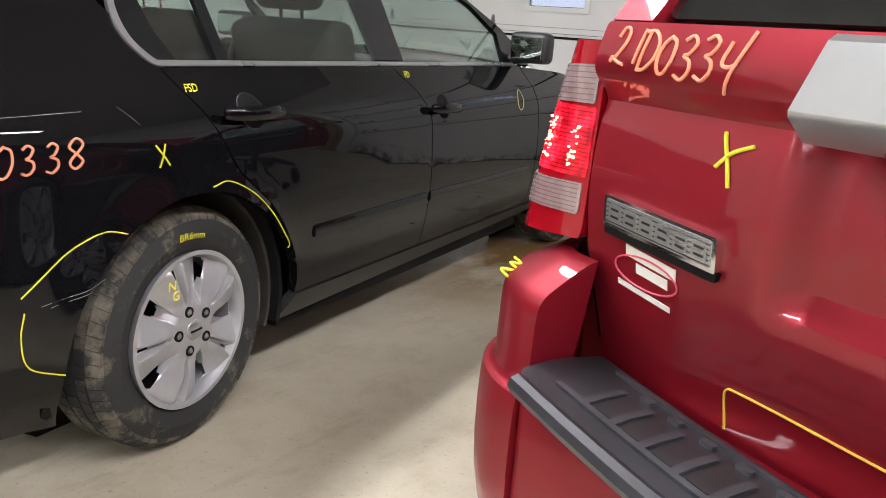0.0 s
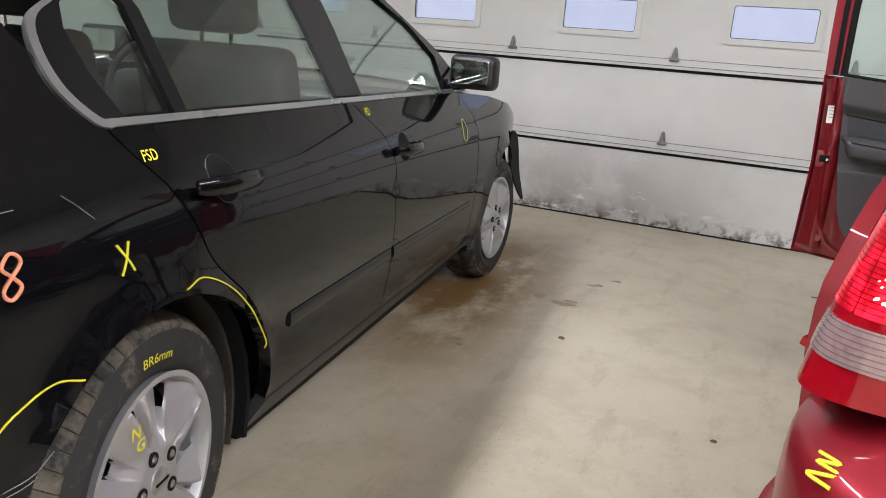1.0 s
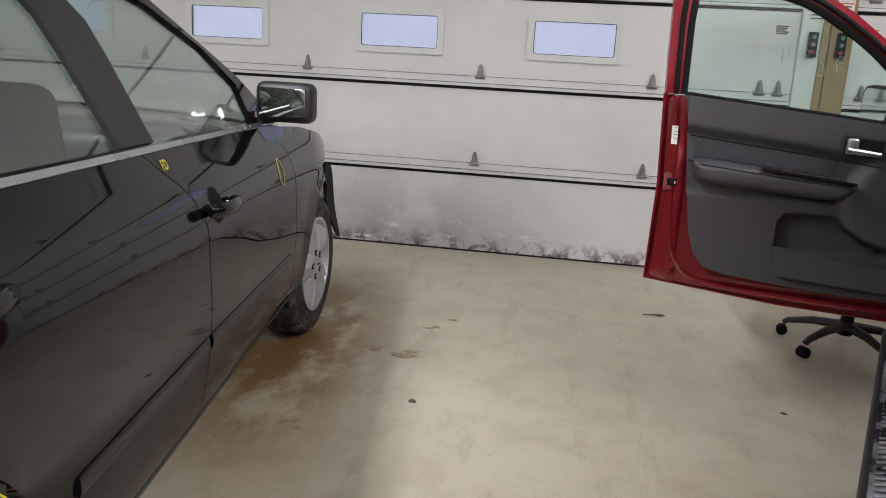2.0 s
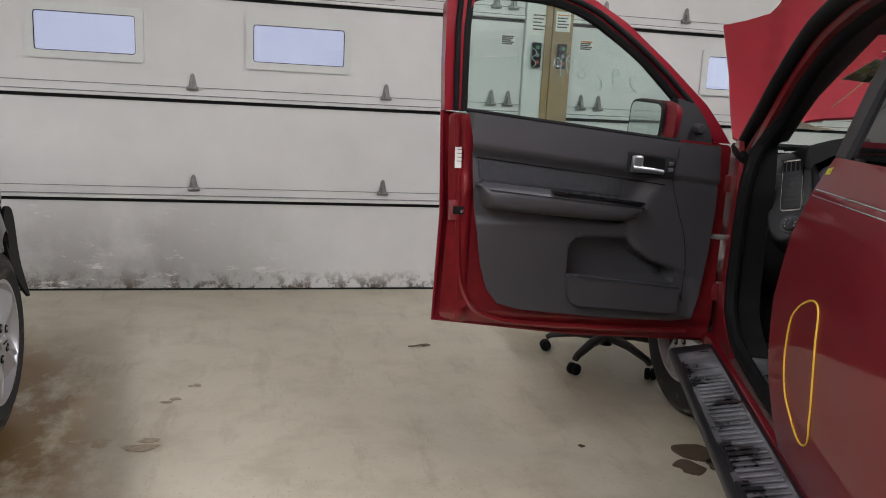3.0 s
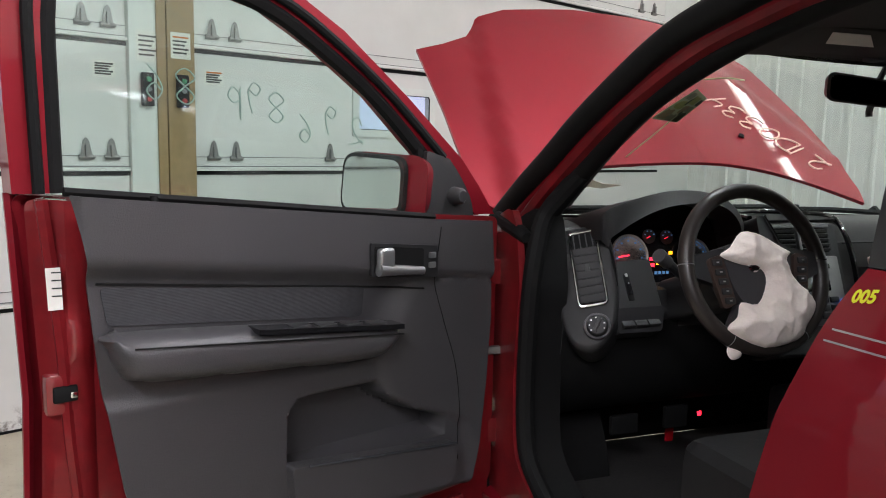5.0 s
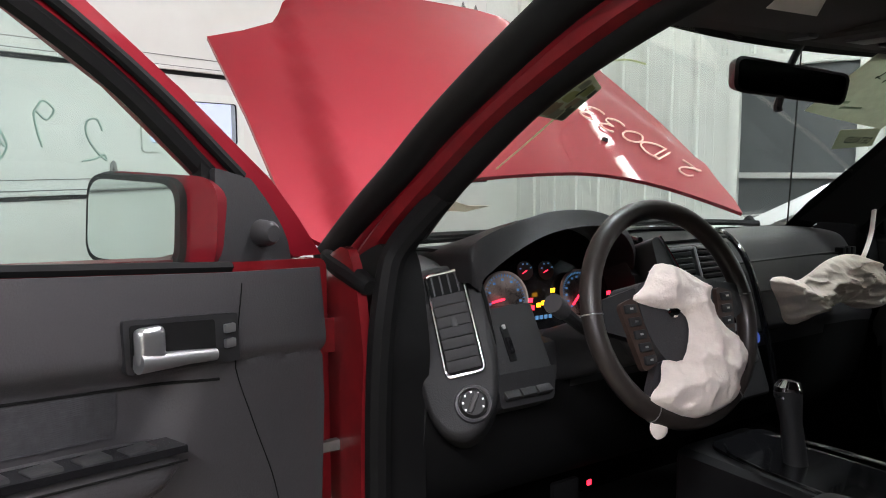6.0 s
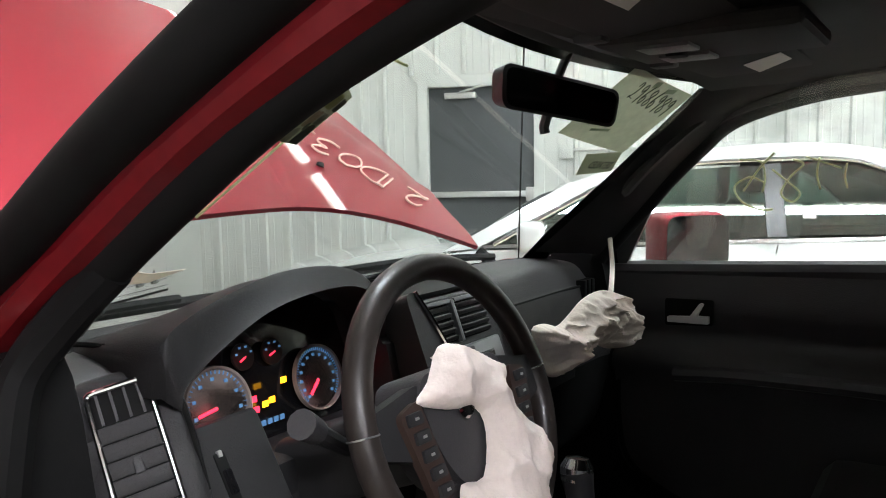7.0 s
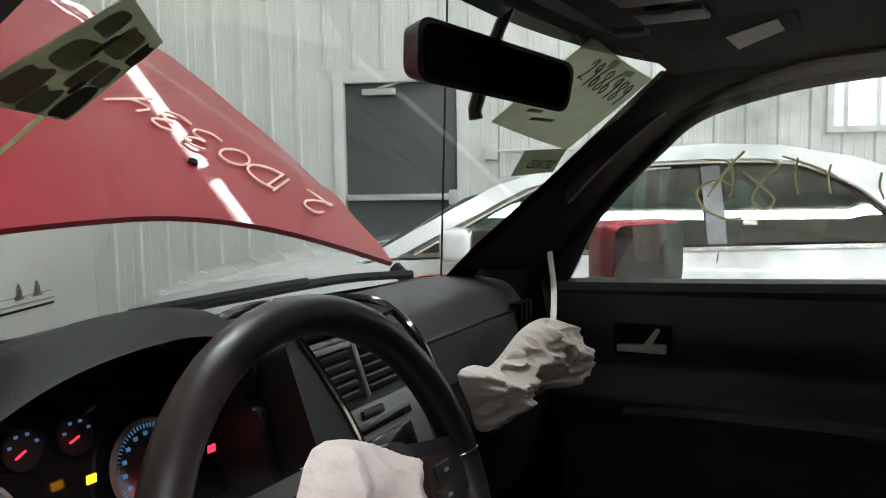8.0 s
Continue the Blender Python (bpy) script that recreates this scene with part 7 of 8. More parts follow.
dial(-0.474, 1.018, 0.049, 225, -45, 9, 188, 2.640)
dial(-0.264, 1.003, 0.047, 225, -45, 13, 222, 2.675)
dial(-0.386, 1.056, 0.019, 160, 20, 4, 205, 2.69, False)
dial(-0.334, 1.053, 0.019, 160, 20, 4, 200, 2.69, False)
for x, z, m in ((-0.338, 1.017, WARNY_M), (-0.392, 1.003, NEEDLE_M), (-0.388, 0.988, NEEDLE_M), (-0.372, 0.992, WARNY_M), (-0.360, 0.995, WARNY_M), (-0.190, 0.998, NEEDLE_M)):
    part("warning_lamp", boxed(x - 0.0048, x + 0.0048, 2.666, 2.668, z - 0.004, z + 0.004, 0.0), m, bin_)
for k in range(4):
    part("trip_figure", boxed(-0.385 + 0.011 * k, -0.378 + 0.011 * k, 2.660, 2.662, 0.966, 0.973, 0.0), BLUE_M, bin_)
# column, stalk, wheel
WM = pose(-0.334, 2.380, 1.021, -18.9, 0, -1.8)
part("column_shroud", prism(rounded([(-0.05, -0.065), (0.05, -0.065), (0.055, 0.03), (-0.055, 0.03)], 0.02), lambda u, v: tuple(WM @ Vector((u, 0.06, v - 0.005))), lambda u, v: (-0.345 + u * 1.1, 2.62, 0.925 + v * 1.1)), TRIMB_M, body)
st = part("stalk", tube(bmesh.new(), [(-0.36, 2.50, 0.955), (-0.43, 2.48, 0.985), (-0.505, 2.455, 1.030)], [0.009, 0.010, 0.011], 10), TRIMB_M, body)
part("stalk_end", tube(bmesh.new(), [(-0.500, 2.456, 1.027), (-0.530, 2.446, 1.045)], [0.014, 0.016], 12), TRIM_M, st)
part("stalk", tube(bmesh.new(), [(-0.31, 2.50, 0.965), (-0.25, 2.49, 0.985)], 0.009, 8), TRIMB_M, body)
RW = 0.170
ringp = [tuple(WM @ Vector((RW * math.cos(2 * math.pi * k / 48), 0, RW * math.sin(2 * math.pi * k / 48)))) for k in range(48)]
swl = part("steering_wheel", tube(bmesh.new(), ringp, 0.0165, 12, closed=True), LEATHER_M, body, "worn dark leather steering wheel with burst airbag")
for a in (176, 4, 238, 302):
    c = radians(a)
    part("rim_seam", lathe(bmesh.new(), [(0.0172, -0.001), (0.0176, 0.0), (0.0172, 0.001), (0.016, 0.0)], 14, WM @ pose(RW * math.cos(c), 0, RW * math.sin(c)) @ pose(0, 0, 0, 0, -a - 90, 0), True), SATIN_M, swl)
wl = lambda d, k=0.0: (lambda u, v: tuple(WM @ Vector((u, d + k * (u * u + v * v) * 6, v))))
part("hub", prism(rounded([(-0.085, 0.052), (0.085, 0.052), (0.078, -0.03), (0.045, -0.085), (-0.045, -0.085), (-0.078, -0.03)], 0.03, 5), wl(-0.012), wl(0.055)), TRIM_M, swl)
for s in (-1, 1):
    sk = part("spoke", prism(rounded([(s * 0.075, 0.045), (s * 0.168, 0.028), (s * 0.168, -0.012), (s * 0.072, -0.045)], 0.012), wl(-0.008), wl(0.012)), TRIMB_M, swl)
    pd = part("switch_pad", prism(rounded([(s * 0.092, 0.030), (s * 0.128, 0.020), (s * 0.105, -0.085), (s * 0.072, -0.075)], 0.01), wl(-0.016), wl(-0.006)), plain("brown_switch_pad", (0.055, 0.034, 0.027), 0.4), sk)
    for k in range(5):
        x, z = s * (0.108 - 0.0045 * k), 0.012 - 0.02 * k
        part("wheel_button", boxed(x - 0.012, x + 0.012, -0.021, -0.015, z - 0.007, z + 0.007, 0.003, WM), TRIMB_M, pd)
        part("button_mark", boxed(x - 0.003, x + 0.003, -0.0218, -0.0208, z - 0.0015, z + 0.0015, 0.0, WM), ALU_M, pd)
    part("lower_spoke", prism(rounded([(s * 0.022, -0.07), (s * 0.06, -0.075), (s * 0.105, -0.145), (s * 0.085, -0.155)], 0.01), wl(0.0), wl(0.016)), TRIM_M, swl)


def bag(poly, fn, depth, step, seed, folds):
    """A limp pillow over an outline, puffed and creased."""
    us, vs = [p[0] for p in poly], [p[1] for p in poly]
    cu, cv = sum(us) / len(us), sum(vs) / len(vs)
    seg = [(Vector(poly[i]), Vector(poly[(i + 1) % len(poly)])) for i in range(len(poly))]
    def dist(u, v):
        p = Vector((u, v))
        return min(((p - a) - (b - a) * max(0, min(1, (p - a).dot(b - a) / (b - a).length_squared))).length for a, b in seg)
    def f(u, v):
        d = dist(u, v)
        h = depth * min(1.0, d / (depth * 1.3)) ** 0.5
        q = Vector((u * 13 + seed, v * 13, seed * 2.0))
        r1, r2, r3 = noise.noise(q), noise.noise(q * 2.1 + Vector((3, 1, 7))), noise.noise(q * 4.3)
        crease = 0.9 * (1 - abs(r1)) ** 4 + 0.55 * (1 - abs(r2)) ** 5 + 0.22 * (1 - abs(r3)) ** 4
        return fn(u, v, h + folds * (crease - 0.55) * min(1, d / 0.010))
    bm = panel(poly, f, step, 0.0, (0, -1, 0))
    bmesh.ops.solidify(bm, geom=bm.faces[:], thickness=0.005)
    return bm


BAGW = smooth_line([(-0.035, 0.076), (0.012, 0.068), (0.06, 0.041), (0.081, 0.029), (0.066, 0.012), (0.08, -0.028), (0.114, -0.065), (0.119, -0.092), (0.09, -0.130), (0.062, -0.156), (-0.022, -0.167), (-0.098, -0.132), (-0.1, -0.117), (-0.077, -0.102), (-0.063, -0.072), (-0.021, -0.077), (0.007, -0.034), (0.0, -0.004), (-0.049, 0.007), (-0.097, 0.026), (-0.07, 0.043)], 3, True)
part("airbag", bag(BAGW, lambda u, v, h: tuple(WM @ Vector((u, -0.016 - h, v))), 0.026, 0.004, 1.0, 0.009), BAG_M, swl, "limp off-white burst airbag", angle=70)
part("airbag_tail", bag(smooth_line([(-0.10, -0.168), (-0.085, -0.150), (-0.062, -0.155), (-0.066, -0.180), (-0.09, -0.186)], 3, True), lambda u, v, h: tuple(WM @ Vector((u, 0.004 - h, v))), 0.007, 0.008, 3.0, 0.003), BAG_M, swl)
part("hub_emblem", lathe(bmesh.new(), [(0.0, 0.004), (0.012, 0.003), (0.015, 0.0)], 20, WM @ pose(-0.017, -0.018, 0.004) @ pose(0, 0, 0, 0, 0, -90)), CHROME_M, swl)
# centre stack
SM = pose(-0.005, 2.575, 0.965, -20, 0, 0)
stack = part("dash_tower", boxed(-0.125, 0.135, 0.0, 0.10, -0.20, 0.135, 0.012, SM, 3), TRIMB_M, dash)
part("stack_wing", prism(rounded([(-0.135, 0.145), (-0.112, 0.150), (-0.060, 0.02), (-0.055, -0.10), (-0.135, -0.10)], 0.012), lambda u, v: tuple(SM @ Vector((u, -0.022, v))), lambda u, v: tuple(SM @ Vector((u, 0.05, v)))), DASH_M, stack)
part("wing_chrome", tube(bmesh.new(), [tuple(SM @ Vector((u, -0.024, v))) for u, v in smooth_line([(-0.112, 0.148), (-0.085, 0.09), (-0.062, 0.02), (-0.055, -0.07)], 5)], 0.0035, 6), CHROME_M, stack)
part("stack_face", boxed(-0.10, 0.115, -0.006, 0.01, -0.13, 0.045, 0.006, SM), SILVERP_M, stack)
for s in (-1, 1):
    v = part("vent_well", boxed(s * 0.053 - 0.045, s * 0.053 + 0.045, -0.004, 0.02, 0.055, 0.120, 0.006, SM), SEAL_M, stack)
    for k in range(5):
        part("vent_slat", boxed(s * 0.053 - 0.043, s * 0.053 + 0.043, -0.008, 0.010, -0.0035, 0.0035, 0.001, SM @ pose(0, 0, 0.064 + 0.0125 * k, 25)), DASH_M, v)
    part("vent_rim", boxed(s * 0.053 - 0.047, s * 0.053 + 0.047, -0.010, -0.003, 0.119, 0.126, 0.002, SM), SILVERP_M, v)
part("vent_bridge", boxed(-0.005, 0.005, -0.010, 0.01, 0.052, 0.125, 0.004, SM), SILVERP_M, stack)
part("disc_slot", boxed(-0.06, 0.08, -0.009, -0.004, 0.012, 0.024, 0.002, SM), GLOSS_M, stack)
part("hazard_button", boxed(-0.025, 0.02, -0.012, -0.004, 0.028, 0.040, 0.003, SM), TRIMB_M, stack)
part("radio_display", boxed(-0.05, 0.07, -0.010, -0.004, -0.045, 0.004, 0.003, SM), GLOSS_M, stack)
for r in range(3):
    for c in range(5):
        part("radio_button", boxed(-0.075 + 0.034 * c, -0.048 + 0.034 * c, -0.011, -0.004, -0.075 - 0.02 * r, -0.060 - 0.02 * r, 0.003, SM), TRIMB_M, stack)
part("start_dial", lathe(bmesh.new(), [(0.0, 0.014), (0.013, 0.013), (0.016, 0.0)], 20, SM @ pose(0.105, -0.006, -0.08) @ pose(0, 0, 0, 0, 0, -90)), glowing("dim_blue_dial", (0.03, 0.06, 0.25), 0.8), stack)
part("tray_rim", tube(bmesh.new(), smooth_line([(-0.11, 2.66, 1.10), (-0.09, 2.75, 1.104), (0.0, 2.815, 1.104), (0.10, 2.83, 1.102), (0.18, 2.79, 1.100), (0.205, 2.73, 1.100), (0.18, 2.665, 1.092), (0.155, 2.605, 1.055), (0.155, 2.57, 0.98), (0.15, 2.53, 0.86), (0.145, 2.51, 0.78)], 5), 0.007, 8), GLOSS_M, stack)
part("tray_well", panel(smooth_line([(-0.10, 2.65), (-0.08, 2.745), (0.0, 2.805), (0.10, 2.82), (0.17, 2.785), (0.195, 2.73), (0.165, 2.655)], 4, True), lambda u, v: (u, v, 1.0955), 0.1, 0.006, (0, 0, 1)), SEAL_M, stack)
# passenger side of the dash
part("dash_seam", tube(bmesh.new(), [(x, 2.632 - 0.02 * max(0, x - 0.5), 1.033 - 0.35 * max(0, x - 0.5) ** 2) for x in [0.17 + 0.04 * i for i in range(12)]], 0.003, 6), SEAL_M, dash)
part("airbag_flap", prism(rounded([(0.19, -0.03), (0.34, -0.03), (0.36, 0.03), (0.18, 0.02)], 0.004), lambda u, v: (u, 2.600 + v * 0.3, 1.005 + v), lambda u, v: (u, 2.605 + v * 0.3, 1.000 + v)), DASH_M, dash)
part("glovebox_line", tube(bmesh.new(), [(0.18, 2.585, 0.885), (0.62, 2.60, 0.89)], 0.003, 6), SEAL_M, dash)
for k in range(3):
    part("side_vent_slat", boxed(0.565 + 0.022 * k, 0.580 + 0.022 * k, 2.618, 2.64, 0.985, 1.045, 0.002), SEAL_M, dash)
BAGP = smooth_line([(0.185, 1.030), (0.225, 1.038), (0.262, 1.024), (0.300, 1.042), (0.345, 1.072), (0.395, 1.086), (0.445, 1.082), (0.490, 1.055), (0.515, 1.010), (0.512, 0.960), (0.490, 0.925), (0.440, 0.930), (0.395, 0.950), (0.345, 0.945), (0.300, 0.925), (0.262, 0.902), (0.230, 0.915), (0.215, 0.960)], 3, True)
part("airbag", bag(BAGP, lambda u, v, h: (0.195 + (u - 0.2) * 1.02, 2.555 - 0.16 * (u - 0.2) - h, 0.972 + (v - 0.99) * 0.80 + 0.03 * h), 0.055, 0.004, 5.0, 0.030), BAG_M, dash, "limp crumpled cream passenger airbag", angle=80)

sb = bmesh.new()
tube(sb, smooth_line([(0.657, 2.595, 1.150), (0.625, 2.580, 1.125), (0.575, 2.556, 1.090), (0.525, 2.537, 1.060), (0.480, 2.522, 1.036)], 5), 0.0055, 8, 0.35)
part("hanging_strap", sb, BAG_M, body, "cream strap hanging from the pillar")
# console and shifter
con = part("centre_console", box(boxed(-0.115, 0.115, 1.55, 2.56, 0.43, 0.70, 0.03, None, 3), -0.10, 0.10, 1.55, 1.95, 0.70, 0.80, 0.03, None, 3), CLADB_M, body)
part("console_plate", panel(rounded([(-0.09, 2.05), (0.09, 2.05), (0.085, 2.50), (-0.085, 2.50)], 0.03), lambda u, y: (u, y, 0.704 + 0.10 * max(0, y - 2.40)), 0.08, 0.006, (0, 0, 1)), GLOSS_M, con)
part("plate_chrome", tube(bmesh.new(), [(u, y, 0.709) for u, y in smooth_line([(-0.09, 2.05), (0.09, 2.05), (0.085, 2.45), (-0.085, 2.45)], 4, True)], 0.004, 6, closed=True), CHROME_M, con)
sh = part("shifter", tube(bmesh.new(), [(-0.01, 2.36, 0.70), (-0.008, 2.375, 0.78), (-0.006, 2.385, 0.835)], [0.022, 0.020, 0.026], 12), TRIMB_M, con)
part("shifter_cap", lathe(bmesh.new(), [(0.0, 0.028), (0.018, 0.024), (0.026, 0.010), (0.024, -0.01)], 20, pose(-0.006, 2.385, 0.83, 0, -80, 0)), CHROME_M, sh)
# pedals and small glints
part("pedal", boxed(-0.30, -0.23, 2.70, 2.715, 0.55, 0.61, 0.006, None), SEAL_M, body)
part("pedal", boxed(-0.46, -0.38, 2.70, 2.715, 0.55, 0.60, 0.006, None), SEAL_M, body)
part("red_indicator", boxed(-0.155, -0.142, 2.755, 2.758, 0.553, 0.566, 0.002), NEEDLE_M, body)
part("red_reflector", boxed(-0.27, -0.245, 2.735, 2.74, 0.50, 0.56, 0.004), REDLENS_M, body)
part("floor_scrap", boxed(-0.63, -0.60, 2.20, 2.225, 0.473, 0.490, 0.006), PAPER_M, body)
seat(suv, -0.37, 1.74, 0.58, DARKSEAT_M, 0.60, 0.50)
seat(suv, 0.37, 1.62, 0.56, DARKSEAT_M, 0.60, 0.50)
part("rear_bench", box(boxed(-0.60, 0.60, 0.85, 1.30, 0.58, 0.74, 0.05), -0.60, 0.60, -0.08, 0.08, 0, 0.62, 0.05, pose(0, 0.82, 0.68, 14), 3), DARKSEAT_M, body)
# passenger door, closed
PD = [(1.78, 0.48), (2.66, 0.48), (2.70, 0.80), (2.70, 1.055), (2.60, 1.062), (1.70, 1.10), (1.80, 0.80)]
def pdfn(y, z):
    x = 0.735 - 0.03 * ss((z - 0.93) / 0.03) - 0.035 * ss((0.05 - abs(z - 0.84)) / 0.03)
    return (x, y, z)


pdr = part("passenger_door", panel([(1.70, 0.46), (2.715, 0.43), (2.73, 0.80), (2.735, 1.06), (2.60, 1.066), (1.66, 1.105)], sr, 0.06, 0.05, (1, 0, 0)), RED_M, body)
part("door_trim", panel(PD, pdfn, 0.025, 0.01, (-1, 0, 0)), TRIM_M, pdr, angle=50)
part("belt_ledge", tube(bmesh.new(), [(0.725, 2.66, 1.052), (0.722, 2.2, 1.072), (0.718, 1.68, 1.096)], 0.022, 8), TRIM_M, pdr)
part("pull_ledge", tube(bmesh.new(), smooth_line([(0.70, 2.45, 0.82), (0.685, 2.30, 0.835), (0.68, 2.05, 0.84), (0.69, 1.85, 0.83)], 4), 0.018, 8), TRIM_M, pdr)
bz = part("handle_bezel", panel(rounded([(2.475, 0.997), (2.365, 0.999), (2.365, 0.940), (2.475, 0.934)], 0.006), lambda y, z: (0.699, y, z), 0.06, 0.01, (-1, 0, 0)), SEAL_M, pdr)
part("chrome_lever", prism(rounded([(2.466, 0.957), (2.415, 0.960), (2.392, 0.992), (2.384, 0.990), (2.398, 0.962), (2.372, 0.962), (2.372, 0.945), (2.466, 0.944)], 0.003), lambda y, z: (0.686, y, z), lambda y, z: (0.6975, y, z)), ALU_M, bz, "chrome pull lever")
part("door_glass", panel([(1.72, 1.07), (2.66, 1.045), (2.60, 1.20), (2.42, 1.41), (2.20, 1.48), (1.66, 1.51)], lambda y, z: (0.742 - 0.30 * (z - 1.06), y, z), 0.12, 0.005, (1, 0, 0)), HAZY_M, pdr)
part("mirror_sail", panel([(2.585, 1.058), (2.72, 1.07), (2.50, 1.23), (2.505, 1.20)], lambda y, z: (0.738 - 0.30 * (z - 1.06), y, z), 0.06, 0.02, (1, 0, 0)), TRIM_M, pdr)
pm = pose(0.885, 2.475, 1.115, 0, 0, -40)
pmr = part("door_mirror", boxed(-0.10, 0.10, -0.03, 0.06, -0.075, 0.075, 0.034, pm, 4), RED_M, pdr, "red passenger door mirror")
# grimy glass; its dark mottled tint also stands in for dark reflections
part("mirror_glass", panel(rounded([(-0.084, -0.066), (0.094, -0.066), (0.094, 0.066), (-0.080, 0.066)], 0.028), lambda u, v: tuple(pm @ Vector((u, -0.0315, v))), 0.1, 0.002, (0, -1, 0)), plain("grimy_dark_reflection_glass", (0.12, 0.135, 0.125), 0.06, 1.0, vary=0.6, grain=12), pmr)
part("mirror_foot", boxed(0.74, 0.80, 2.48, 2.56, 1.045, 1.075, 0.01), CLADB_M, pmr)
PEN_G = thin_paper("pale_pen_on_glass", (0.85, 0.86, 0.62))
pgl = lambda u, v: (0.737 - 0.30 * (v - 1.06), u, v)
for pts in ([(2.256, 1.263), (2.285, 1.275), (2.318, 1.255), (2.305, 1.222), (2.270, 1.205), (2.242, 1.206)], [(2.305, 1.312), (2.262, 1.306), (2.256, 1.270), (2.262, 1.243)], [(2.300, 1.245), (2.268, 1.290), (2.235, 1.325)], [(2.240, 1.290), (2.215, 1.268), (2.188, 1.240), (2.205, 1.222), (2.225, 1.240), (2.205, 1.275), (2.180, 1.300), (2.200, 1.310)], [(2.150, 1.312), (2.155, 1.280), (2.150, 1.248)], [(2.175, 1.315), (2.135, 1.300), (2.110, 1.290)], [(2.100, 1.300), (2.104, 1.275), (2.100, 1.250)], [(2.025, 1.285), (2.028, 1.262), (2.020, 1.240)]):
    stroke("pen_scribble", pdr, pts, PEN_G, pgl, 0.0022, 5)
part("grab_handle", tube(bmesh.new(), smooth_line([(0.625, 2.55, 1.24), (0.59, 2.525, 1.26), (0.575, 2.455, 1.325), (0.58, 2.385, 1.385), (0.615, 2.355, 1.41)], 5), 0.015, 8), TRIMB_M, body)

# ---- white car beyond ----
WC = pose(2.42, 2.55, 0, 0, 0, 0)
wcar = thing("white_car", WC, "clean white four-door car parked by the siding wall", "car")
WSIDE = table([0.2, 0.3, 0.5, 0.75, 0.9, 1.0, 1.2, 1.36, 1.44], [0.10, 0.04, 0.0, -0.005, 0.01, 0.04, 0.14, 0.23, 0.33])
def wsd(y, z):
    x = WSIDE(z) + 0.10 * max(0, y - 1.5) ** 2 * 0.5 + 0.2 * max(0, -1.2 - y) ** 2
    return (x, y, z)


WBODY = [(-1.70, 0.30), (-1.42, 0.30)] + arc(-1.05, 0.33, 0.38, 175, 5, 18) + [(-0.6, 0.25), (1.25, 0.25)] + arc(1.68, 0.33, 0.38, 175, 5, 18) + [(2.2, 0.30), (2.42, 0.45), (2.40, 0.72), (2.1, 0.83), (1.6, 0.92), (1.2, 0.975), (-0.6, 1.02), (-1.3, 1.06), (-1.72, 1.02)]
wo = lambda d, s=1: (lambda u, v: (lambda p: ((p[0] + d) if s > 0 else 1.76 - p[0] - d, p[1], p[2]))(wsd(u, v)))
for s in (1, -1):
    o = (-s, 0, 0)
    part("body_side", panel(WBODY, wo(0, s), 0.08, 0.02, o), WHITECAR_M, wcar)
    part("belt_trim", panel([(-0.74, 1.022), (1.15, 0.985), (1.15, 1.0), (-0.74, 1.037)], wo(-0.006, s), 0.1, 0.01, o), CHROME_M, wcar)
    part("front_window", panel([(0.02, 1.03), (0.02, 1.31), (0.35, 1.30), (0.65, 1.22), (1.02, 1.04), (1.05, 1.005)], wo(0.008, s), 0.1, 0.004, o), GREYGLASS_M, wcar)
    part("rear_window", panel([(-0.06, 1.035), (-0.06, 1.322), (-0.30, 1.315), (-0.40, 1.287), (-0.52, 1.222), (-0.64, 1.115), (-0.70, 1.04)], wo(0.008, s), 0.1, 0.004, o), GREYGLASS_M, wcar)
    part("b_pillar", panel([(-0.055, 1.03), (0.015, 1.03), (0.015, 1.315), (-0.055, 1.32)], wo(0.002, s), 0.1, 0.01, o), plain("satin_grey_pillar", (0.055, 0.055, 0.055), 0.3), wcar)
    part("window_surround", tube(bmesh.new(), [wo(-0.004, s)(y, z) for y, z in smooth_line([(1.10, 1.0), (0.66, 1.232), (0.36, 1.315), (-0.06, 1.335), (-0.30, 1.328), (-0.41, 1.298), (-0.53, 1.232), (-0.65, 1.122), (-0.73, 1.035)], 4)], 0.009, 8), CHROME_M, wcar)
    part("roof_rail", panel([(-1.35, 1.06), (-0.74, 1.035), (-0.66, 1.125), (-0.54, 1.236), (-0.42, 1.303), (-0.30, 1.333), (-0.06, 1.340), (0.36, 1.322), (0.68, 1.24), (1.17, 0.985), (1.32, 0.97), (0.80, 1.25), (0.40, 1.375), (-0.05, 1.405), (-0.30, 1.395), (-0.55, 1.345), (-0.95, 1.20)], wo(0.0, s), 0.06, 0.015, o), WHITECAR_M, wcar)
    part("door_gap", tube(bmesh.new(), [wo(-0.001, s)(y, z) for y, z in ((-0.02, 1.0), (0.03, 0.8), (0.02, 0.35))], 0.003, 6), SEAL_M, wcar)
    part("side_mirror", boxed(-0.085, 0.085, -0.05, 0.06, -0.06, 0.06, 0.035, pose(-0.09 if s > 0 else 1.85, 0.92, 1.045), 4), WHITECAR_M, wcar)
    for c in (-1.05, 1.68):
        wheel(wcar, (0.125 if s > 0 else 1.635, c, 0.325), 0.32, 0.205, 0.20, 5, -s, SILVER_M, 0, False)
WZ = table([-1.75, -1.3, -0.95, -0.5, 0.0, 0.4, 0.8, 1.3, 1.8, 2.2, 2.42], [1.02, 1.07, 1.21, 1.365, 1.42, 1.39, 1.265, 0.99, 0.93, 0.85, 0.72])
def wtop(u, y):
    z = WZ(y)
    x = wsd(y, min(z - 0.01, 1.40))[0]
    return (0.88 + u * (0.88 - x), y, z + 0.05 * (1 - u * u) - 0.03)


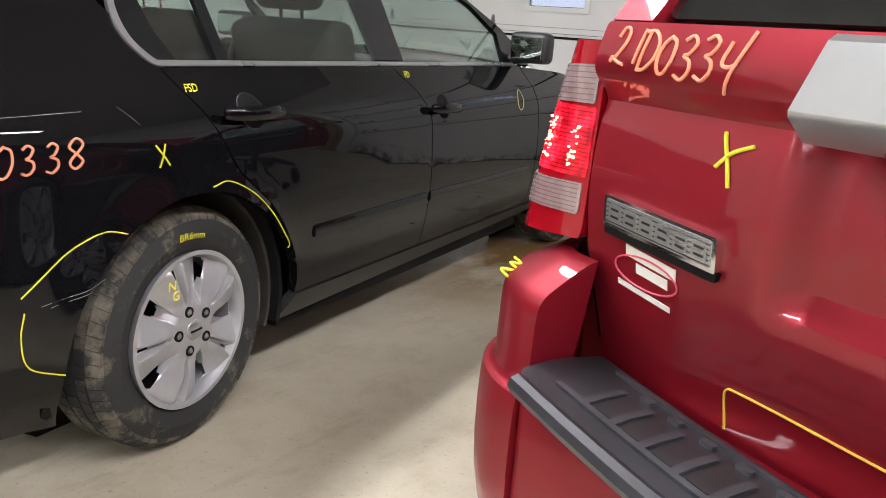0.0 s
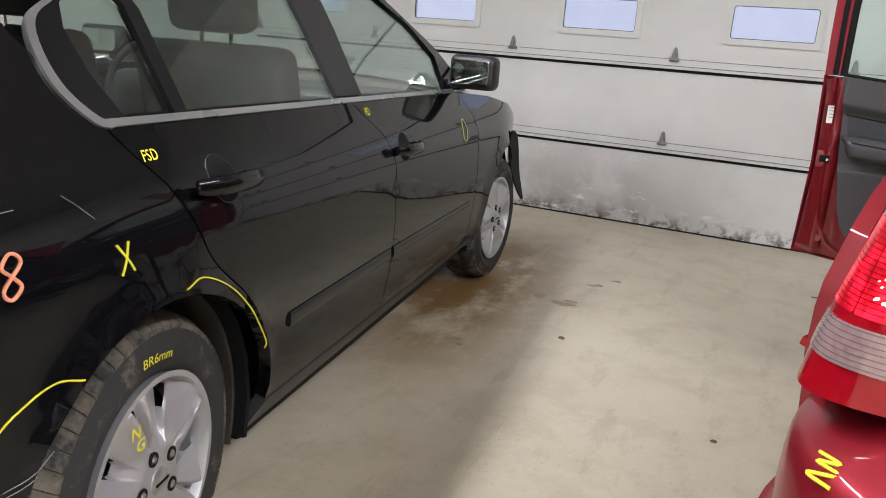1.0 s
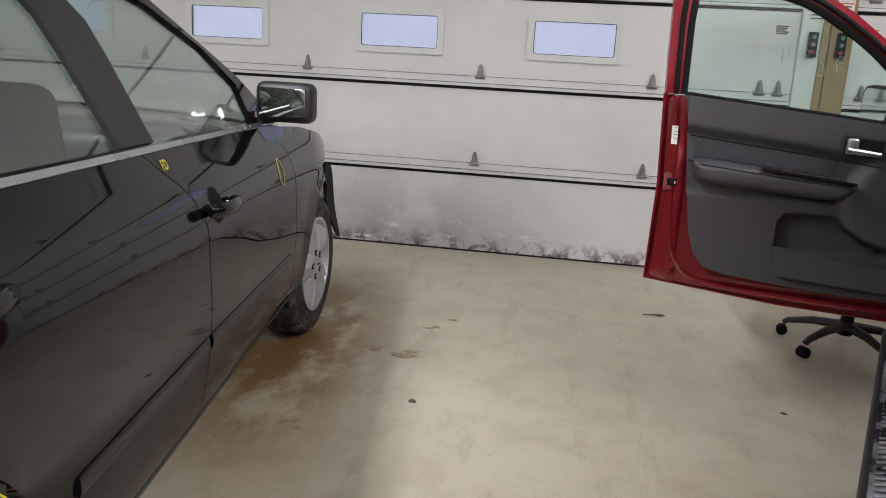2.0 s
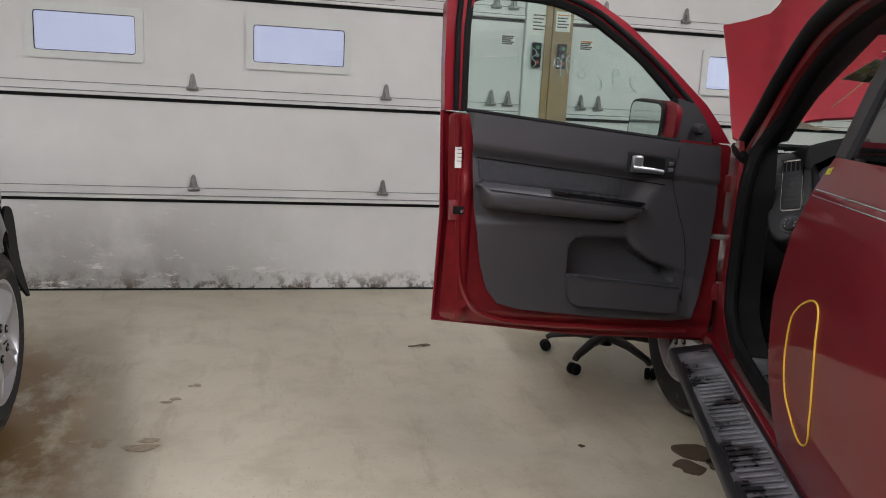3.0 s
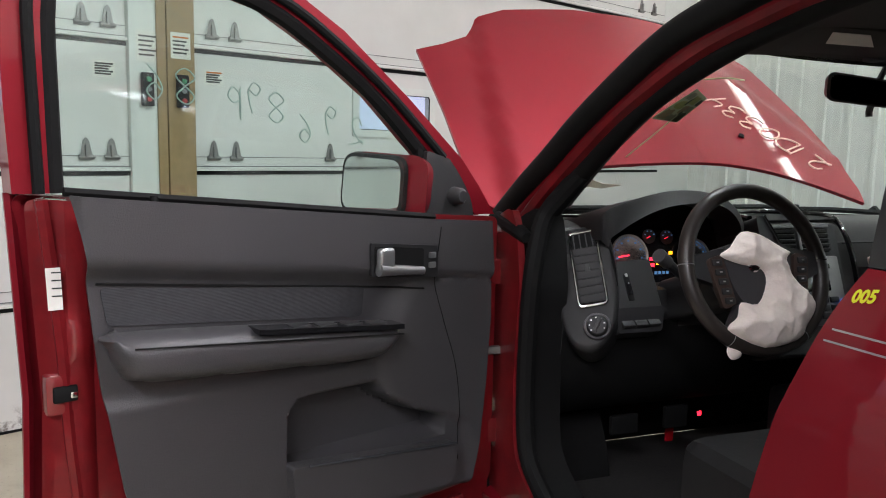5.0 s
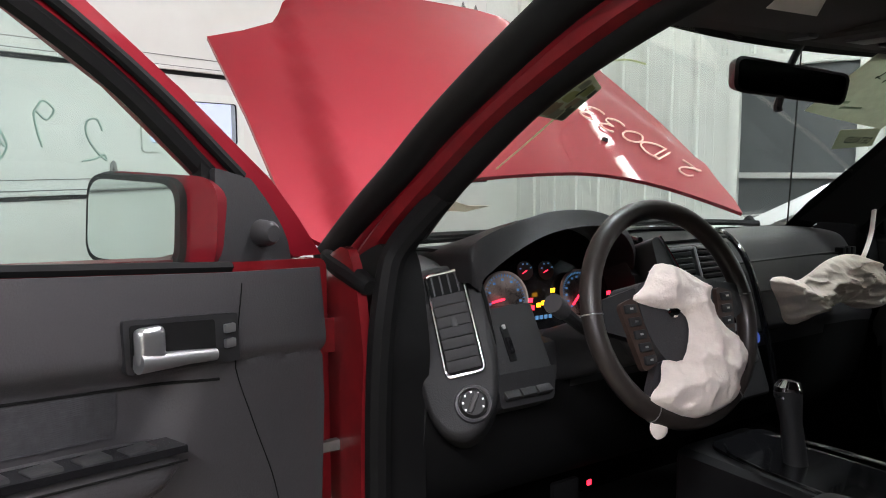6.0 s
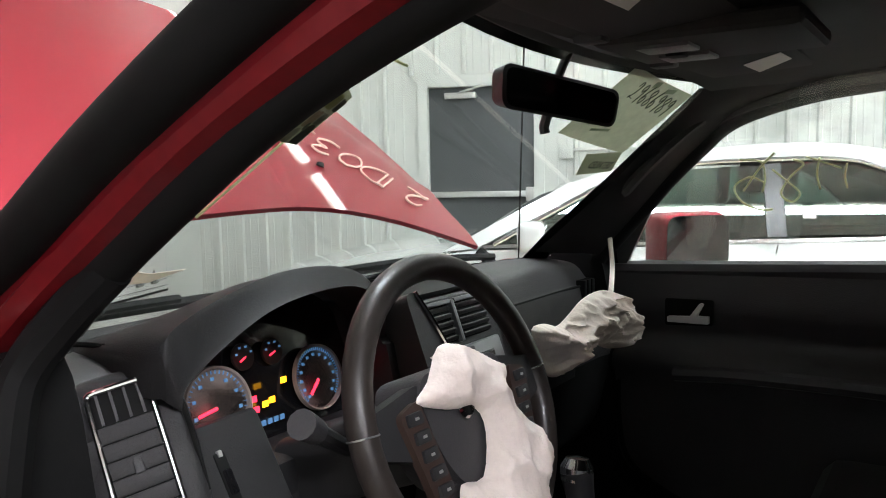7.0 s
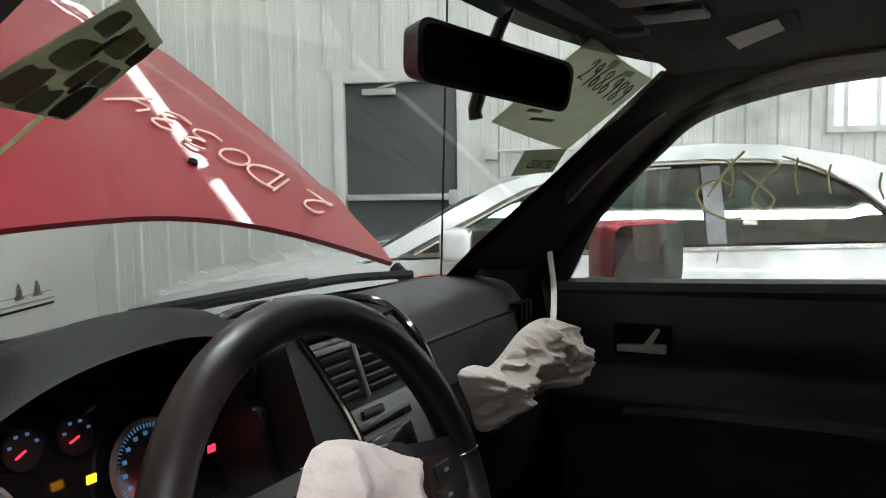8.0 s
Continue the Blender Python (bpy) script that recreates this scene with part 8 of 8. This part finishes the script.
for nm, y0, y1, m in (("trunk_lid", -1.72, -1.32, WHITECAR_M), ("back_glass", -1.32, -0.7, DARKGLASS_M), ("roof", -0.7, 0.45, WHITECAR_M), ("windshield", 0.45, 1.30, plain("tinted_reflective_glass", (0.10, 0.14, 0.12), 0.08, 0, 1.0)), ("hood", 1.304, 2.42, WHITECAR_M)):
    part(nm, panel([(-1, y0), (1, y0), (1, y1 - 0.004), (-1, y1 - 0.004)], wtop, 0.1, 0.012, (0, 0, 1)), m, wcar)
part("underbody", boxed(0.12, 1.64, -1.7, 2.35, 0.2, 0.5, 0.02), SEAL_M, wcar)
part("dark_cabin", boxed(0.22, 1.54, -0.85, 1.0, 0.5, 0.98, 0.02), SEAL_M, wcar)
for sx in (0.52, 1.24):
    seat(wcar, sx, 0.02, 0.45, FABRIC_M, 0.60)
part("rear_bench", box(boxed(0.28, 1.48, -0.80, -0.35, 0.45, 0.60, 0.05), 0.28, 1.48, -0.09, 0.09, 0, 0.60, 0.06, pose(0, -0.85, 0.52, 16), 3), FABRIC_M, wcar)
part("window_tag", panel([(-0.12, 1.10), (-0.17, 1.098), (-0.17, 1.118), (-0.12, 1.12)], wo(0.004), 0.1, 0.001, (-1, 0, 0)), PAPER_M, wcar)

# ---- office chair behind the door, seen by its base ----
chair = thing("office_chair", pose(-0.11, 4.80, 0, 0, 0, 0), "black swivel office chair standing on five casters", "chair")
part("gas_column", lathe(bmesh.new(), [(0.03, 0.08), (0.028, 0.30), (0.018, 0.30), (0.018, 0.42)], 16, pose(0, 0, 0, 0, -90, 0)), SEAL_M, chair)
for k in range(5):
    a = radians(72 * k + 2)
    c, s = math.cos(a), math.sin(a)
    lg = part("leg", tube(bmesh.new(), [(0.02 * c, 0.02 * s, 0.125), (0.15 * c, 0.15 * s, 0.115), (0.27 * c, 0.27 * s, 0.085), (0.29 * c, 0.29 * s, 0.07)], [0.030, 0.024, 0.018, 0.016], 10, 0.8), plain("brown_black_nylon", (0.028, 0.024, 0.020), 0.6, vary=0.3), chair)
    cs = part("caster", lathe(bmesh.new(), [(0.0, -0.024), (0.024, -0.024), (0.027, -0.018), (0.027, -0.004), (0.016, -0.003), (0.016, 0.003), (0.027, 0.004), (0.027, 0.018), (0.024, 0.024), (0.0, 0.024)], 18, pose(0.295 * c, 0.295 * s, 0.028, 0, 0, 40 * k)), SEAL_M, lg)
part("seat", boxed(-0.23, 0.23, -0.23, 0.23, 0.42, 0.50, 0.04, None, 3), DARKSEAT_M, chair)

# ---- switches and notices on the post ----
for x in (-0.095, 0.065):
    bx = thing("door_control", pose(x, GY - 0.046 if x > 0 else GY - 0.031, 1.505), "black overhead-door push-button box on the post", "switch", group="door controls")
    part("box", boxed(-0.026, 0.026, -0.035, -0.0005, -0.075, 0.075, 0.005), SEAL_M, bx)
    for k, m in enumerate((plain("green_button", (0.05, 0.25, 0.12), 0.5), plain("grey_button", (0.2, 0.2, 0.2), 0.5), plain("red_button", (0.4, 0.03, 0.03), 0.5))):
        part("button", lathe(bmesh.new(), [(0.0, 0.01), (0.011, 0.009), (0.012, 0.0)], 14, pose(0, -0.035, 0.045 - 0.045 * k, 0, 0, -90)), m, bx)
for x, z, w, h, yy, m in ((-0.085, 1.70, 0.10, 0.14, -0.0312, PAPER_M), (0.066, 1.715, 0.095, 0.12, -0.0462, PAPER_M), (-0.27, 1.585, 0.10, 0.075, -0.0005, PAPER_M), (0.25, 1.585, 0.10, 0.075, -0.0005, PAPER_M)):
    nt = thing("notice", pose(x, GY + yy, z), "small printed warning notice stuck to the door post", "sign", group="notices")
    part("sheet", boxed(-w / 2, w / 2, -0.0015, 0, -h / 2, h / 2), m, nt, smooth=False)
    for k in range(5):
        part("print_bar", boxed(-w * 0.4, w * (0.4 - 0.1 * (k % 3)), -0.0025, -0.0016, h * (0.32 - 0.15 * k) - 0.004, h * (0.32 - 0.15 * k) + 0.004), plain("orange_print", (0.55, 0.16, 0.03), 0.7) if k == 0 and x > 0 else INK_M, nt, smooth=False)
# debris and drips on the floor
rng = random.Random(8)
deb = thing("debris_leaf", pose(-0.974, 5.07, 0.0, 0, 0, 20), "dry dark twig scrap lying on the concrete", "debris")
part("twig", tube(bmesh.new(), smooth_line([(-0.06, 0.015, 0.003), (-0.03, 0.0, 0.005), (0.02, 0.008, 0.004), (0.05, -0.015, 0.003)], 4), 0.003, 6), plain("dry_mud_brown", (0.10, 0.075, 0.05), 0.9), deb)
part("flake", panel(smooth_line([(0.0, -0.012), (0.03, -0.018), (0.05, 0.0), (0.02, 0.010)], 3, True), lambda u, v: (u, v, 0.006 + 0.05 * u * u), 0.03, 0.003, (0, 0, 1)), bpy.data.materials["dry_mud_brown"], deb)
WET_M = plain("wet_stain", (0.12, 0.09, 0.06), 0.25)
for x, y, r in ((-0.20, 3.80, 0.085), (-0.28, 3.70, 0.05), (-0.17, 3.69, 0.045), (-0.55, 3.25, 0.02), (-0.60, 3.9, 0.012), (-1.3, 3.0, 0.010), (-2.0, 3.6, 0.016)):
    pts = [(r * (0.7 + 0.6 * rng.random()) * math.cos(2 * math.pi * k / 11), r * (0.7 + 0.6 * rng.random()) * math.sin(2 * math.pi * k / 11)) for k in range(11)]
    sp_ = tagged(part("oil_spot", panel(smooth_line(pts, 3, True), lambda u, v, x=x, y=y: (x + u, y + v, 0.0022), 0.5, 0.002, (0, 0, 1)), WET_M), "dark wet spot on the concrete floor", "stain", "wet spots")

MUDSPOT_M = plain("dried_mud_print", (0.33, 0.27, 0.19), 0.8, vary=0.4, grain=60)
for x, y, r, e in ((-2.30, 4.11, 0.022, 1.6), (-2.12, 4.08, 0.026, 1.8), (-2.07, 4.47, 0.016, 1.6), (-2.0, 4.62, 0.010, 1.5), (-2.38, 3.6, 0.022, 1.0), (-2.36, 3.3, 0.020, 1.0)):
    for q in range(4):
        pts = [(r * e * (0.5 + 0.6 * rng.random()) * math.cos(2 * math.pi * k / 9), r * (0.4 + 0.6 * rng.random()) * math.sin(2 * math.pi * k / 9)) for k in range(9)]
        ox, oy = rng.uniform(-1, 1) * r * 2, rng.uniform(-1, 1) * r * 1.5
        tagged(part("mud_print", panel(smooth_line(pts, 3, True), lambda u, v, x=x + ox, y=y + oy, q=q: (x + u, y + v, 0.0015 + 0.0006 * q), 0.5, 0.0012, (0, 0, 1)), MUDSPOT_M), "dried mud print on the concrete floor", "stain", "mud prints")
